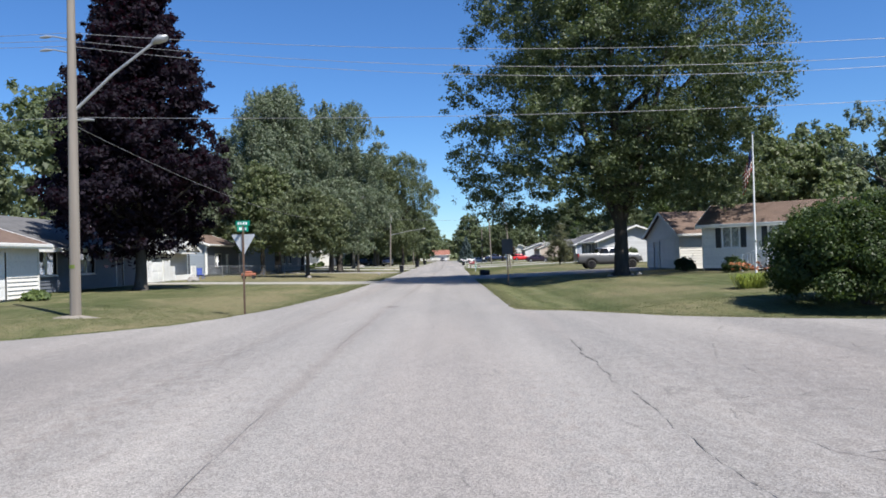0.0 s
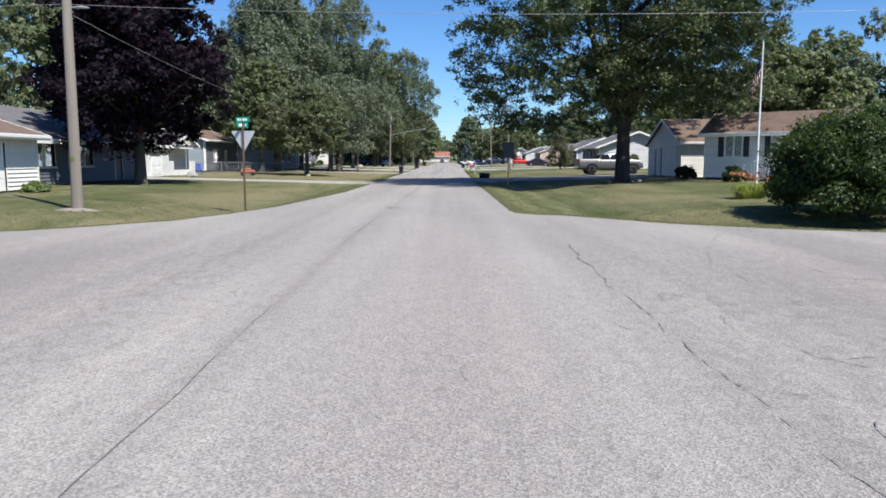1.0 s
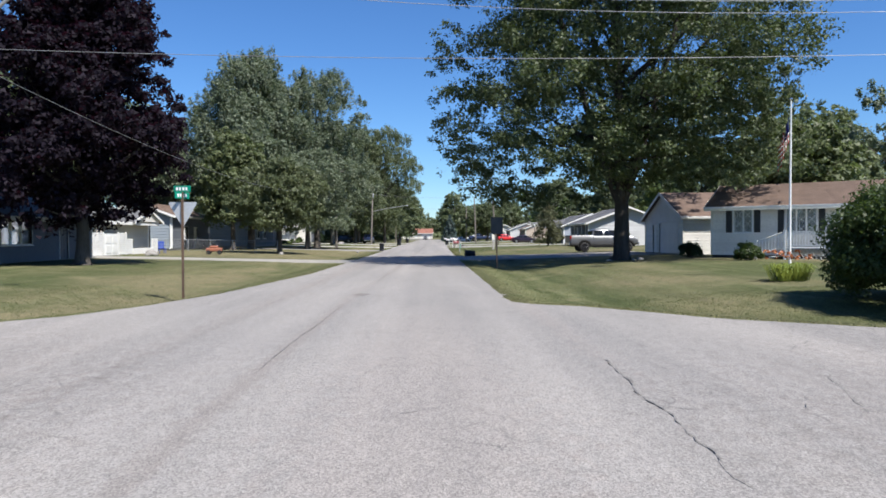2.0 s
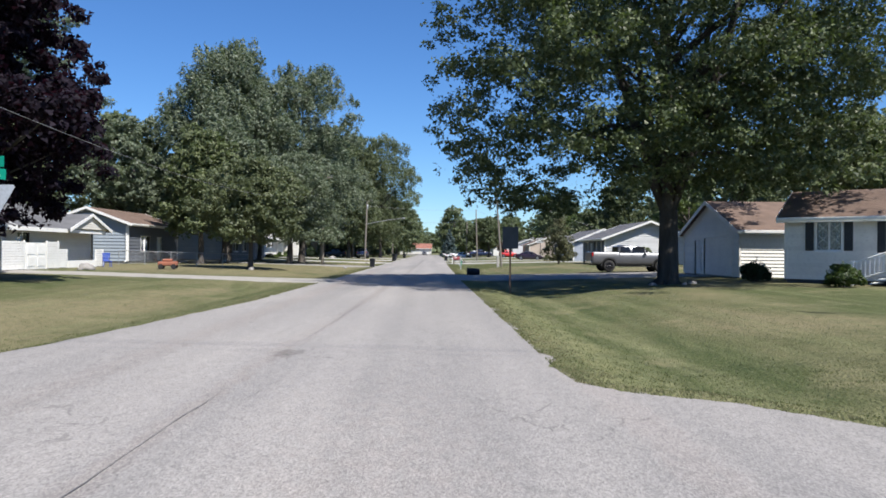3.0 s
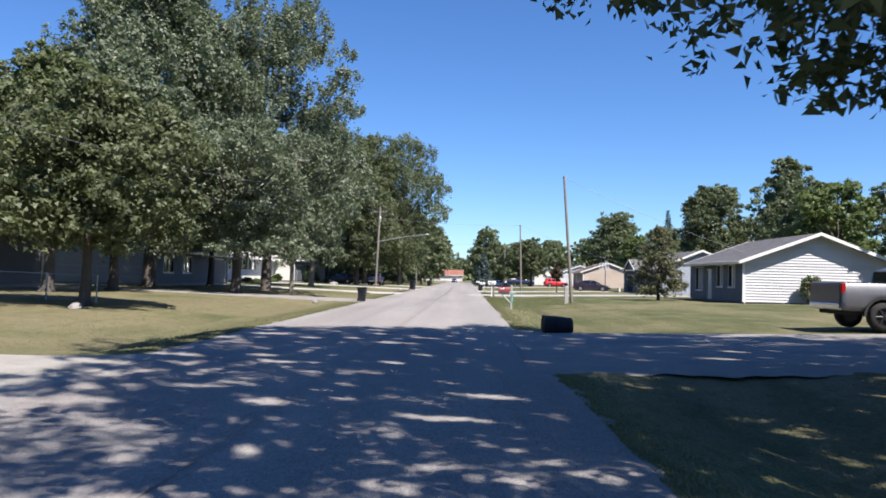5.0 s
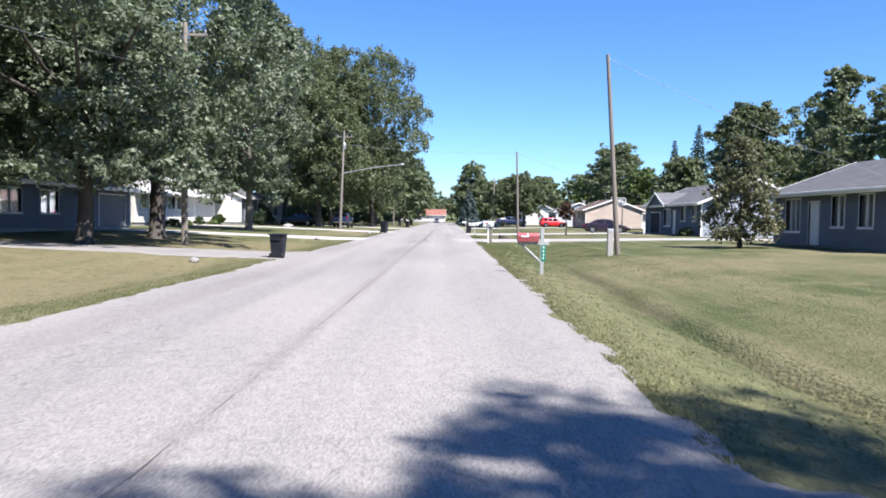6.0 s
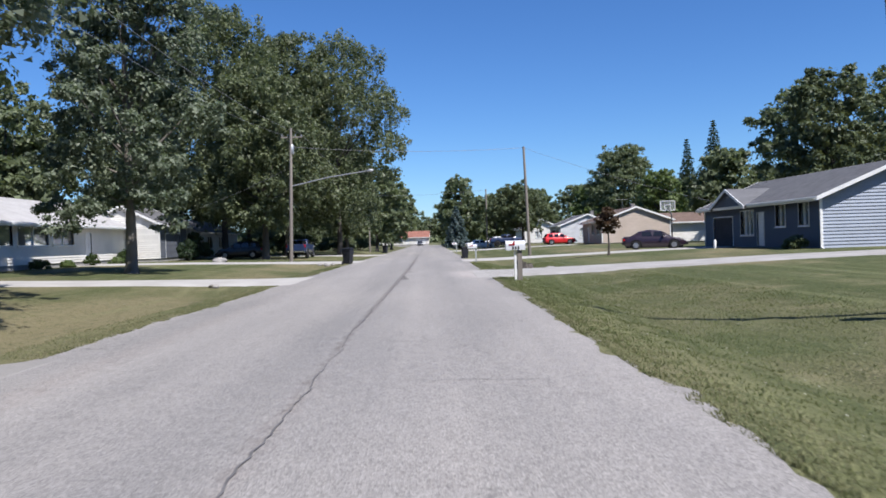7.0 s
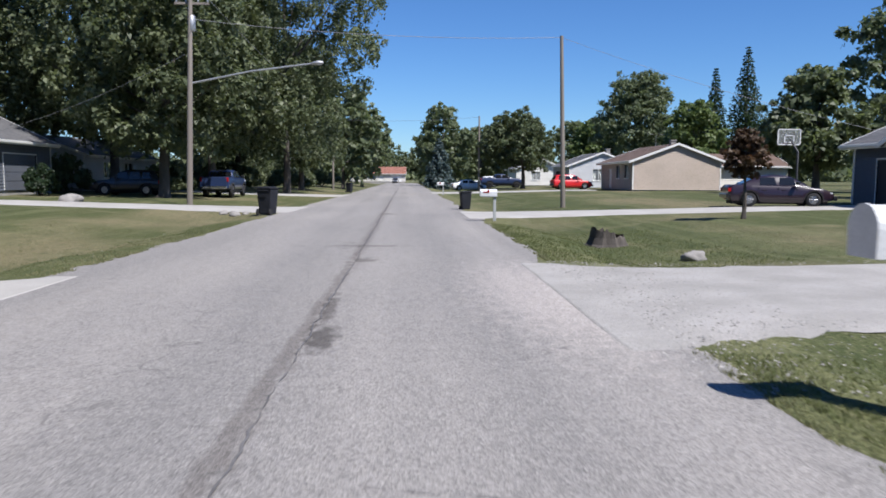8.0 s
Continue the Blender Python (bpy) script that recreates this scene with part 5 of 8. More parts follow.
def tree(name, label, x, y, h, rx, ry, zlow, n, size, leaf, bark=BARK, trunk=0.3, seed=1, boughs=46, top=1.0, bulge=0.45, gaps=0.0, lean=(0, 0), forks=5, group="", extra=(), leads=0, bare=None, trim=None, tuft=(0.2, 0.37, 12, 0.2), spiky=0.0):
    """A tapered trunk with limbs that carry leafy boughs; bulge is where between zlow and h the crown is widest, top how wide it stays at the tip."""
    r = np.random.default_rng(seed)
    z0 = gz(x, y) - 0.05
    t = thing(name, label, "tree", x, y, z0, group=group)
    ch, cz = h - zlow, zlow
    sprays = tuft[2] if n > 20000 else 7
    centres, radii = [], []
    for i in range(boughs):
        u = ((i + 0.5) / boughs) ** 0.85
        zz = cz + ch * (0.06 + 0.9 * u)
        f = (zz - cz) / ch
        wide = (math.sin(math.pi * 0.5 * min(f / bulge, 1)) ** 0.6) if f < bulge else math.cos(math.pi * 0.5 * (f - bulge) / (1 - bulge) * 0.97) ** (0.75 / top)
        a = i * 2.39996 + r.uniform(-0.5, 0.5)
        q = wide * (0.9 if r.random() < 0.66 else r.uniform(0.25, 0.7)) * r.uniform(0.82, 1.04)
        centres.append((math.cos(a) * rx * q * 0.80 + lean[0] * f, math.sin(a) * ry * q * 0.80 + lean[1] * f, zz))
        k = r.uniform(0.20, 0.34) * (rx + ry) / 2 * (0.65 + 0.5 * wide)
        radii.append((k, k, k * r.uniform(0.55, 0.85)))
    if bare:
        keep = [i for i in range(len(centres)) if not bare(*centres[i])]
        centres, radii = [centres[i] for i in keep], [radii[i] for i in keep]
    for ex, ey, ez, er in extra:
        centres.append((ex, ey, ez))
        radii.append((er, er, er * 0.6))
    if gaps:
        keep = [i for i in range(len(centres)) if r.random() > gaps]
        centres, radii = [centres[i] for i in keep], [radii[i] for i in keep]
    # smaller sprays round each bough break its outline
    cs, rs = list(centres), list(radii)
    for c, k in zip(centres, radii):
        for j in range(sprays):
            d = r.normal(size=3)
            d /= np.linalg.norm(d)
            if d[2] < -0.5:
                d[2] *= -0.5
            cs.append(tuple(np.array(c) + d * np.array(k) * r.uniform(0.6, 1.2)))
            m = r.uniform(*tuft[:2])
            rs.append(tuple(np.array(k) * m * np.array((1 - 0.4 * spiky, 1 - 0.4 * spiky, 1 + 1.5 * spiky))))
    vol = np.array([k[0] * k[1] for k in rs])
    vol[: len(centres)] *= tuft[3]
    counts = np.maximum((vol / vol.sum() * n).astype(int), 6)
    V, F = leaf_cloud(r, cs, rs, counts, size)
    if trim:
        c = F.shape[1]
        q = V.reshape(-1, c, 3)
        q = q[trim(q[:, 0, 0], q[:, 0, 1], q[:, 0, 2])]
        V, F = q.reshape(-1, 3), np.arange(c * len(q)).reshape(len(q), c)
    bm = B()
    fork = zlow * 0.75 + 0.08 * ch
    base = [(0, 0, 0), (0.02, 0.0, 0.35), (0.05, 0.03, fork * 0.5), (0.03, 0.06, fork)]
    tube(bm, base, [trunk * 1.5, trunk * 1.1, trunk * 0.95, trunk * 0.85], 12)
    for j in range(5):
        a = j * 1.257 + seed
        tube(bm, [(math.cos(a) * trunk * 2.0, math.sin(a) * trunk * 2.0, -0.06), (math.cos(a) * trunk * 0.9, math.sin(a) * trunk * 0.9, 0.22), (math.cos(a) * trunk * 0.5, math.sin(a) * trunk * 0.5, 0.7)], [trunk * 0.2, trunk * 0.3, trunk * 0.2], 7, False)
    lead = [(0.03, 0.06, fork), (lean[0] * 0.3, lean[1] * 0.3, fork + (h - fork) * 0.35), (lean[0] * 0.6, lean[1] * 0.6, fork + (h - fork) * 0.65), (lean[0] * 0.9, lean[1] * 0.9, h * 0.93)]
    tube(bm, lead, [trunk * 0.75, trunk * 0.5, trunk * 0.28, 0.03], 9)
    for j in range(leads):
        a = j * 2 * math.pi / leads + 0.6
        e = 0.34 * rx
        tube(bm, [(0, 0, fork * 0.72), (math.cos(a) * e * 0.22, math.sin(a) * e * 0.22, fork + 0.8), (math.cos(a) * e * 0.7, math.sin(a) * e * 0.7, fork + (h - fork) * 0.3), (math.cos(a) * e * 1.2, math.sin(a) * e * 1.2, fork + (h - fork) * 0.62)], [trunk * 0.6, trunk * 0.52, trunk * 0.36, trunk * 0.1], 9)
    order = sorted(range(len(centres)), key=lambda i: -radii[i][0])
    for n_, i in enumerate(order[: forks * 4]):
        c = Vector(centres[i])
        s = min(max((c.z - fork) / max(h - fork, 1), 0.0), 0.9) * 0.55
        start = Vector(lead[0]).lerp(Vector(lead[-1]), s)
        mid = start.lerp(c, 0.5) + Vector((0, 0, -0.06 * (c - start).length))
        r0 = trunk * (0.5 if n_ < forks else 0.26) * (1 - 0.6 * s)
        tube(bm, [start, start.lerp(mid, 0.6), mid, mid.lerp(c, 0.6), c], [r0, r0 * 0.8, r0 * 0.62, r0 * 0.4, r0 * 0.12], 7, False)
    part("trunk", bm, bark, t, "bark-covered trunk and limbs")
    mesh_part("crown", V, F, leaf, t, "leafy crown")
    return t


def conifer(name, label, x, y, h, r0, n, leaf, seed=1, low=0.06, size=0.35):
    r = np.random.default_rng(seed)
    t = thing(name, label, "tree", x, y, gz(x, y) - 0.05)
    bm = B()
    tube(bm, [(0, 0, 0), (0, 0, h * 0.5), (0, 0, h * 0.98)], [h * 0.018, h * 0.011, 0.02], 8)
    tiers = int(h * 2.2)
    cs, rs = [], []
    for i in range(tiers):
        f = low + (1 - low) * i / tiers
        rad = r0 * (1 - f) ** 0.85 + 0.1
        m = max(int(9 * (1 - f)) + 3, 3)
        for j in range(m):
            a = j * 2 * math.pi / m + i * 0.7 + r.uniform(-0.2, 0.2)
            k = r.uniform(0.75, 1.1)
            tip = (math.cos(a) * rad * k, math.sin(a) * rad * k, h * f - rad * 0.22)
            if i % 2 == 0:
                tube(bm, [(0, 0, h * f), tip], [0.03, 0.008], 4, False)
            for q in (0.4, 0.7, 0.95):
                cs.append((tip[0] * q, tip[1] * q, h * f + (tip[2] - h * f) * q))
                rs.append((rad * 0.2 + 0.08, rad * 0.2 + 0.08, rad * 0.09 + 0.08))
    part("trunk", bm, BARK, t)
    w = np.array([k[0] for k in rs])
    V, F = leaf_cloud(r, cs, rs, np.maximum((w / w.sum() * n).astype(int), 3), size, 0.5)
    mesh_part("crown", V, F, leaf, t, "needled boughs in tiers")
    return t


def bush(name, label, x, y, rx, ry, h, n, size, leaf, seed=1, lumps=60, category="bush", boxy=0.0):
    r = np.random.default_rng(seed)
    t = thing(name, label, category, x, y, gz(x, y) - 0.03)
    cs, rs = [], []
    for i in range(lumps):
        d = r.normal(size=3)
        d /= np.linalg.norm(d)
        d[2] = abs(d[2])
        d = d / np.abs(d).max() ** boxy
        q = r.uniform(0.72, 0.92)
        cs.append((d[0] * rx * q, d[1] * ry * q, h * 0.16 + d[2] * h * 0.76 * q))
        k = r.uniform(0.16, 0.26)
        rs.append((rx * k, ry * k, h * k * 0.55))
    cs.append((0, 0, h * 0.45))
    rs.append((rx * 0.8, ry * 0.8, h * 0.45))
    w = np.array([k[0] * k[1] for k in rs])
    w[-1] *= 0.35
    V, F = leaf_cloud(r, cs, rs, np.maximum((w / w.sum() * n).astype(int), 4), size)
    V[:, 2] = np.maximum(V[:, 2], 0.02)
    bm = B()
    for i in range(7):
        a = i * 0.9
        tube(bm, [(0.1 * math.cos(a), 0.1 * math.sin(a), 0), (rx * 0.3 * math.cos(a), ry * 0.3 * math.sin(a), h * 0.35), (rx * 0.55 * math.cos(a), ry * 0.55 * math.sin(a), h * 0.6)], [0.05, 0.035, 0.012], 6)
    part("stems", bm, BARK, t)
    mesh_part("foliage", V, F, leaf, t, "dense leaves")
    return t


def maple_outline(x, y, z):
    """The lopsided outline of the corner maple: lobes over the road, less spread higher up; also trimmed to shape its
    shadow.
    """
    k = wobble(x, y, 0.9, 1.0) * 0.5 + wobble(y, z, 1.3, 2.0) * 0.6
    left = np.interp(z, (3, 7, 12.5, 15, 18, 27), (-10.6, -12.0, -12.5, -11.5, -10.6, -9.8))
    fall_x, fall_y = x - 0.475 * z, y + 0.508 * z
    # leaves whose shadow lands beyond this are dropped, to set the shadow's far edge
    reach = 17.2 + 3.7 * np.clip((fall_x + 11.8) / 0.9, 0, 1)
    # leaves are cut out along the sun's rays to put dapples on the road
    dapple_cut = wobble(fall_x + 0.6 * wobble(fall_y, fall_x, 1.1, 9.0), fall_y, 2.7, 6.0) > np.interp(fall_x, (-16.5, -14, -10.5), (0.38, 0.50, 0.62))
    dapple_cut = dapple_cut | (wobble(fall_y + 0.4 * wobble(fall_x, fall_y, 1.7, 4.0), fall_x, 4.4, 3.0) > np.interp(fall_x, (-16.5, -13, -10), (0.46, 0.58, 0.75)))
    return (x > left * (1 + y / 60) + 0.5 + k) & (x < 9.7 * (1 + y / 60) + k) & (fall_y < reach + k) & ~dapple_cut


# boughs hanging low over road and lawn; high ones, ten added to cast shadow
LOW_BOUGHS = ((-9.6, -1, 6.6, 2.3), (-8.6, 1.5, 5.4, 1.8), (-10.2, 2, 8.2, 2.2), (-7, -3, 5.2, 1.7), (-9, 4, 7, 2.1), (-6.8, 0.3, 4.5, 1.4), (-10, -2, 9.6, 2.1), (-7.6, -5, 6.4, 1.9), (-5, -6.5, 5.6, 1.8), (-8, 6, 6.0, 1.9), (5.5, -4, 6.2, 1.6), (7, -2.5, 7.6, 1.9), (8.6, -3.5, 9.4, 2.0), (4, -6, 6.8, 1.8), (6.5, -6.5, 8.6, 2.0), (-6.5, 2, 4.2, 1.5), (-4.5, 1, 3.9, 1.3), (-7.5, 3.5, 4.8, 1.5), (-9, -1, 4.4, 1.5), (-8, 2, 4.0, 1.4), (-7, -2.5, 4.2, 1.5), (-5.5, 3, 3.9, 1.4), (3.5, -2.5, 4.7, 1.3), (5.0, -1.0, 5.0, 1.3))
HIGH_BOUGHS = ((-3.6, 7.4, 18.5, 2.0), (-2.6, 9.0, 19.5, 1.7), (-4.2, 6.4, 17.0, 1.8), (0.2, 8.6, 16.6, 2.0), (1.8, 9.2, 15.0, 1.8), (-1.6, 8.6, 18.0, 1.8), (-8.2, -1.0, 21.0, 1.9), (-7.8, 1.2, 23.0, 1.7), (-8.4, -0.5, 17.0, 1.8), (-8.0, -3.0, 20.0, 1.7),
               (7.0, -1.0, 10.6, 1.9), (8.8, 0.5, 12.0, 2.1), (8.6, -4.0, 12.2, 2.1), (6.2, 1.0, 10.0, 1.7), (8.8, 3.0, 13.0, 2.0), (5.0, -3.0, 9.0, 1.7), (6.0, -6.5, 8.4, 1.8), (8.2, -6.5, 10.0, 1.9), (3.0, -7.0, 7.2, 1.6), (9.4, -4.8, 10.8, 1.8))
HOUSE_BOUGHS = ((3.4, -3.0, 6.0, 1.5), (5.0, -1.5, 6.6, 1.7), (6.8, -1.0, 6.8, 1.7), (8.6, -0.5, 7.6, 1.8), (4.6, -4.6, 7.6, 1.7), (7.6, -3.6, 6.6, 1.7), (9.2, -2.6, 8.8, 1.8), (6.2, 0.8, 8.0, 1.8), (3.0, 1.0, 7.4, 1.6),
                (8.4, 1.6, 9.4, 1.8), (5.4, -2.6, 5.4, 1.3), (7.4, 0.4, 5.8, 1.4), (0.6, -4.4, 8.2, 1.6), (2.2, -5.2, 7.0, 1.4), (-1.8, -4.4, 8.0, 1.6), (3.0, -1.2, 8.8, 1.7), (-2.6, 1.0, 6.2, 1.4), (-3.0, -2.6, 6.0, 1.3))
# boughs before and beside the trunk, seen from the road
TRUNK_BOUGHS = ((-1.5, -5.0, 6.4, 1.5), (0.8, -5.6, 5.8, 1.3), (2.6, -4.2, 5.6, 1.3), (-3.4, -4.6, 7.2, 1.7), (0.2, -4.6, 9.8, 1.8), (-2.4, -5.2, 10.6, 1.9), (2.8, -5.0, 10.4, 1.8), (-0.6, -6.4, 12.6, 2.0), (-4.8, -3.6, 9.0, 1.8), (-5.4, -1.6, 6.8, 1.7), (-4.4, 1.8, 7.6, 1.8), (-6.2, 3.4, 9.2, 1.9), (-3.2, 4.4, 6.6, 1.6), (-1.2, 5.2, 7.4, 1.7), (1.4, 4.6, 6.4, 1.6), (-6.6, 5.6, 8.0, 1.9), (-8.2, 4.2, 10.6, 2.0), (-5.6, 0.4, 10.8, 1.9), (-7.0, -1.4, 12.8, 2.0), (-9.4, 1.4, 12.6, 1.9), (-9.6, 3.8, 9.4, 1.8), (-10.2, -0.6, 5.6, 1.6), (-8.8, 3.0, 5.2, 1.5), (-9.8, 4.6, 6.6, 1.6), (-10.6, 0.0, 12.0, 1.7), (-10.9, 2.0, 13.4, 1.5), (-10.5, -2.0, 13.0, 1.6), (-10.0, 0.6, 15.4, 1.7), (-9.6, -2.6, 16.6, 1.7), (-9.2, 2.6, 17.6, 1.7), (-10.8, 1.0, 10.0, 1.7), (-9.4, -0.6, 19.0, 1.6),
                (6.4, -2.6, 5.2, 1.2), (7.6, -2.0, 5.5, 1.2), (8.8, -1.6, 5.8, 1.2), (9.2, -3.4, 6.0, 1.2), (5.2, -3.4, 5.1, 1.1), (8.2, -4.4, 6.2, 1.3), (6.8, -4.6, 5.8, 1.2), (4.4, -2.4, 5.2, 1.1),
                (-6.5, -1.0, 4.0, 1.2), (-5.0, 2.0, 3.7, 1.2), (-3.5, -1.5, 3.9, 1.1), (-7.5, 1.5, 3.9, 1.2), (-2.0, 3.0, 3.7, 1.2), (-4.5, 4.5, 3.8, 1.3), (-8.5, 0.0, 4.2, 1.2), (-6.4, 3.4, 3.8, 1.2), (-3.0, 5.6, 4.2, 1.3), (-1.0, 6.6, 4.6, 1.3),
                (5.2, -5.6, 4.7, 1.1), (6.6, -6.2, 4.9, 1.1), (8.0, -6.0, 5.1, 1.2), (8.8, -6.6, 5.3, 1.1), (7.2, -5.2, 4.7, 1.0), (4.2, -5.0, 5.0, 1.1), (7.6, -7.4, 6.2, 1.2),
                (0.2, -4.6, 5.2, 1.2), (-1.6, -4.2, 4.9, 1.2), (1.9, -4.6, 4.9, 1.2), (-3.2, -4.0, 5.0, 1.3), (3.2, -5.4, 5.4, 1.2), (0.8, -5.2, 6.4, 1.3), (-0.9, -5.4, 7.6, 1.4), (1.6, -5.6, 8.2, 1.4), (-4.6, -4.2, 5.6, 1.3))
tree("maple_tree", "huge broad maple overhanging the road from the corner lawn", 12.2, 51.0, 27.0, 11.4, 11.6, 3.7, 350000, 0.152, MAPLE, BARK_DARK, 0.48, 3, 150, 1.9, 0.28, 0.10, forks=9, leads=5, lean=(-0.8, 0), bare=lambda x, y, z: (x > 5.5 and y > 0.0 and z < 5.0) or (x * x + y * y < 12 and 9.5 < z < 16), trim=maple_outline, tuft=(0.17, 0.30, 14, 0.05),
     extra=LOW_BOUGHS + HIGH_BOUGHS + HOUSE_BOUGHS + TRUNK_BOUGHS)
tree("purple_maple_tree", "dense dark purple-leaved maple before a white house", -18.0, 44.6, 19.4, 5.2, 6.0, 1.2, 108000, 0.21, PURPLE, BARK, 0.34, 5, 110, 0.8, 0.24)
tree("small_tree", "low spreading yard tree with dark green leaves", -13.4, 73.6, 8.2, 5.0, 5.0, 2.1, 45000, 0.165, SHADE, BARK, 0.2, 8, 40, 1.6, 0.35)
tree("silver_maple_tree", "tall silver maple with grey-green leaves", -22.5, 101.0, 24.6, 8.8, 8.6, 5.0, 120000, 0.22, SILVER, BARK, 0.45, 11, 90, 1.0, 0.34, group="silver maples", tuft=(0.18, 0.34, 13, 0.15), spiky=0.7)
tree("silver_maple_tree", "tall open silver maple near the road", -14.7, 105.0, 24.0, 7.2, 7.0, 3.2, 80000, 0.19, SILVER, BARK, 0.4, 12, 64, 1.3, 0.42, 0.22, group="silver maples", tuft=(0.18, 0.34, 13, 0.15), spiky=0.6, extra=((8.2, -5.5, 7.5, 1.5), (7.4, -4.5, 8.5, 1.6), (6.4, -5.0, 6.6, 1.4), (6.8, -3.2, 9.6, 1.6), (5.8, 0, 17.0, 1.7), (6.2, -1, 14.5, 1.7), (5.0, 1, 19.5, 1.6), (5.6, -1, 7.0, 1.8), (5.2, 1.2, 8.6, 1.9), (4.4, 2.5, 6.2, 1.6), (5.8, -3, 9.5, 1.8), (2, -4.5, 4.4, 1.8), (-3, -4.5, 4.2, 1.8), (-6, -2, 4.6, 1.8), (4.6, -4, 5.2, 1.6)))
tree("silver_maple_tree", "broad silver maple beside a pale house", -32.5, 99.0, 15.5, 6.5, 6.5, 3.0, 36000, 0.27, SILVER, BARK, 0.4, 13, 56, 1.2, group="silver maples", tuft=(0.18, 0.34, 13, 0.15))
tree("yard_tree", "slim silver-leaved tree by the concrete driveway", -15.5, 127.2, 20.0, 4.9, 5.2, 2.6, 76000, 0.175, SILVER, BARK_PALE, 0.3, 15, 56, 1.3, extra=((-3, -1, 3.4, 1.4), (2.6, -2, 3.6, 1.3), (-1, -3, 3.3, 1.3), (-2.6, -2.6, 2.7, 1.0), (1.6, 1.8, 2.7, 1.0)), tuft=(0.2, 0.36, 12, 0.2))
tree("yard_tree", "leafy yard tree over a dark trunk", -14.6, 96.6, 12.0, 5.6, 5.0, 2.1, 58000, 0.175, SILVER, BARK, 0.33, 16, 44, 1.2, extra=((2.5, -6.0, 8.5, 2.2), (0.0, -6.5, 9.0, 2.2), (-3.0, -6.5, 8.5, 2.2), (4.6, -4.0, 9.5, 2.0), (-3.2, -3.0, 3.0, 1.3), (3.0, -3.2, 3.1, 1.3), (0.4, -4.4, 2.8, 1.2), (4.6, -1.0, 3.3, 1.3), (3.4, 2.6, 2.9, 1.3), (-4.4, 0.5, 2.9, 1.3)))
for i, (x, y, h, w) in enumerate(((-19.8, 89.5, 14.5, 5.8), (-21.0, 110.5, 19.0, 6.8), (-27.6, 125.2, 13.5, 4.6), (-20.2, 83.2, 12.5, 4.4))):
    tree("yard_tree", "leafy tree crowding the shaded front yards", x, y, h, w, w, 1.9, 40000, 0.21, SILVER if i == 0 else YARD, BARK, 0.28, 20 + i, 42, 1.2, 0.3)
street = [(-14.8, 158.0, 18.0, 6.6, SHADE), (-20.5, 165.0, 26.5, 8.8, SHADE), (-10.0, 178.0, 26.5, 9.2, SHADE), (-22.0, 182.0, 25.0, 8.0, SHADE), (-11.2, 197.0, 17.5, 6.6, SHADE), (-16.5, 188.0, 25.0, 7.5, SHADE), (-30.0, 166.0, 20.0, 7.5, SHADE), (-15.5, 173.0, 26.0, 7.5, SHADE)]
for i, (x, y, h, w, leaf) in enumerate(street):
    tree("street_tree", "tall leafy tree shading the roadside lawns", x, y, h, w, w, 1.9, 42000, 0.27, leaf, BARK, 0.34, 30 + i, 54, 1.2, 0.42, group="street trees", spiky=0.4)
far = [(-8.5, 225, 16, 6.5, WOODS), (-7.5, 262, 16, 7, WOODS), (-11, 300, 15, 7, WOODS), (9.2, 264, 16.5, 6.5, WOODS), (22, 268, 13, 6, OLIVE), (31, 286, 14, 7, WOODS), (15, 310, 14, 7, OLIVE), (40, 262, 13, 6, FRESH), (9, 352, 14, 8, WOODS), (-24, 352, 16, 9, WOODS), (-6, 366, 15, 9, WOODS), (48, 282, 14, 7, OLIVE), (26, 335, 15, 8, WOODS), (19, 285, 13, 6, WOODS), (34, 312, 15, 7, OLIVE), (44, 300, 16, 7.5, WOODS), (56, 318, 17, 8, WOODS), (68, 300, 15, 8, FRESH), (82, 310, 17, 8, WOODS), (96, 300, 16, 8, WOODS), (112, 305, 17, 9, WOODS), (62, 262, 14, 7, WOODS), (78, 255, 16, 7.5, OLIVE), (94, 250, 16, 8, WOODS), (12, 335, 14, 7, WOODS), (-16, 330, 15, 7, WOODS), (-34, 318, 17, 8, WOODS)]
for i, (x, y, h, w, leaf) in enumerate(far):
    tree("distant_tree", "distant round-crowned tree at the far end of the street", x, y, h, w, w, 1.2, 6500, 0.68, leaf, BARK, 0.3, 60 + i, 36, 1.2, 0.4, group="distant trees")
tree("crab_tree", "spreading olive-green tree by parked cars", 15.8, 203.0, 9.3, 5.2, 5.2, 2.2, 20000, 0.28, OLIVE, BARK, 0.25, 80, 36, 1.5, 0.4, lean=(-1.0, 0))
tree("round_tree", "big round dark green shade tree behind a tan house", 39.0, 230.0, 17.8, 7.8, 7.8, 2.0, 34000, 0.36, WOODS, BARK, 0.4, 81, 56, 1.5, 0.42)
tree("loose_tree", "thin bushy tree with drying leaves alone on the lawn", 15.9, 102.6, 5.9, 1.9, 1.8, 0.1, 12000, 0.13, DRYING, BARK, 0.09, 82, 50, 0.8, 0.32, 0.1, leads=3, extra=((0.8, -0.9, 0.9, 0.9), (-1.2, -0.6, 0.8, 0.9), (0.2, -1.4, 1.4, 0.9), (1.5, 0.2, 1.2, 0.9), (-1.6, 0.3, 1.5, 0.9), (0.0, -0.2, 0.5, 0.8)), spiky=0.4)
tree("ornamental_tree", "small russet-leaved ornamental tree beside the drive", 12.3, 134.3, 3.1, 0.85, 0.85, 1.35, 3500, 0.13, RUSSET, BARK, 0.06, 83, 24, 1.3, 0.4)
conifer("spruce_tree", "tall dark spruce behind the houses", 51.7, 230.0, 19.5, 3.6, 9000, NEEDLE, 3)
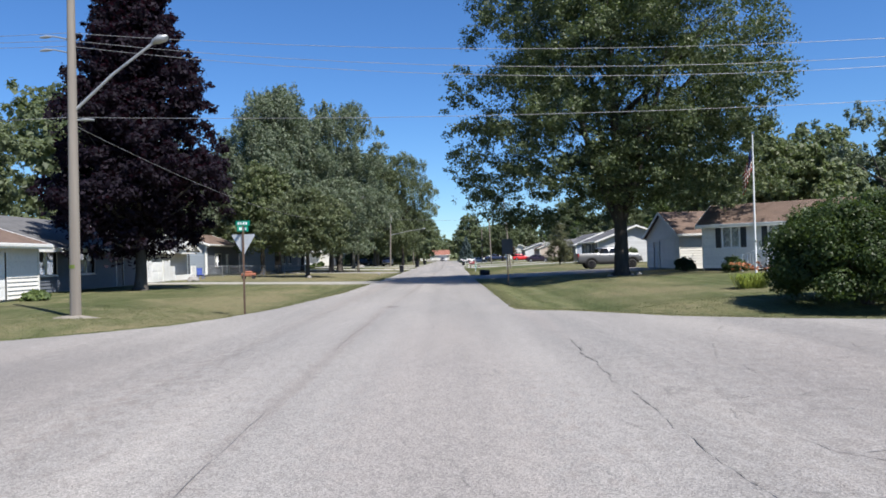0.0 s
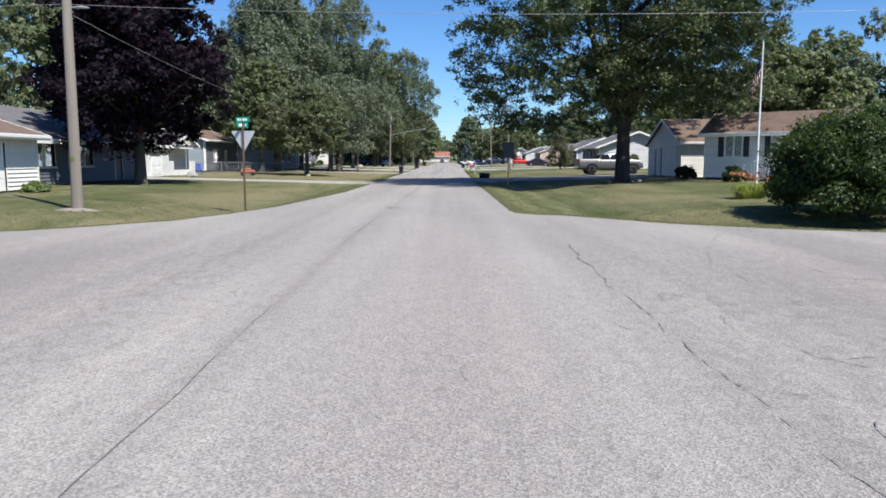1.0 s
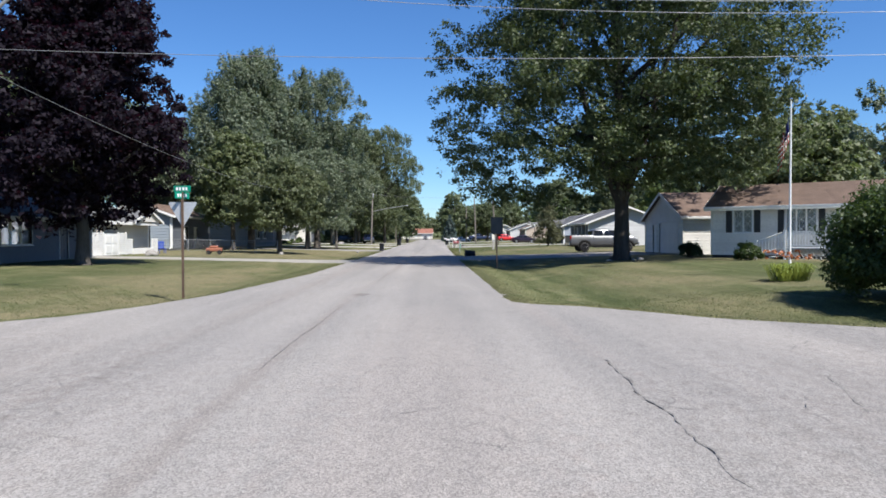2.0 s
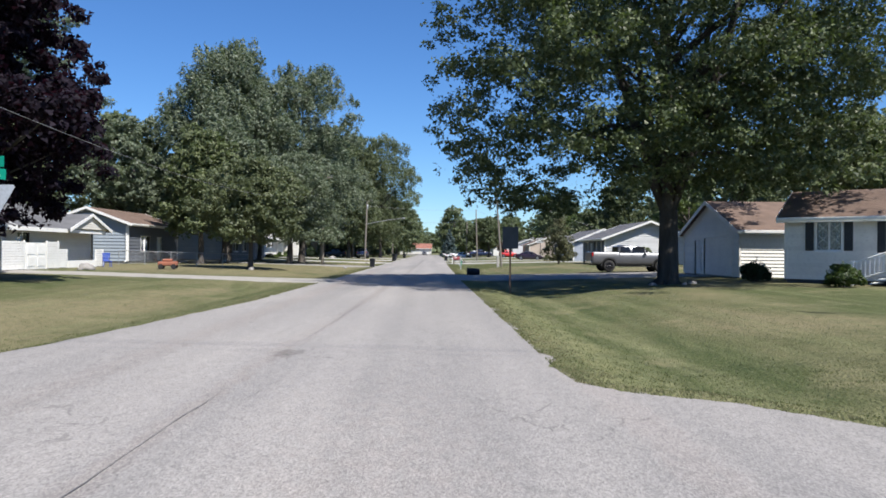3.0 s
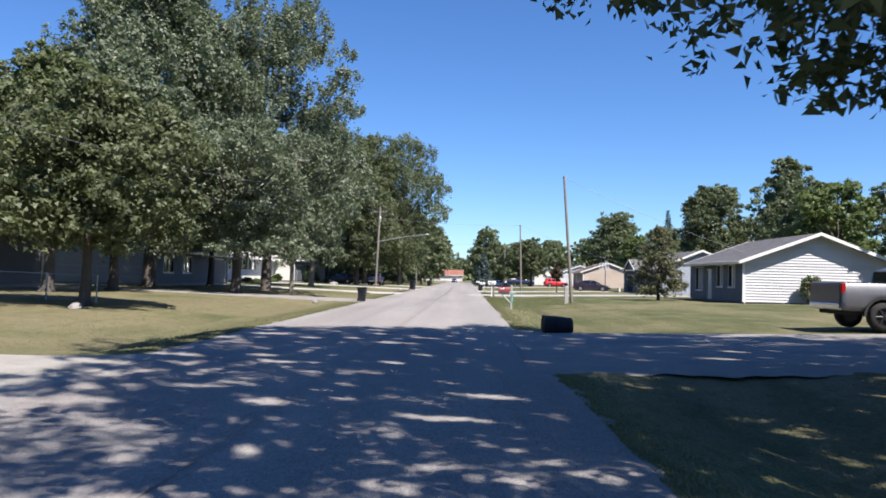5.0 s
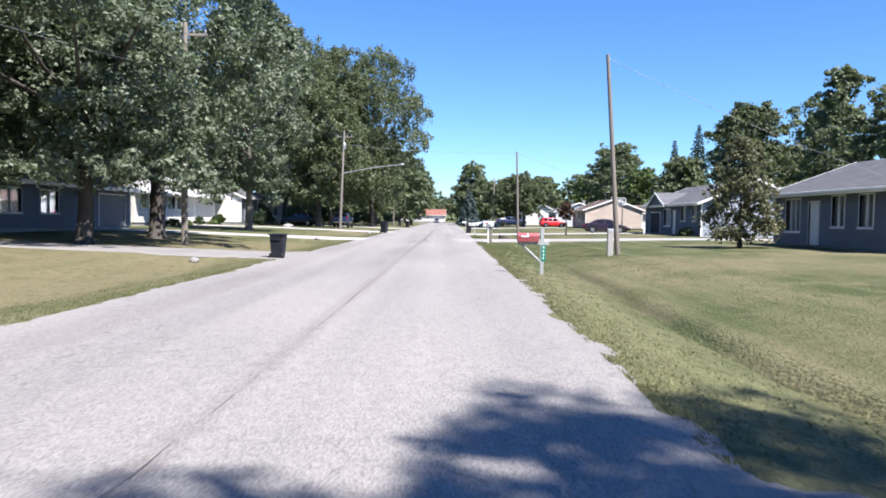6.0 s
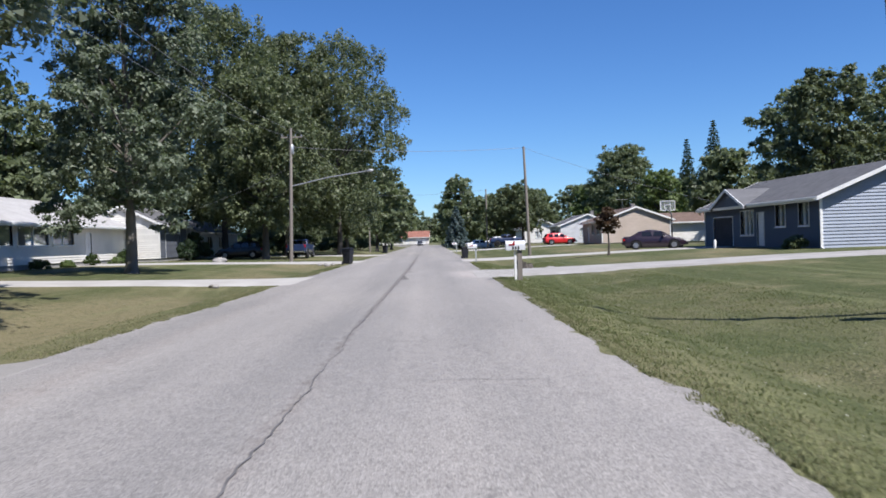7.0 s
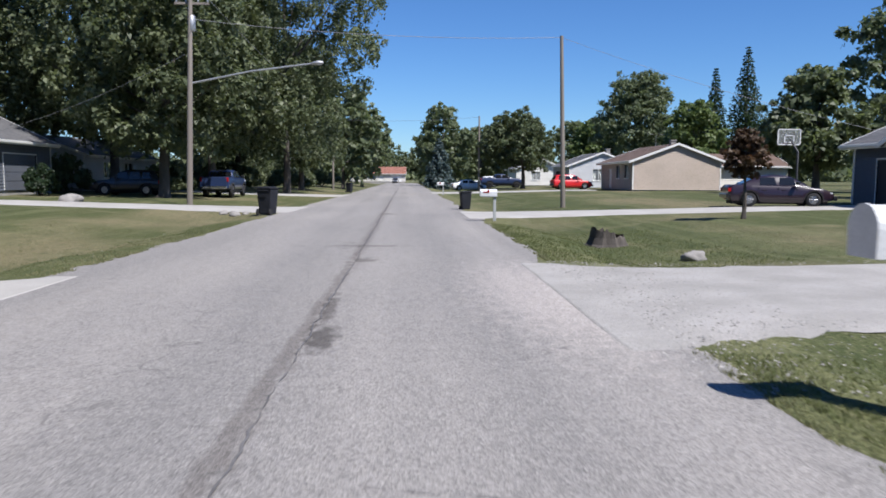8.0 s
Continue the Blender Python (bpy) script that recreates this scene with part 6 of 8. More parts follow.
conifer("spruce_tree", "tall dark spruce behind the houses", 57.0, 230.0, 23.0, 5.0, 12000, NEEDLE, 4)
conifer("blue_spruce_tree", "blue-grey spruce by the roadside", 6.6, 229.0, 8.6, 2.7, 8000, BLUE_NEEDLE, 5)
back = [(44, 86, 15.5, 6.6, WOODS), (35, 80, 13.5, 5.5, WOODS), (53, 80, 17.5, 6.8, WOODS), (33, 94, 12, 5.0, WOODS), (62, 95, 18, 7.5, WOODS), (36, 70, 9.5, 4.4, WOODS), (28.0, 60, 10.2, 4.2, YARD), (34.8, 66, 9.0, 3.6, WOODS),
        (40, 130, 13.5, 5.5, WOODS), (46, 150, 19.5, 4.6, WOODS), (56, 142, 14.5, 6.5, WOODS), (36, 150, 15.0, 5.6, OLIVE), (48, 120, 13, 6.0, OLIVE), (36, 116, 11, 5.0, FRESH), (44, 172, 18, 6.5, WOODS), (52, 165, 19, 7.0, WOODS), (60, 182, 18, 7, WOODS), (38, 204, 11, 5.0, FRESH), (34, 168, 10, 4.5, WOODS)]
back_left = [(-43, 82, 21.5, 8.0, WOODS), (-36, 72, 16, 6.0, WOODS), (-53, 74, 21, 8.0, FRESH), (-42, 94, 28, 9.0, SILVER), (-46, 100, 19, 8.0, WOODS), (-40, 112, 19, 7.0, WOODS), (-42, 128, 17, 7.0, WOODS), (-41, 145, 18, 7.0, WOODS), (-40, 160, 18, 7, WOODS), (-38, 60, 15, 6, WOODS), (-40, 48, 15, 6, WOODS), (-42, 34, 15, 6.5, FRESH), (-40, 190, 19, 8, WOODS), (-24, 205, 18, 8, WOODS), (-26, 235, 17, 8, WOODS), (-46, 175, 16, 7.5, WOODS), (-34, 200, 14, 6.5, WOODS), (-50, 150, 16, 8, WOODS), (-33, 148, 9, 3.2, WOODS)]
for i, (x, y, h, w, leaf) in enumerate(back + back_left):
    fine = h > 25 or (x > 0 and 88 < y < 160) or y < 68
    tree("backyard_tree", "tall backyard tree behind the houses", x, y, h, w, w, 1.6, 20000 if fine else 11000 if x > 0 else 8000, 0.29 if fine else 0.4 if x > 0 else 0.5, leaf, BARK, 0.32, 100 + i, 44, 1.2, 0.42, 0.2, group="backyard trees", tuft=(0.22, 0.42, 12, 0.16))
tree("open_tree", "feathery grey-green tree with an open crown behind the corner house", 42.5, 69.0, 15.0, 6.6, 6.0, 3.0, 13000, 0.22, SILVER, BARK, 0.3, 141, 34, 1.3, 0.6, 0.35, forks=8, leads=4, tuft=(0.16, 0.30, 14, 0.04), spiky=0.6)

# the woods that close the view far off: uncountable
r = np.random.default_rng(9)
cs, rs, ns = [], [], []
for i in range(520):
    a = r.uniform(0, 2 * math.pi) if i < 260 else r.uniform(0.3, math.pi - 0.3)
    d = r.uniform(420, 520)
    x, y = math.cos(a) * d, 130 + math.sin(a) * d
    h = r.uniform(9, 17)
    for k in range(3):
        cs.append((x + r.uniform(-7, 7), y + r.uniform(-7, 7), h * (0.25 + 0.27 * k)))
        rs.append((r.uniform(6, 9), r.uniform(6, 9), h * 0.27))
        ns.append(60)
V, F = leaf_cloud(r, cs, rs, ns, 3.4)
V[:, 2] = np.maximum(V[:, 2], 0.2)
tagged(mesh_part("far_woods", V, F, WOODS), "belt of distant green woods round the neighbourhood", "woods", kind="stuff")

bush("hedge_bush", "huge rounded dense green bush at the corner", 13.15, 23.0, 2.75, 2.4, 3.75, 92000, 0.082, HEDGE, 2, 170, boxy=0.45)
bush("foundation_bush", "dark clipped shrub against the house", 16.6, 51.2, 0.8, 0.7, 1.15, 4500, 0.11, NEEDLE, 3, 24)
bush("foundation_bush", "round shrub beside the porch steps", 17.6, 45.2, 0.85, 0.8, 1.1, 4500, 0.11, HEDGE, 4, 24)
bush("foundation_bush", "low shrub by the downspout", 21.6, 128.4, 0.8, 0.6, 0.9, 2500, 0.12, OLIVE, 5, 18)
bush("foundation_bush", "tall shrub against a grey gable wall", 24.0, 95.4, 0.9, 0.7, 2.2, 4000, 0.13, WOODS, 6, 22)
bush("yard_bush", "green juniper by the white garage", -21.6, 156.2, 1.1, 1.1, 2.2, 5000, 0.14, NEEDLE, 7, 26)
bush("yard_bush", "light green shrub under the trees", -25.0, 150.5, 0.8, 0.8, 1.4, 3000, 0.14, HEDGE, 8, 20)
for i, (x, y, w, h) in enumerate(((-17.0, 186.0, 3.4, 3.2), (-22.5, 195.0, 4.0, 3.6), (-13.5, 206.0, 3.4, 3.0), (-19.0, 171.5, 2.4, 2.6), (-28.0, 168.5, 2.6, 2.8), (-12.5, 232.0, 4.0, 3.4), (-31.5, 171.0, 3.0, 4.0), (-24.0, 199.0, 4.0, 4.2), (-30.5, 158.0, 2.0, 3.4), (-21.0, 213.0, 4.5, 6.5), (-27.0, 246.0, 6.0, 6.5), (-15.5, 218.0, 3.5, 5.0), (-36.0, 126.0, 3.0, 4.0), (-24.5, 164.5, 2.6, 3.2))):
    bush("shrub_clump", "dark rough shrubs under the street trees", x, y, w, w * 0.8, h, 5000, 0.26, SHADE, 40 + i, 40)
for i, (x, y, w, h) in enumerate(((-25.2, 136.6, 0.7, 0.8), (-25.1, 140.2, 0.55, 0.6), (-25.2, 144.4, 0.6, 1.1), (-25.0, 148.4, 0.6, 0.7))):
    bush("foundation_bush", "small flowering shrub along the white house", x, y, w, w, h, 1800, 0.12, FRESH if i % 2 else HEDGE, 60 + i, 16)
bush("hosta_bush", "pale green hostas by the garage wing", -18.4, 34.0, 0.7, 0.9, 0.45, 2000, 0.2, FRESH, 9, 16)
bush("shadow_bush", "small dark shrub by the road end", 7.0, 300.0, 2.0, 3.0, 3.0, 2500, 0.4, WOODS, 10, 26)
lily = thing("daylily_clump", "clump of orange daylilies at the flagpole", "flowers", 12.15, 29.3, gz(12.15, 29.3))
r = np.random.default_rng(3)
V, F = [], []
for i in range(420):
    a, d, l = r.uniform(0, 6.28), r.uniform(0.0, 0.6), r.uniform(0.4, 0.75)
    x, y = math.cos(a) * d, math.sin(a) * d
    ox, oy = math.cos(a + r.uniform(-0.6, 0.6)) * l * 0.6, math.sin(a + r.uniform(-0.6, 0.6)) * l * 0.6
    px, py = -math.sin(a) * 0.018, math.cos(a) * 0.018
    k = len(V)
    V += [(x - px, y - py, 0), (x + px, y + py, 0), (x + ox * 0.6 + px, y + oy * 0.6 + py, l * 0.8), (x + ox * 0.6 - px, y + oy * 0.6 - py, l * 0.8), (x + ox, y + oy, l * 0.6)]
    F += [(k, k + 1, k + 2), (k, k + 2, k + 3), (k + 3, k + 2, k + 4)]
mesh_part("leaves", V, F, DAYLILY, lily, "arching strap leaves")
V, F = leaf_cloud(r, [(r.uniform(-0.6, 0.6), r.uniform(-0.5, 0.6), r.uniform(0.72, 0.98)) for _ in range(26)], [(0.05, 0.05, 0.04)] * 26, [6] * 26, 0.09)
mesh_part("blossoms", V, F, PETAL, lily, "orange blossoms")

# ---- grass blades on the verges: uncountable ----


def blades(name, n, x_of, y0, y1, tall, seed, label, material=BLADE, reach=99.0, fade=0.01):
    r = np.random.default_rng(seed)
    y = y0 + (y1 - y0) * r.random(n)
    x = x_of(y, r.random(n))
    s = off_road(x, y)
    dw = drive_weight(x, y)
    ok = (s > 0.02) & (dw < 0.55) & (s < reach) & (r.random(n) < np.clip((y - y0) / fade, 0, 1) ** 1.5)
    x, y, s = x[ok], y[ok], s[ok]
    z = ground_z(x, y)
    n = len(x)
    edge = np.exp(-s / 0.5)
    h = tall * (0.5 + 0.8 * r.random(n)) * (1 + 1.3 * edge * r.random(n) ** 3)
    a = r.random(n) * 6.283
    w = 0.006 + 0.006 * r.random(n)
    dx, dy = np.cos(a) * w, np.sin(a) * w
    bx, by = r.normal(size=n) * h * 0.45, r.normal(size=n) * h * 0.45
    V = np.stack([np.stack([x - dx, y - dy, z - 0.01], 1), np.stack([x + dx, y + dy, z - 0.01], 1), np.stack([x + bx, y + by, z + h], 1)], 1).reshape(-1, 3)
    return tagged(mesh_part(name, V, np.arange(3 * n).reshape(n, 3), material), label, "grass", kind="stuff")


blades("verge_grass", 110000, lambda y, u: edge_right(y) + 0.02 + 8.0 * u ** 2.4, 18.0, 135.0, 0.024, 1, "short mown grass on the verge, ragged at the asphalt")
blades("verge_grass", 85000, lambda y, u: edge_left(y) - 0.02 - 7.0 * u ** 2.4, 18.0, 135.0, 0.024, 2, "short mown grass on the verge, ragged at the asphalt")
blades("corner_grass", 30000, lambda y, u: 2.4 + 12 * u, 17.0, 27.0, 0.024, 3, "mown grass at the corner of the lawn")
blades("corner_grass", 30000, lambda y, u: -5.2 - 9 * u, 17.0, 31.0, 0.025, 4, "mown grass round the sign and pole")

blades("dry_edge_grass", 34000, lambda y, u: edge_right(y) + 0.02 + 0.7 * u ** 1.6, 24.0, 125.0, 0.021, 5, "bleached straw-coloured grass along the asphalt", STRAW)
blades("dry_edge_grass", 26000, lambda y, u: edge_left(y) - 0.02 - 0.7 * u ** 1.6, 30.0, 125.0, 0.021, 6, "bleached straw-coloured grass along the asphalt", STRAW)
blades("dry_edge_grass", 80000, lambda y, u: 2.4 + 12 * u, 17.0, 25.5, 0.021, 7, "bleached straw-coloured grass round the lawn corner", STRAW, 0.75)
blades("long_grass", 70000, lambda y, u: edge_right(y) + 0.25 + 6.0 * u ** 1.5, 84.0, 117.0, 0.034, 8, "longer lush green grass on the lawn before the gravel drive", LUSH, fade=20.0)
blades("long_grass", 14000, lambda y, u: edge_right(y) + 0.15 + 5.0 * u ** 1.4, 121.5, 134.0, 0.042, 9, "longer lush green grass round the stump", LUSH)
r = np.random.default_rng(31)
x, y = np.concatenate([r.uniform(3.4, 9.5, 420), r.uniform(-9.5, -5.4, 150)]), np.concatenate([r.uniform(84, 115, 420), r.uniform(98, 132, 150)])
z = ground_z(x, y) + r.uniform(0.04, 0.09, len(x))
ok = drive_weight(x, y) < 0.3
P = np.stack([x, y, z], 1)[ok]
V = (P[:, None, :] + OCTA[None] * r.uniform(0.006, 0.012, size=(len(P), 1, 1))).reshape(-1, 3)
F = np.concatenate([np.array([(0, 1, 4), (1, 2, 4), (2, 3, 4), (3, 0, 4)]) + 5 * k for k in range(len(P))])
tagged(mesh_part("clover_flowers", V, F, CLOVER), "small white clover heads dotted through the lawn", "flowers", kind="stuff")

# ---- vehicles ----


def wheel(car, x, y, r, w, rim=RIM):
    bm = B()
    prof = [(r * 0.62, -w / 2), (r * 0.92, -w / 2), (r, -w * 0.36), (r, w * 0.36), (r * 0.92, w / 2), (r * 0.62, w / 2)]
    k = 28
    rings = [[bm.verts.new((x + math.cos(2 * math.pi * j / k) * p, y + q, r + math.sin(2 * math.pi * j / k) * p)) for j in range(k)] for p, q in prof]
    for a, b in zip(rings, rings[1:]):
        for j in range(k):
            bm.faces.new((a[j], a[(j + 1) % k], b[(j + 1) % k], b[j])).smooth = True
    wh = part("wheel", bm, TYRE, car, "black tyre on an alloy rim")
    s = 1 if y > 0 else -1
    bm = B()
    yo = y + s * w * 0.42
    tube(bm, [(x, y - s * w * 0.4, r), (x, yo - s * 0.03, r)], [r * 0.62, r * 0.62], 24)
    for j in range(6):
        a = j * math.pi / 3
        d = Vector((math.cos(a), 0, math.sin(a)))
        tube(bm, [Vector((x, yo, r)) + d * 0.03, Vector((x, yo, r)) + d * r * 0.6], [0.035, 0.03], 6)
    tube(bm, [(x, yo - s * 0.02, r), (x, yo + s * 0.02, r)], [0.06, 0.05], 12)
    part("rim", bm, rim, wh)
    return wh


def loft(bm, stations, half):
    """stations: (x, list of (y, z)) for the right half; mirrored and skinned."""
    rings = []
    for x, prof in stations:
        full = [(-y, z) for y, z in prof] + [(y, z) for y, z in prof[::-1]]
        rings.append([bm.verts.new((x, y * half, z)) for y, z in full])
    k = len(rings[0])
    for a, b in zip(rings, rings[1:]):
        for j in range(k):
            bm.faces.new((a[j], b[j], b[(j + 1) % k], a[(j + 1) % k])).smooth = True
    bm.faces.new(rings[0])
    bm.faces.new(rings[-1][::-1])
    for ring in (rings[0], rings[-1]):
        for j in range(k):
            e = bm.edges.get((ring[j], ring[(j + 1) % k]))
            if e:
                e.smooth = False


def vehicle(kind, label, x, y, rz, material, group=""):
    """Nose towards local +x. Lower body, cabin, panes, wheels, lamps and trim as parts."""
    car = thing({"pickup": "pickup_truck", "sedan": "sedan_car", "suv": "suv_car"}[kind], label, "car", x, y, gz(x, y) + 0.02, rz, group)
    # lower body: x, bottom, shoulder, top of the deck, width there
    if kind == "pickup":
        L, half, r, wx = 5.9, 1.02, 0.42, (-1.72, 2.03)
        body = [(-2.95, 0.66, 1.12, 1.40, 0.94), (-2.9, 0.58, 1.14, 1.43, 0.98), (-1.05, 0.54, 1.14, 1.43, 1.0), (-0.95, 0.52, 1.13, 1.37, 1.0), (1.15, 0.52, 1.13, 1.37, 1.0), (1.6, 0.54, 1.14, 1.38, 0.99), (2.45, 0.56, 1.13, 1.34, 0.98), (2.85, 0.6, 1.08, 1.27, 0.95), (2.95, 0.66, 1.0, 1.16, 0.9)]
        cab = [(-1.03, 1.36, 1.38, 0.9), (-0.98, 1.36, 1.84, 0.8), (-0.62, 1.36, 1.94, 0.78), (0.3, 1.36, 1.94, 0.78), (0.56, 1.36, 1.87, 0.79), (1.42, 1.36, 1.385, 0.88)]
        panes = [(-0.9, -0.1, 1.42, 1.83), (-0.02, 0.95, 1.42, 1.83)]
    elif kind == "sedan":
        L, half, r, wx = 4.7, 0.91, 0.33, (-1.4, 1.4)
        body = [(-2.32, 0.45, 0.7, 0.86, 0.78), (-2.2, 0.28, 0.75, 0.98, 0.92), (-1.3, 0.2, 0.78, 0.99, 1.0), (0.0, 0.18, 0.76, 0.95, 1.0), (0.9, 0.18, 0.74, 0.93, 1.0), (1.8, 0.22, 0.68, 0.82, 0.96), (2.2, 0.28, 0.6, 0.68, 0.85), (2.35, 0.36, 0.5, 0.55, 0.7)]
        cab = [(-1.75, 0.97, 0.99, 0.72), (-1.0, 0.96, 1.38, 0.66), (-0.4, 0.95, 1.45, 0.65), (0.2, 0.95, 1.43, 0.65), (0.5, 0.94, 1.36, 0.67), (1.25, 0.92, 0.94, 0.74)]
        panes = [(-0.95, -0.2, 1.0, 1.34), (-0.1, 0.62, 1.0, 1.34)]
    else:
        L, half, r, wx = 4.6, 0.93, 0.36, (-1.35, 1.35)
        body = [(-2.25, 0.5, 0.8, 1.0, 0.85), (-2.18, 0.34, 0.85, 1.05, 0.95), (-1.2, 0.24, 0.85, 1.06, 1.0), (0.2, 0.22, 0.84, 1.04, 1.0), (0.9, 0.22, 0.82, 1.02, 1.0), (1.8, 0.28, 0.78, 0.95, 0.96), (2.15, 0.34, 0.7, 0.82, 0.86), (2.28, 0.42, 0.6, 0.66, 0.72)]
        cab = [(-2.15, 1.04, 1.06, 0.78), (-1.85, 1.04, 1.58, 0.70), (-1.0, 1.04, 1.68, 0.69), (0.0, 1.03, 1.66, 0.69), (0.35, 1.03, 1.56, 0.71), (1.15, 1.01, 1.03, 0.78)]
        panes = [(-1.7, -1.05, 1.1, 1.52), (-0.95, -0.25, 1.1, 1.55), (-0.15, 0.55, 1.1, 1.52)]
    # the hull is skinned in close stations, so that the wheel openings arch up through it
    knots = [k[0] for k in body]
    reach = r * (1.26 if kind == "pickup" else 1.17)
    xs = sorted(set(knots) | {round(knots[0] + (knots[-1] - knots[0]) * i / 40, 3) for i in range(41)} | {round(px - reach * math.cos(math.pi * j / 12), 3) for px in wx for j in range(13)})
    bm = B()
    st = []
    for bx in xs:
        zb, zs, zt, wd = (float(np.interp(bx, knots, [k[c] for k in body])) for c in (1, 2, 3, 4))
        for px in wx:
            d = reach * reach - (bx - px) ** 2
            if d > 0:
                zb = max(zb, r + math.sqrt(d))
        zs = max(zs, zb + 0.1)
        zt = max(zt, zs + 0.05)
        deep = zt - 0.42 if kind == "pickup" and -2.82 < bx < -1.05 else zt + 0.015
        st.append((bx, [(0.0, zb), (wd * 0.9, zb), (wd * 0.985, zb + 0.02), (wd * 1.004, zb + (zs - zb) * 0.45), (wd, zs - 0.03), (wd * 0.985, zs), (wd * 0.965, zt - 0.03), (wd * 0.93, zt), (wd * 0.87, zt), (wd * 0.85, deep), (0.0, deep)]))
    loft(bm, st, half)
    hull = part("body", bm, material, car)
    bm = B()
    box(bm, body[1][0] + 0.1, body[-2][0] - 0.1, -half * 0.66, half * 0.66, body[3][1] - 0.06, r + reach + 0.05, 0.02)
    part("underbody", bm, TYRE, car, "dark chassis between the wheels")
    for s in (-1, 1):
        for px in wx:
            bm = B()
            for j in range(16):
                a0, a1 = (math.pi * (j + q) / 16 for q in (0, 1))
                out_, in_ = reach + (0.075 if kind == "pickup" else 0.03), reach - 0.005
                y0_, y1_ = s * half * 0.9, s * (half * 1.0 + 0.012)
                lo_ = [bm.verts.new((px + math.cos(q) * w_, y_, r + math.sin(q) * w_)) for q in (a0, a1) for w_ in (in_, out_) for y_ in (y0_, y1_)]
                for f_ in ((0, 1, 5, 4), (1, 3, 7, 5), (3, 2, 6, 7)):
                    bm.faces.new([lo_[q] for q in f_])
            part("wheel_arch", bm, TYRE, car, "dark wheel arch lip")
    bm = B()
    st = []
    for cx_, z0, z1, wd in cab:
        base = 0.9
        st.append((cx_, [(0.0, z0 - 0.02), (base, z0 - 0.02), (base * 0.985, z0 + 0.03 * (z1 > z0 + 0.1)), (wd + (base - wd) * 0.1, z1 - 0.08 * (z1 > z0 + 0.2)), (wd * 0.9, z1), (0.0, z1 + 0.02)]))
    loft(bm, st, half)
    cabin = part("cabin", bm, material, car)

    def side(bm, a, b, z0, z1, s):
        tops = [c for c in cab if c[2] > c[1] + 0.3]
        wd = sum(c[3] for c in tops) / len(tops)
        zt = max(c[2] for c in tops)
        zb_ = tops[0][1]
        at = lambda z: (0.9 + (wd + (0.9 - wd) * 0.1 - 0.9) * min(max((z - zb_) / (zt - zb_ - 0.08), 0), 1)) * half + 0.012
        v = [bm.verts.new(p) for p in ((a, s * at(z0), z0), (b, s * at(z0), z0), (b - 0.07, s * at(z1), z1), (a + 0.07, s * at(z1), z1))]
        w_ = [bm.verts.new((q.co.x, q.co.y - s * 0.03, q.co.z)) for q in v]
        bm.faces.new(v)
        for j in range(4):
            bm.faces.new((v[j], v[(j + 1) % 4], w_[(j + 1) % 4], w_[j]))

    for s in (-1, 1):
        for a, b, z0, z1 in panes:
            bm = B()
            side(bm, a, b, z0, z1, s)
            part("side_window", bm, CAR_GLASS, cabin, "dark tinted side window")
        for a in [p[1] + 0.05 for p in panes[-2:]] + [panes[-2][0] - 0.05]:
            bm = B()
            box(bm, a - 0.012, a + 0.012, s * half * 0.985 - 0.012, s * half * 1.0 + 0.006, body[3][1] + 0.14, body[3][3] - 0.05)
            part("door_gap", bm, BLACK_PAINT, car)
        for a in [p[0] + 0.1 for p in panes[-2:]]:
            bm = B()
            box(bm, a, a + 0.2, s * half * 0.99 - 0.02, s * half * 1.0 + 0.03, body[3][2] - 0.02, body[3][2] + 0.03, 0.008)
            part("door_handle", bm, material, car)
        bm = B()
        mx = panes[-1][1] + 0.02
        box(bm, mx - 0.08, mx + 0.08, s * (half + 0.02), s * (half + 0.02) + s * 0.2, panes[-1][2] + 0.0, panes[-1][2] + 0.17, 0.03) if s > 0 else box(bm, mx - 0.08, mx + 0.08, -half - 0.22, -half - 0.02, panes[-1][2], panes[-1][2] + 0.17, 0.03)
        part("mirror", bm, BLACK_PAINT, car)
        bm = B()
        f = body[-2]
        box(bm, f[0] - 0.16, f[0] + 0.05, *sorted((s * half * 0.55, s * half * f[4] * 1.0)), f[2] - 0.02, f[3] - 0.02, 0.02)
        part("headlamp", bm, LAMP_CLEAR, car)
        bm = B()
        q = body[0]
        box(bm, q[0] - 0.02, q[0] + 0.1, *sorted((s * half * 0.72, s * half * 0.965)), q[2] - 0.02, q[3] + 0.0, 0.015)
        part("tail_lamp", bm, LAMP_RED, car)
        for px in wx:
            wheel(car, px, s * (half - 0.12), r, 0.28 if kind == "pickup" else 0.22, DARK_RIM if kind == "pickup" else RIM)
    # sloping front and rear glass
    tops = [c for c in cab if c[2] > c[1] + 0.3]
    for (c0, c1), nm in (((cab[-1], tops[-1]), "windscreen"), ((cab[0], tops[0]), "rear_window")):
        bm = B()
        sgn = 1 if nm == "windscreen" else -1
        v = []
        for t, wq in ((0.14, 0.83), (0.88, 0.86)):
            xx = c0[0] + (c1[0] - c0[0]) * t
            zz = c0[2] + (c1[2] - c0[2]) * t
            ww = (0.9 + (c1[3] - 0.9) * t) * half * wq
            v += [(xx + sgn * 0.02, -ww, zz + 0.02), (xx + sgn * 0.02, ww, zz + 0.02)]
        q = [bm.verts.new(p) for p in (v[0], v[1], v[3], v[2])]
        w_ = [bm.verts.new((k.co.x - sgn * 0.03, k.co.y, k.co.z - 0.03)) for k in q]
        bm.faces.new(q)
        for j in range(4):
            bm.faces.new((q[j], q[(j + 1) % 4], w_[(j + 1) % 4], w_[j]))
        part(nm, bm, CAR_GLASS, cabin, "tinted glass")
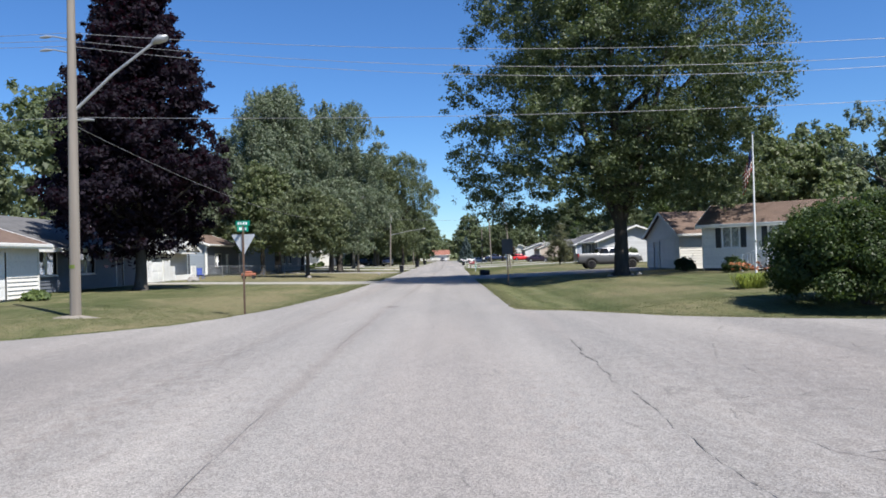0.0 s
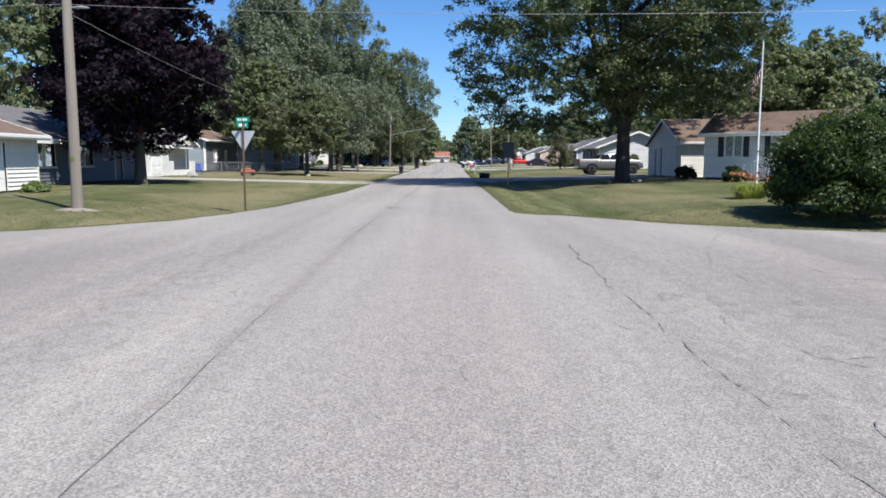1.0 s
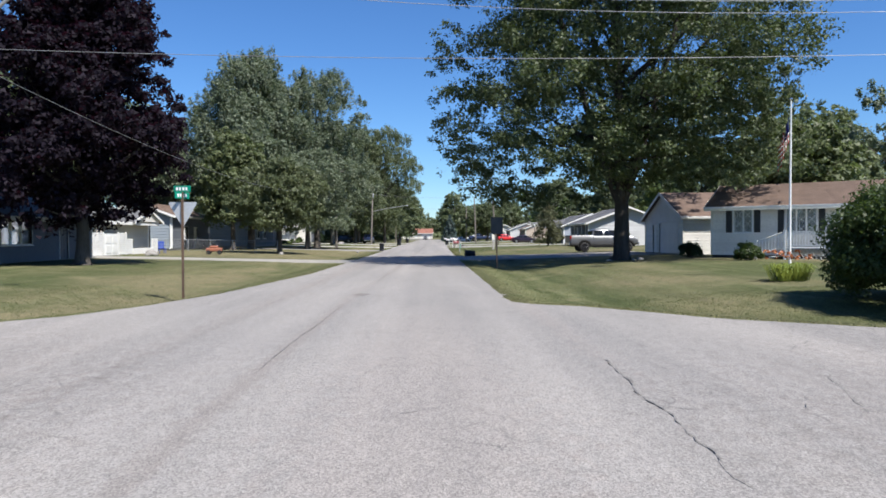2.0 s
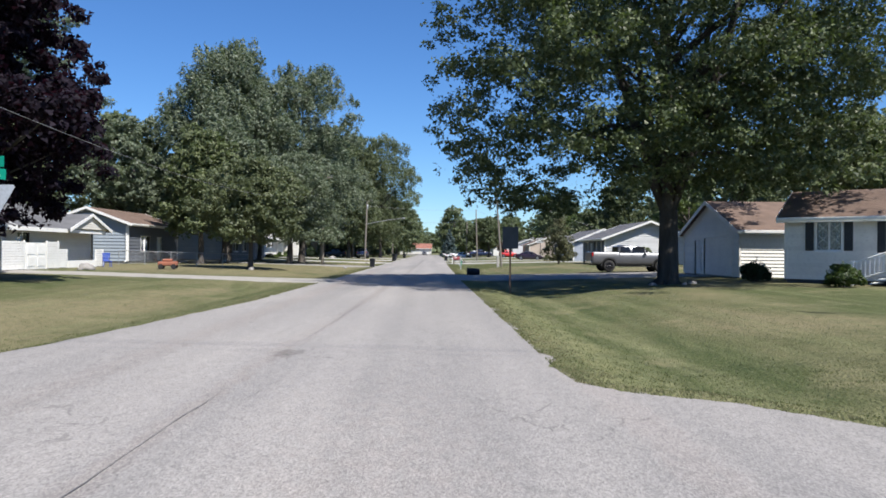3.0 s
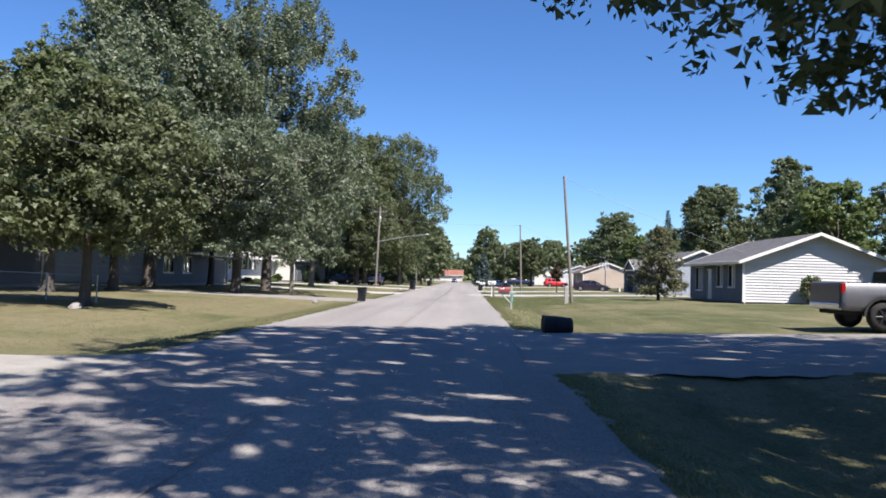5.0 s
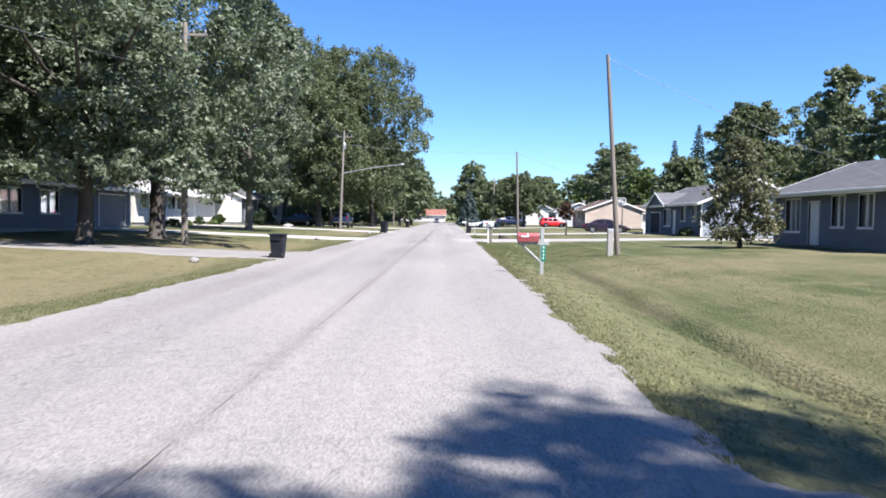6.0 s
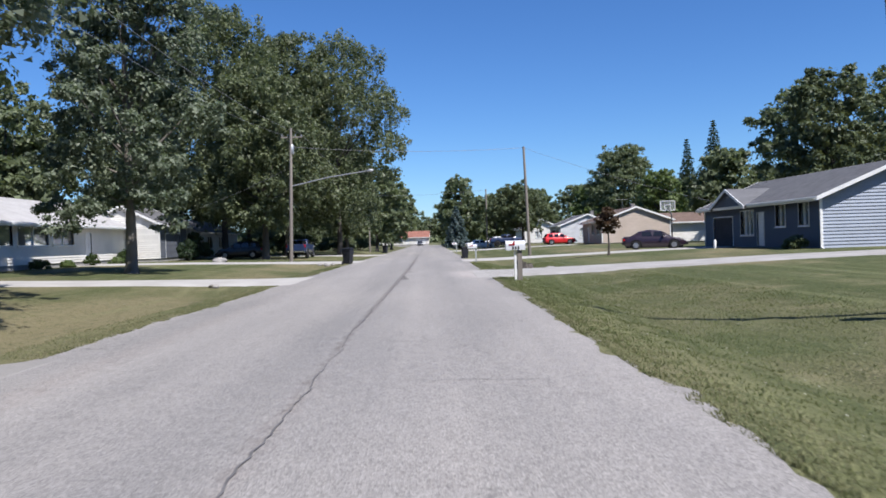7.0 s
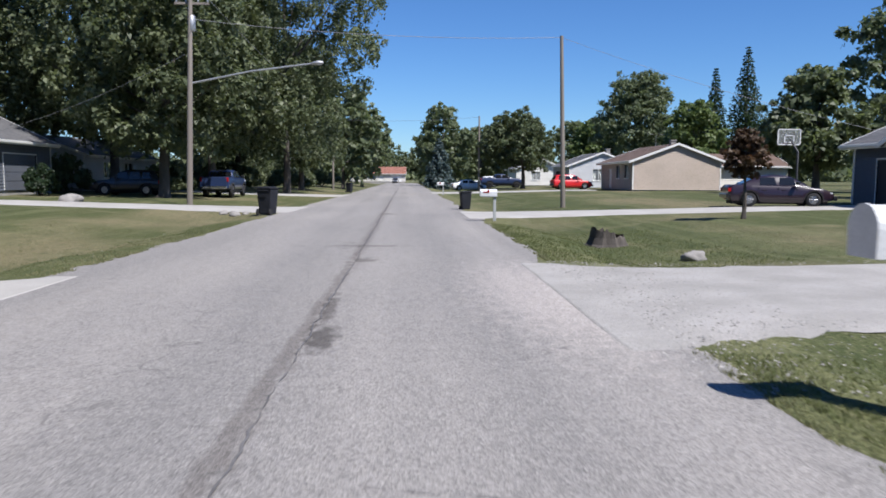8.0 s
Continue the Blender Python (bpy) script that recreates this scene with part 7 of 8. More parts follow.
    for a, z, nm in ((body[0][0] - 0.08, body[0][1], "rear_bumper"), (body[-1][0] - 0.06, body[-1][1], "front_bumper")):
        bm = B()
        box(bm, a, a + 0.16, -half * 0.86, half * 0.86, z - 0.06, z + 0.14, 0.03)
        part(nm, bm, CHROME if kind == "pickup" else BLACK_PAINT, car)
    if kind == "pickup":
        bm = B()
        box(bm, -2.8, -1.08, -0.82, 0.82, 1.012, 1.03)
        part("bed_liner", bm, TYRE, car, "black open bed")
        bm = B()
        box(bm, -2.99, -2.95, -0.86, 0.86, 0.78, 1.38, 0.015)
        part("tailgate", bm, material, car)
        bm = B()
        box(bm, 2.93, 2.99, -0.78, 0.78, 0.72, 1.08, 0.02)
        part("grille", bm, BLACK_PAINT, car, "black grille")
        for s in (-1, 1):
            bm = B()
            box(bm, -0.95, 1.3, *sorted((s * 0.9, s * 1.05)), 0.38, 0.44, 0.015)
            part("running_board", bm, TYRE, car)
    return car


vehicle("pickup", "silver crew-cab pickup with black trim parked on the drive", 15.25, 69.4, 2, SILVER_PAINT)
vehicle("sedan", "plum-black sedan parked on the concrete drive", 18.0, 143.2, -12, DARK_PAINT)
vehicle("suv", "bright red compact SUV on a far driveway", 19.8, 193.5, 4, RED_PAINT)
vehicle("pickup", "dark blue pickup parked far along the street", 14.4, 213.0, 0, NAVY_PAINT)
vehicle("suv", "white SUV parked beyond the blue pickup", 13.4, 224.0, 175, WHITE_PAINT)
vehicle("sedan", "white sedan parked beside the road", 9.3, 207.5, 8, WHITE_PAINT)
vehicle("suv", "dark car parked in the tree shade", -17.6, 160.0, 178, BLACK_PAINT)
vehicle("pickup", "dark pickup parked in the tree shade", -12.6, 165.0, 90, NAVY_PAINT)
vehicle("suv", "silver car at the white house ending the street", -1.2, 330.0, -90, SILVER_PAINT)
vehicle("sedan", "dark sedan far along the roadside", 8.2, 232.0, 90, BLACK_PAINT)

# ---- poles and wires ----


def pole(name, label, x, y, h, r=0.16, top=(0, 0), arm=None, lamp=None, gear=()):
    p = thing(name, label, "pole", x, y, gz(x, y) - 0.1)
    bm = B()
    tube(bm, [(0, 0, 0), (top[0] * 0.5, top[1] * 0.5, h * 0.5), (top[0], top[1], h)], [r, r * 0.85, r * 0.66], 14)
    part("shaft", bm, POLE_WOOD, p, "weathered grey wooden shaft")
    for z, half, ax in (arm or ()):
        bm = B()
        if ax == "x":
            box(bm, -half + top[0], half + top[0], r * 0.7, r * 0.7 + 0.1, z, z + 0.12, 0.01)
        else:
            box(bm, r * 0.7, r * 0.7 + 0.1, -half, half, z, z + 0.12, 0.01)
        a = part("crossarm", bm, POLE_WOOD, p)
        for q in (-0.9, -0.35, 0.35, 0.9):
            bm = B()
            c = (q * half + top[0], r * 0.7 + 0.05) if ax == "x" else (r * 0.7 + 0.05, q * half)
            tube(bm, [(*c, z + 0.1), (*c, z + 0.2), (*c, z + 0.3)], [0.03, 0.055, 0.035], 8)
            part("insulator", bm, STEEL, a)
    if lamp:
        z0, end = lamp
        bm = B()
        e = Vector(end)
        s = Vector((top[0] * z0 / h, top[1] * z0 / h, z0))
        tube(bm, [s, s.lerp(e, 0.5) + Vector((0, 0, 0.12)), e], [0.055, 0.05, 0.045], 8)
        part("lamp_arm", bm, STEEL, p, "long steel lamp arm")
        d = (e - s).normalized()
        bm = B()
        tube(bm, [e - d * 0.05, e + d * 0.12, e + d * 0.42, e + d * 0.62], [0.06, 0.16, 0.21, 0.08], 14)
        for v in bm.verts:
            v.co.z = e.z + (v.co.z - e.z) * 0.6
        part("lamp_head", bm, STEEL, p, "grey cobra-head street light")
    for kind, z in gear:
        bm = B()
        if kind == "transformer":
            tube(bm, [(0.35, 0, z), (0.35, 0, z + 0.05), (0.35, 0, z + 0.75), (0.35, 0, z + 0.85)], [0.17, 0.2, 0.2, 0.12], 16)
            part("transformer", bm, STEEL, p, "grey drum transformer")
        elif kind == "band":
            tube(bm, [(0, 0, z), (0, 0, z + 0.12)], [r * 0.99, r * 0.99], 14)
            part("marker_band", bm, DAYLILY, p, "yellow pole tag")
        elif kind == "side_pin":
            tube(bm, [(0, 0, z - 0.12), (-0.5, 0, z), (-0.62, 0, z + 0.01)], [0.025, 0.025, 0.02], 8)
            tube(bm, [(-0.60, 0, z), (-0.78, 0, z), (-1.0, 0, z - 0.02)], [0.03, 0.06, 0.03], 8)
            part("wire_insulator", bm, STEEL, p, "pin with a pale insulator")
        else:
            tube(bm, [(0, 0, z), (0.5, 0.05, z + 0.02), (0.75, 0.05, z)], [0.02, 0.05, 0.03], 8)
            part("wire_bracket", bm, STEEL, p)
    return p


UP = (-12.25, 25.2)
pole("utility_pole", "leaning weathered utility pole with a street light", *UP, 12.2, 0.185, (0.08, 0.0), (), (7.0, (2.75, 0.2, 9.35)), [("side_pin", 9.6), ("side_pin", 9.15), ("band", 1.75), ("bracket", 6.75)])
pole("utility_pole", "bare slender utility pole on the lawn", 8.8, 98.8, 9.1, 0.118, (-0.75, -0.3))
pole("utility_pole", "bare slender utility pole on the lawn", 9.4, 150.1, 9.4, 0.14, (-0.3, -0.2))
pole("utility_pole", "bare slender utility pole far along the road", 10.2, 203.0, 9.4, 0.14)
pole("utility_pole", "wooden street light pole with a long arm", -10.9, 149.7, 11.4, 0.16, (0.35, -0.1), [(10.6, 0.9, "x")], (6.5, (6.6, -0.2, 7.6)), [("transformer", 9.2)])
pole("utility_pole", "wooden utility pole half hidden by trees", -11.5, 100.1, 10.6, 0.16, (0, 0), [(10.0, 1.0, "x")])
pole("utility_pole", "wooden utility pole far along the road", -9.0, 214.0, 10.5, 0.15, (0, 0), [(9.9, 0.9, "x")])
pole("utility_pole", "wooden utility pole down the cross street", 46.0, 20.5, 12.2, 0.16)
pole("utility_pole", "wooden utility pole down the cross street", -62.0, 26.0, 11.0, 0.16)

bm = B()
ring = [(UP[0] + math.cos(j * math.pi / 14) * (0.75 + 0.12 * math.sin(j * 1.7)), UP[1] + math.sin(j * math.pi / 14) * (0.6 + 0.1 * math.sin(j * 2.3))) for j in range(28)]
mid = bm.verts.new((*UP, gz(*UP) + 0.1))
rim = [bm.verts.new((x, y, gz(x, y) - 0.01)) for x, y in ring]
for j in range(28):
    bm.faces.new((rim[j], rim[(j + 1) % 28], mid)).smooth = True
tagged(part("bare_soil", bm, DIRT), "bare tan soil heaped round the pole foot", "soil", kind="structure")


def wire(a, b, sag, r=0.010, label="overhead wire between poles"):
    a, b = Vector(a), Vector(b)
    bm = B()
    pts = [a.lerp(b, i / 24) - Vector((0, 0, sag * 4 * (i / 24) * (1 - i / 24))) for i in range(25)]
    tube(bm, pts, [r] * 25, 5, False)
    return tagged(part("overhead_wire", bm, STEEL_WIRE), label, "wire", group="overhead wires")


WIRES = ((9.69, 10.83, 2.1), (9.43, 11.34, 2.76), (9.24, 11.35, 2.96), (6.83, 7.81, 1.08))
STEEL_WIRE = mat("weathered_wire", (0.33, 0.33, 0.34), (0.25, 0.25, 0.26), 2.0, 0.5, 0.4)
for za, zb, sag in WIRES:
    wire((UP[0], UP[1], za), (46.0, 20.5, zb), sag, 0.008)
    wire((UP[0], UP[1], za), (-62.0, 26.0, zb), 0.5, 0.008)
wire((UP[0], UP[1], 6.6), (-11.5, 100.1, 8.2), 1.9, 0.009)
for dx in (-0.9, 0.9):
    wire((-11.5 + dx, 100.3, 10.4), (-10.55 + dx * 0.9, 149.8, 10.9), 0.9, 0.01)
    wire((-10.55 + dx * 0.9, 149.8, 10.9), (-9.0 + dx, 214.2, 10.2), 0.9, 0.012)
wire((-10.6, 149.7, 9.8), (9.1, 149.9, 9.2), 0.35, 0.014)
wire((8.05, 98.5, 8.9), (22.6, 100.0, 3.6), 0.3, 0.009)
wire((9.1, 149.9, 9.2), (23.0, 142.0, 3.6), 0.3, 0.009)
wire((-10.9, 149.7, 8.0), (-24.5, 155.0, 3.9), 0.4, 0.01)
wire((-9.0, 214.0, 9.6), (10.2, 203.0, 9.2), 0.35, 0.014)

# ---- signs, flag, mailboxes, bins and small things ----
ys = thing("yield_sign", "triangular sign seen from its bare grey back, street names above", "road sign", -7.5, 28.7, gz(-7.5, 28.7) - 0.02)
bm = B()
box(bm, -0.035, 0.035, -0.025, 0.025, -0.2, 3.5)
part("post", bm, RUSTY, ys, "rusty brown steel post")
bm = B()
tri = [(-0.48, 3.17), (0.48, 3.17), (0.0, 2.35)]
prof = []
for i, (px, pz) in enumerate(tri):
    q, s = tri[i - 1], tri[(i + 1) % 3]
    for o in (q, s):
        d = Vector((o[0] - px, o[1] - pz)).normalized() * 0.05
        prof.append((px + d.x, pz + d.y))
prism(bm, prof, 0.028, 0.034, "y")
bm.transform(pose(0, 0, 0, 0, 0, -4))
part("sign_plate", bm, SIGN_BACK, ys, "grey aluminium back of a triangular sign")
bm = B()
prism(bm, [(p * 0.93, 2.9 + (z - 2.9) * 0.93) for p, z in prof], 0.0365, 0.039, "y")
bm.transform(pose(0, 0, 0, 0, 0, -4))
part("sign_face", bm, LAMP_RED, ys, "red and white sign face")
for z, rz, l in ((3.38, 62, 0.6), (3.59, -8, 0.56)):
    bm = B()
    box(bm, -l / 2, l / 2, -0.004, 0.004, z - 0.1, z + 0.1, 0.003)
    bm.transform(pose(0, 0, 0, 0, 0, rz))
    plate = part("street_plate", bm, SIGN_GREEN, ys, "green street-name plate")
    for s in (-1, 1):
        for i, w in enumerate((0.07, 0.05, 0.07, 0.06)):
            u = -0.2 + i * 0.105
            bm = B()
            box(bm, u, u + w, s * 0.0065 - 0.001, s * 0.0065 + 0.001, z - 0.05, z + 0.05)
            bm.transform(pose(0, 0, 0, 0, 0, rz))
            part("lettering_bar", bm, SIGN_WHITE, plate, "white lettering bar")

rs_ = thing("road_sign", "rectangular road sign under the maple, its shade put into the plate colour", "road sign", 4.3, 49.0, gz(4.3, 49.0) - 0.05)
bm = B()
box(bm, -0.035, 0.035, -0.025, 0.025, -0.1, 3.05)
part("post", bm, RUSTY, rs_)
bm = B()
box(bm, -0.36, 0.36, -0.034, -0.028, 2.1, 3.1, 0.002)
# plate colour is darkened to carry the shade of the maple
part("sign_plate", bm, mat("shaded_sign", (0.06, 0.063, 0.07), (0.045, 0.048, 0.053), 3.0, 0.6, 0.2), rs_, "grey plate, coloured dark for the maple's shade")

flag = thing("flagpole", "white flagpole with a limp striped flag", "flagpole", 13.4, 31.8, gz(13.4, 31.8) - 0.05)
bm = B()
tube(bm, [(0, 0, 0), (0.0, 0, 3.2), (0.02, 0, 6.4)], [0.045, 0.04, 0.025], 12)
part("pole", bm, TRIM, flag)
bm = B()
bmesh.ops.create_uvsphere(bm, u_segments=12, v_segments=8, radius=0.06, matrix=Matrix.Translation((0.02, 0, 6.45)))
part("finial", bm, CHROME, flag)


def cloth(z0, z1, u0, u1):
    bm = B()
    rows = []
    for i in range(15):
        v = i / 14
        row = []
        for j in range(13):
            u = u0 + (u1 - u0) * j / 12
            fold = 0.09 * math.sin(u * 26 + v * 3) * (0.4 + u)
            row.append(bm.verts.new((-0.05 - u * 0.34 - 0.05 * v * u, fold, z1 + (z0 - z1) * v - u * 1.15)))
        rows.append(row)
    for p, q in zip(rows, rows[1:]):
        for j in range(12):
            bm.faces.new((p[j], p[j + 1], q[j + 1], q[j])).smooth = True
    return bm


for i in range(9):
    part("stripe", cloth(5.85 - 0.1 - i * 0.1, 5.85 - i * 0.1, 0.0 if i > 4 else 0.4, 1.0), FLAG_RED if i % 2 == 0 else SIGN_WHITE, flag, "faded flag stripe")
part("canton", cloth(5.35, 5.85, 0.0, 0.4), FLAG_BLUE, flag, "dark blue canton")


def mailbox(label, x, y, material, rz, h=1.05, post="wood", number=True, big=1.0):
    """Arched box towards the road (local -x) on a braced post."""
    mb = thing("mailbox", label, "mailbox", x, y, gz(x, y) - 0.02, rz, "roadside mailboxes")
    bm = B()
    k = 0.085 if post == "thick" else 0.05
    box(bm, -k, k, -k, k, -0.15, h + (0.38 if post == "wood" else 0.0), 0.008)
    part("post", bm, POLE_WOOD if post == "thick" else GREY_WOOD, mb, "weathered grey wooden post")
    if post == "wood":
        bm = B()
        box(bm, -0.72, 0.2, -0.046, 0.046, h - 0.09, h, 0.006)
        part("arm", bm, GREY_WOOD, mb)
        bm = B()
        tube(bm, [(-0.6, 0, h - 0.08), (-0.02, 0, h - 0.62)], [0.045, 0.045], 4)
        part("brace", bm, GREY_WOOD, mb)
        bx = (-0.7, -0.1)
    elif post == "thick":
        bm = B()
        box(bm, -0.2, -0.12, -0.05, 0.05, -0.15, h - 0.02, 0.008)
        part("side_post", bm, TRIM, mb, "slim white-painted side post")
        bx = (-0.48, 0.2)
    else:
        bm = B()
        box(bm, -0.48, 0.1, -0.1, 0.1, h - 0.03, h, 0.004)
        part("shelf", bm, GREY_WOOD, mb)
        bx = (-0.52, 0.08)
    prof = [(p * big, h + (z - h) * big) for p, z in [(-0.11, h), (0.11, h), (0.115, h + 0.14)] + [(0.115 * math.cos(a), h + 0.14 + 0.115 * math.sin(a)) for a in [math.pi * i / 12 for i in range(1, 12)]] + [(-0.115, h + 0.14)]]
    bm = B()
    prism(bm, prof, bx[0], bx[1], "x")
    case = part("box", bm, material, mb, "arched sheet-metal letter box")
    bm = B()
    prism(bm, [(p * 1.05, h + (z - h) * 1.03) for p, z in prof], bx[0] - 0.025, bx[0] - 0.004, "x")
    part("lid", bm, material, case, "hinged front door")
    bm = B()
    fy_ = -0.116 * big
    box(bm, bx[0] + 0.08, bx[0] + 0.3, fy_ - 0.012, fy_ - 0.004, h + 0.13 * big, h + 0.17 * big)
    box(bm, bx[0] + 0.24, bx[0] + 0.3, fy_ - 0.014, fy_ - 0.006, h + 0.13 * big, h + 0.24 * big)
    part("flag", bm, LAMP_RED if material is not RED_BOX else SIGN_WHITE, case, "small signal flag")
    if number:
        bm = B()
        if post == "wood":
            box(bm, -0.02, 0.1, -0.062, -0.056, h - 0.56, h - 0.1, 0.003)
            plate = part("number_plate", bm, SIGN_GREEN, mb, "green number plate with plain bars")
            for i in range(4):
                bm = B()
                box(bm, 0.024, 0.058, -0.066, -0.0635, h - 0.195 - i * 0.105, h - 0.135 - i * 0.105)
                part("bar", bm, SIGN_WHITE, plate)
        else:
            for i in range(3):
                bm = B()
                box(bm, bx[0] + 0.2 + i * 0.1, bx[0] + 0.26 + i * 0.1, fy_ - 0.006, fy_ - 0.002, h + 0.03, h + 0.03 + 0.08 * big)
                part("bar", bm, TYRE, case, "dark number bar")
    return mb


mailbox("faded red mailbox on a braced grey wooden post with green plate", 3.66, 86.4, RED_BOX, 0, 1.0)
mailbox("large white mailbox with red flag on a thick wooden post", 3.92, 113.7, WHITE_BOX, 0, 1.12, "thick", True, 1.36)
mailbox("white mailbox on a slim post beside the far drive", 3.85, 136.4, WHITE_BOX, 0, 0.95, "plain", False)
mailbox("white mailbox on a slim post", 4.3, 178.0, WHITE_BOX, 0, 0.95, "plain", False)


def bin_(label, x, y, rz, lying=False, k=1.0):
    b = thing("wheelie_bin", label, "bin", x, y, gz(x, y) + (0.0 if not lying else 0.0), rz, "roadside bins")
    m = Matrix.Scale(k, 4) if not lying else pose(-0.42, 0, 0.275, 90, 0, 90) @ Matrix.Scale(k, 4)
    w0, w1, h = 0.23, 0.30, 0.98
    bm = B()
    v = [bm.verts.new(p) for p in ((-w0, -w0, 0.04), (w0, -w0, 0.04), (w0, w0, 0.04), (-w0, w0, 0.04), (-w1, -w1, h), (w1, -w1, h), (w1, w1, h), (-w1, w1, h))]
    for f in ((3, 2, 1, 0), (4, 5, 6, 7), (0, 1, 5, 4), (1, 2, 6, 5), (2, 3, 7, 6), (3, 0, 4, 7)):
        bm.faces.new([v[i] for i in f])
    bmesh.ops.bevel(bm, geom=list(bm.edges), offset=0.035, segments=2, affect="EDGES", profile=0.5)
    bm.transform(m)
    part("bin_body", bm, BIN_BLACK, b)
    bm = B()
    box(bm, -w1 - 0.03, w1 + 0.03, -w1 - 0.03, w1 + 0.05, h, h + 0.05, 0.02)
    box(bm, -w1 + 0.05, w1 - 0.05, -w1 + 0.05, w1 - 0.03, h + 0.04, h + 0.08, 0.02)
    bm.transform(m)
    part("lid", bm, BIN_BLACK, b, "black hinged lid")
    for s in (-1, 1):
        bm = B()
        tube(bm, [(s * 0.24, w0 + 0.02, 0.12), (s * 0.29, w0 + 0.02, 0.12)], [0.12, 0.12], 18)
        bm.transform(m)
        part("wheel", bm, TYRE, b)
    bm = B()
    tube(bm, [(-w1 + 0.06, w1 + 0.07, h - 0.06), (w1 - 0.06, w1 + 0.07, h - 0.06)], [0.018, 0.018], 8)
    bm.transform(m)
    part("handle", bm, BIN_BLACK, b)
    return b


bin_("black wheeled bin standing at the road edge", -5.2, 91.7, 176, False, 0.86)
bin_("black wheeled bin with its lid shut at the kerbless edge", -5.15, 140.5, 160, False, 1.12)
bin_("black wheeled bin beside the far mailbox", 3.65, 146.6, 10, False, 0.88)
bin_("black wheeled bin far along the road", -5.0, 188.0, 160)
drum = thing("plastic_bin", "black plastic bin tipped on its side by the driveway", "bin", 3.75, 67.9, gz(3.75, 67.9) + 0.27, 6)
bm = B()
tube(bm, [(0.43, 0, -0.02), (0.41, 0, -0.02), (0.3, 0, -0.02), (0.28, 0, -0.02), (-0.1, 0, 0.0), (-0.38, 0, 0.0), (-0.4, 0, 0.0), (-0.43, 0, 0.0)], [0.235, 0.25, 0.255, 0.26, 0.275, 0.285, 0.305, 0.3], 28, False)
tube(bm, [(0.43, 0, -0.02), (0.425, 0, -0.02)], [0.235, 0.2], 28)
tube(bm, [(-0.43, 0, 0), (-0.36, 0, 0)], [0.285, 0.27], 28)
part("bin_body", bm, BIN_BLACK, drum, "ribbed black bin body")
for s in (-1, 1):
    bm = B()
    tube(bm, [(-0.2, s * 0.27, 0.04), (-0.22, s * 0.33, 0.06), (-0.06, s * 0.33, 0.06), (-0.04, s * 0.265, 0.04)], [0.014] * 4, 8)
    part("handle", bm, BIN_BLACK, drum)

for i, (x, y, s) in enumerate(((6.95, 125.2, 0.29), (-16.6, 148.6, 0.6), (-20.4, 61.0, 0.55), (-7.9, 90.7, 0.22), (-7.7, 115.2, 0.22), (-6.9, 142.3, 0.25), (-7.5, 142.8, 0.22), (-6.5, 142.6, 0.2), (-7.1, 142.9, 0.2), (13.2, 50.3, 0.22), (11.2, 50.0, 0.18), (12.6, 49.7, 0.15), (-13.0, 72.2, 0.3))):
    st = thing("stone", "rough pale grey field stone on the grass", "stone", x, y, gz(x, y), i * 37, "yard stones")
    bm = B()
    bmesh.ops.create_icosphere(bm, subdivisions=3, radius=s)
    for v in bm.verts:
        k = noise.noise(v.co * (1.6 / s) + Vector((i, i * 2, 0))) * 0.35 + 1
        v.co = Vector((v.co.x * k, v.co.y * k * 0.75, max(v.co.z * k * 0.6, -s * 0.2) + s * 0.12))
    for f in bm.faces:
        f.smooth = True
    part("rock", bm, STONE, st)

stump = thing("tree_stump", "low dark tree stump with a ragged sloping top in the grass", "stump", 6.15, 129.4, gz(6.15, 129.4) - 0.05)
bm = B()
k = 26
prev = None
for z, rr in ((0, 0.66), (0.1, 0.54), (0.28, 0.46), (0.42, 0.42)):
    ring = [bm.verts.new((math.cos(2 * math.pi * j / k) * rr * (1 + 0.12 * math.sin(j * 1.7)), math.sin(2 * math.pi * j / k) * rr * (1 + 0.1 * math.sin(j * 2.3)), z + (0.05 * math.sin(j * 2.9) + 0.05 * math.sin(j * 1.1) - 0.11 * math.cos(2 * math.pi * j / k)) * (z > 0.3))) for j in range(k)]
    if prev:
        for j in range(k):
            bm.faces.new((prev[j], prev[(j + 1) % k], ring[(j + 1) % k], ring[j]))
    prev = ring
part("bark", bm, BARK, stump)
bm = B()
bm.faces.new([bm.verts.new((math.cos(2 * math.pi * j / k) * 0.40, math.sin(2 * math.pi * j / k) * 0.40, 0.40 - 0.11 * math.cos(2 * math.pi * j / k))) for j in range(k)])
part("cut_face", bm, RUSTY, stump, "dark rotten sloping top")

# the orange ride-on toy, chain-link fence and blue chair by the pale house
toy = thing("garden_cart", "faded orange garden cart on the lawn edge", "cart", -17.3, 66.4, gz(-17.3, 66.4) + 0.02, 10)
bm = B()
box(bm, -0.62, 0.62, -0.38, 0.38, 0.22, 0.5, 0.06)
box(bm, -0.35, 0.3, -0.3, 0.3, 0.5, 0.68, 0.08)
part("tub", bm, ORANGE, toy)
for wx_ in (-0.42, 0.42):
    for wy_ in (-0.4, 0.4):
        bm = B()
        tube(bm, [(wx_, wy_ - 0.05, 0.16), (wx_, wy_ + 0.05, 0.16)], [0.17, 0.17], 16)
        part("wheel", bm, TYRE, toy)
bm = B()
tube(bm, [(-0.6, 0, 0.4), (-0.95, 0, 0.75)], [0.025, 0.025], 8)
part("handle", bm, RUSTY, toy)

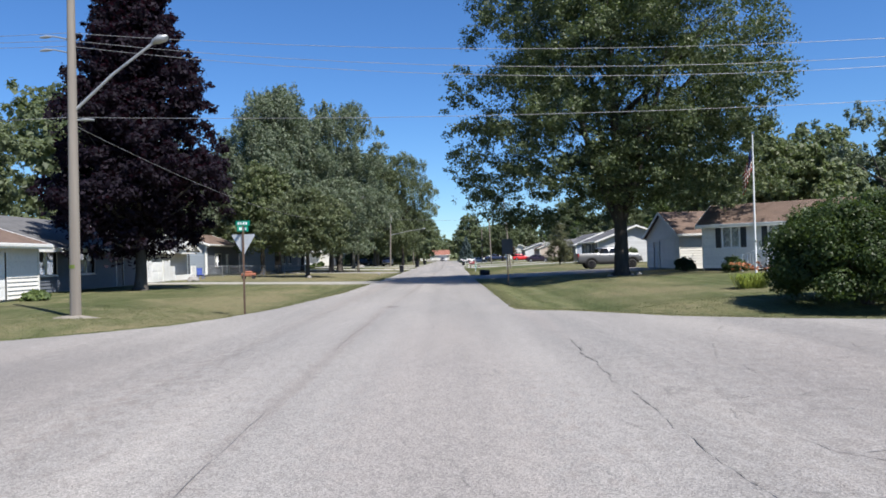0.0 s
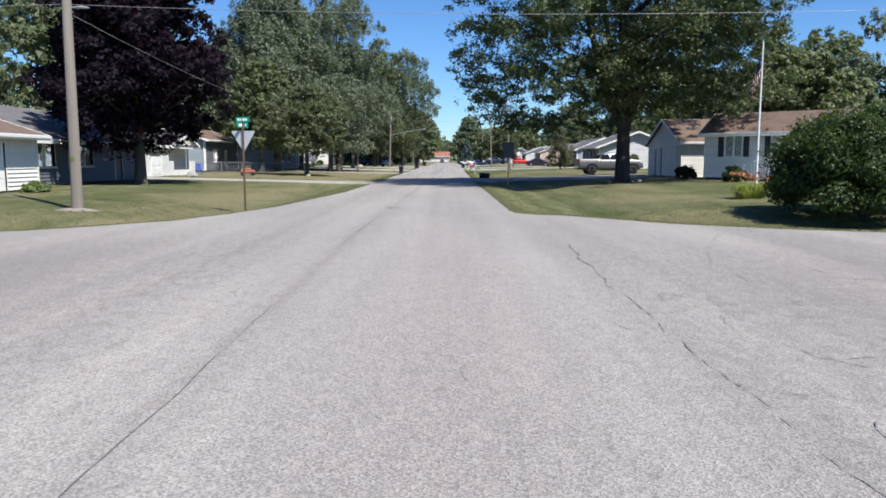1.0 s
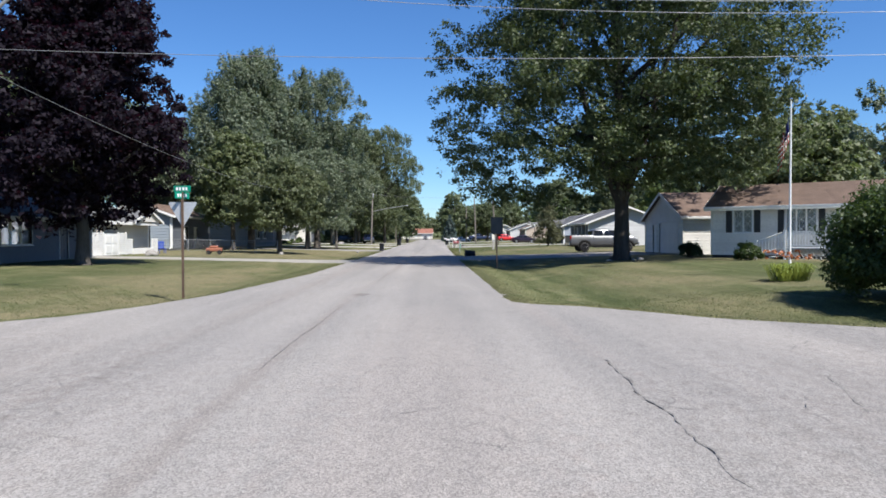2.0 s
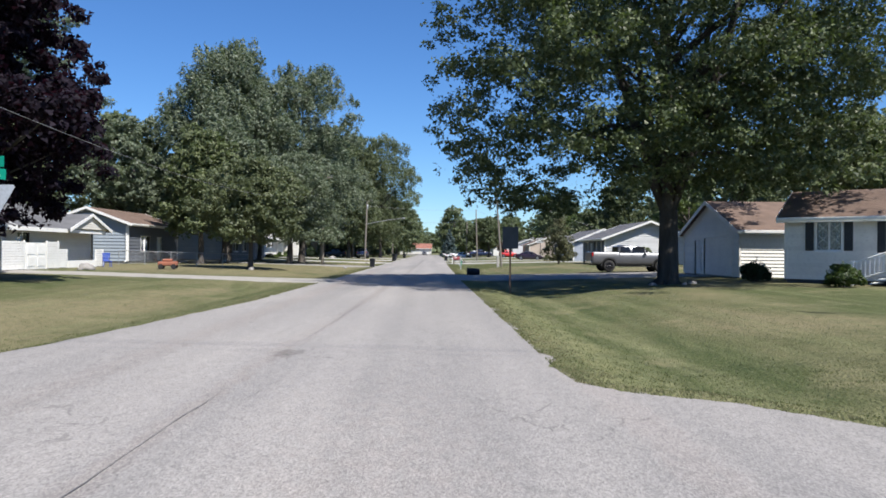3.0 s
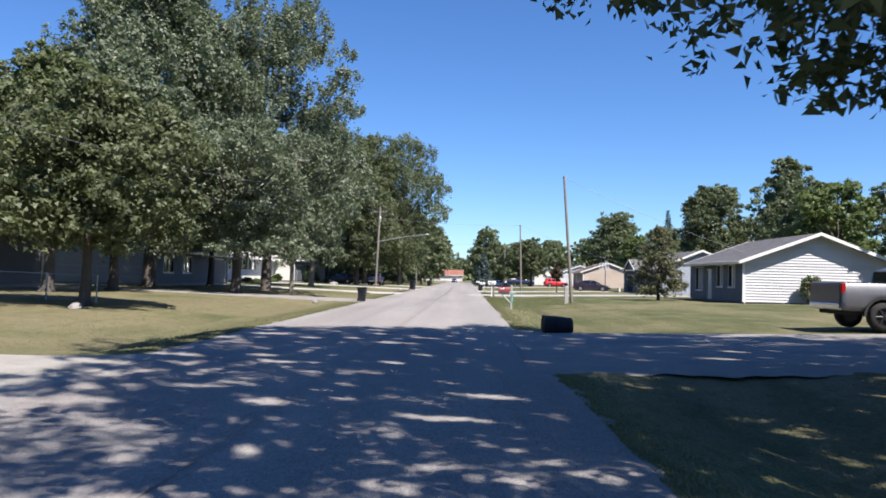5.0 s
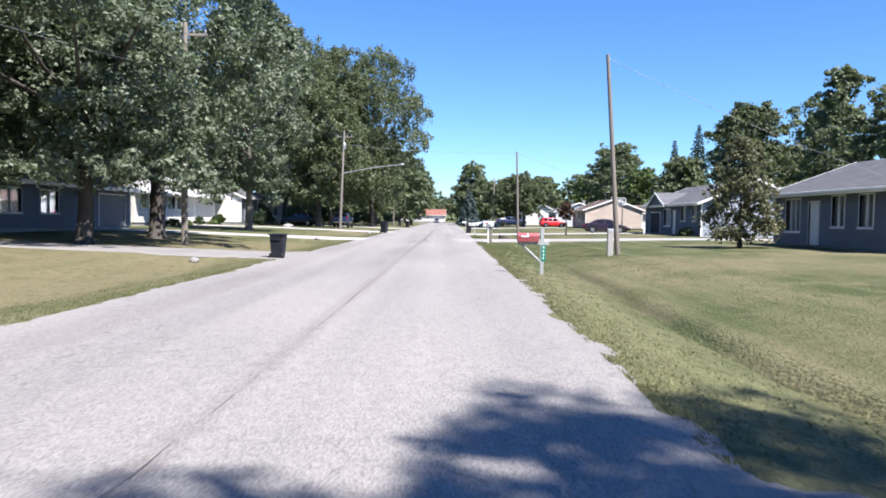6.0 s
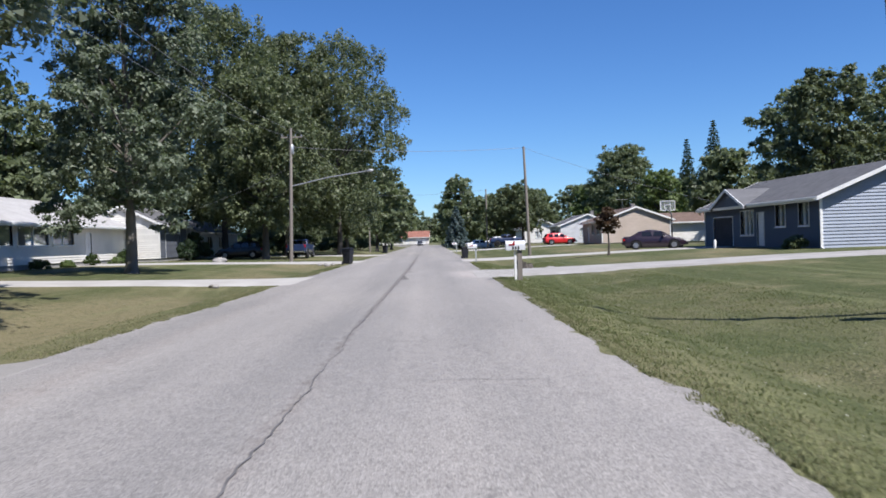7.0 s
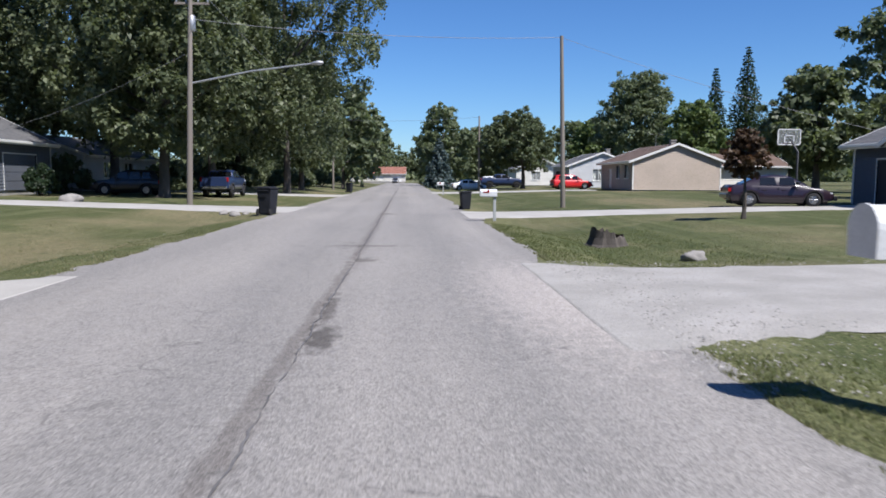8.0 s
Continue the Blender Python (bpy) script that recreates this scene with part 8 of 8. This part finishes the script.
fence = thing("chain_link_fence", "low grey chain-link fence beside the pale house", "fence")
fy = 76.0
for i in range(6):
    x = -24.6 + i * 2.1
    bm = B()
    z = gz(x, fy)
    tube(bm, [(x, fy, z - 0.1), (x, fy, z + 1.15)], [0.035, 0.035], 8)
    part("post", bm, STEEL, fence)
bm = B()
tube(bm, [(-24.6, fy, gz(-24.6, fy) + 1.12), (-14.1, fy, gz(-14.1, fy) + 1.12)], [0.024, 0.024], 8)
part("top_rail", bm, STEEL, fence)
bm = B()
for i in range(88):
    x = -24.6 + i * 0.12
    for s in (-1, 1):
        x2 = x + s * 1.05
        if -24.65 < x2 < -14.05:
            tube(bm, [(x, fy, gz(x, fy) + 0.05), (x2, fy, gz(x2, fy) + 1.1)], [0.004, 0.004], 3, False)
part("mesh", bm, STEEL, fence, "diamond wire mesh")

chair = thing("lawn_chair", "blue plastic lawn chair by the white house", "chair", -22.1, 67.9, gz(-22.1, 67.9), 35)
bm = B()
box(bm, -0.26, 0.26, -0.25, 0.25, 0.4, 0.44, 0.015)
part("seat", bm, BLUE_PLASTIC, chair)
bm = B()
for i in range(5):
    box(bm, -0.24 + i * 0.1, -0.17 + i * 0.1, 0.22, 0.26, 0.44, 0.98, 0.01)
box(bm, -0.26, 0.26, 0.22, 0.26, 0.92, 1.0, 0.01)
part("backrest", bm, BLUE_PLASTIC, chair)
for px in (-0.23, 0.23):
    for py in (-0.22, 0.22):
        bm = B()
        tube(bm, [(px, py, 0.4), (px * 1.12, py * 1.12, 0)], [0.025, 0.02], 8)
        part("leg", bm, BLUE_PLASTIC, chair)
    bm = B()
    box(bm, px - 0.03, px + 0.03, -0.25, 0.24, 0.64, 0.67, 0.01)
    part("armrest", bm, BLUE_PLASTIC, chair)

marker = thing("utility_marker", "short pale utility marker post by the pole", "marker", 8.35, 98.4, gz(8.35, 98.4) - 0.05)
bm = B()
box(bm, -0.13, 0.13, -0.09, 0.09, 0, 1.25, 0.03)
part("post", bm, CONCRETE, marker)
bm = B()
box(bm, -0.14, 0.14, -0.1, 0.1, 1.1, 1.28, 0.03)
part("cap", bm, GREY_WOOD, marker)
hyd = thing("white_marker", "small white marker post on the lawn", "marker", 20.3, 137.0, gz(20.3, 137.0) - 0.02)
bm = B()
tube(bm, [(0, 0, 0), (0, 0, 0.5), (0, 0, 0.6)], [0.1, 0.1, 0.05], 12)
part("post", bm, TRIM, hyd)

hoop = thing("basketball_hoop", "driveway basketball hoop with a clear framed backboard", "basketball hoop", 20.2, 146.4, gz(20.2, 146.4), 180)
bm = B()
tube(bm, [(0, 0.9, 0), (0, 0.9, 2.6), (0, 0.1, 3.3)], [0.06, 0.055, 0.05], 10)
part("pole", bm, SHUTTER, hoop)
bm = B()
for a, b, c, d in ((-0.61, 0.61, 2.98, 3.03), (-0.61, 0.61, 3.75, 3.8), (-0.61, -0.56, 2.98, 3.8), (0.56, 0.61, 2.98, 3.8), (-0.26, 0.26, 3.1, 3.14), (-0.26, 0.26, 3.44, 3.48), (-0.26, -0.22, 3.1, 3.48), (0.22, 0.26, 3.1, 3.48)):
    box(bm, a, b, -0.02, 0.02, c, d)
board = part("board_frame", bm, TRIM, hoop, "white backboard frame and target square")
bm = B()
box(bm, -0.56, 0.56, -0.005, 0.005, 3.03, 3.75)
pane = part("backboard", bm, GLASS, hoop, "clear backboard")
pane.visible_shadow = False
bm = B()
pts = [(0.23 * math.cos(a), -0.3 + 0.23 * math.sin(a), 3.1) for a in [2 * math.pi * i / 20 for i in range(21)]]
tube(bm, pts, [0.012] * 21, 6, False)
part("rim", bm, ORANGE, hoop)
antenna = thing("roof_antenna", "thin roof antenna on the tan house", "antenna", 27.6, 188.0, 4.95)
bm = B()
tube(bm, [(0, 0, 0), (0, 0, 1.5)], [0.02, 0.015], 6)
tube(bm, [(-0.9, 0, 1.4), (0.9, 0, 1.4)], [0.012, 0.012], 5)
for i in range(5):
    tube(bm, [(-0.8 + i * 0.4, -0.35, 1.4), (-0.8 + i * 0.4, 0.35, 1.4)], [0.008, 0.008], 4)
part("mast", bm, STEEL, antenna)
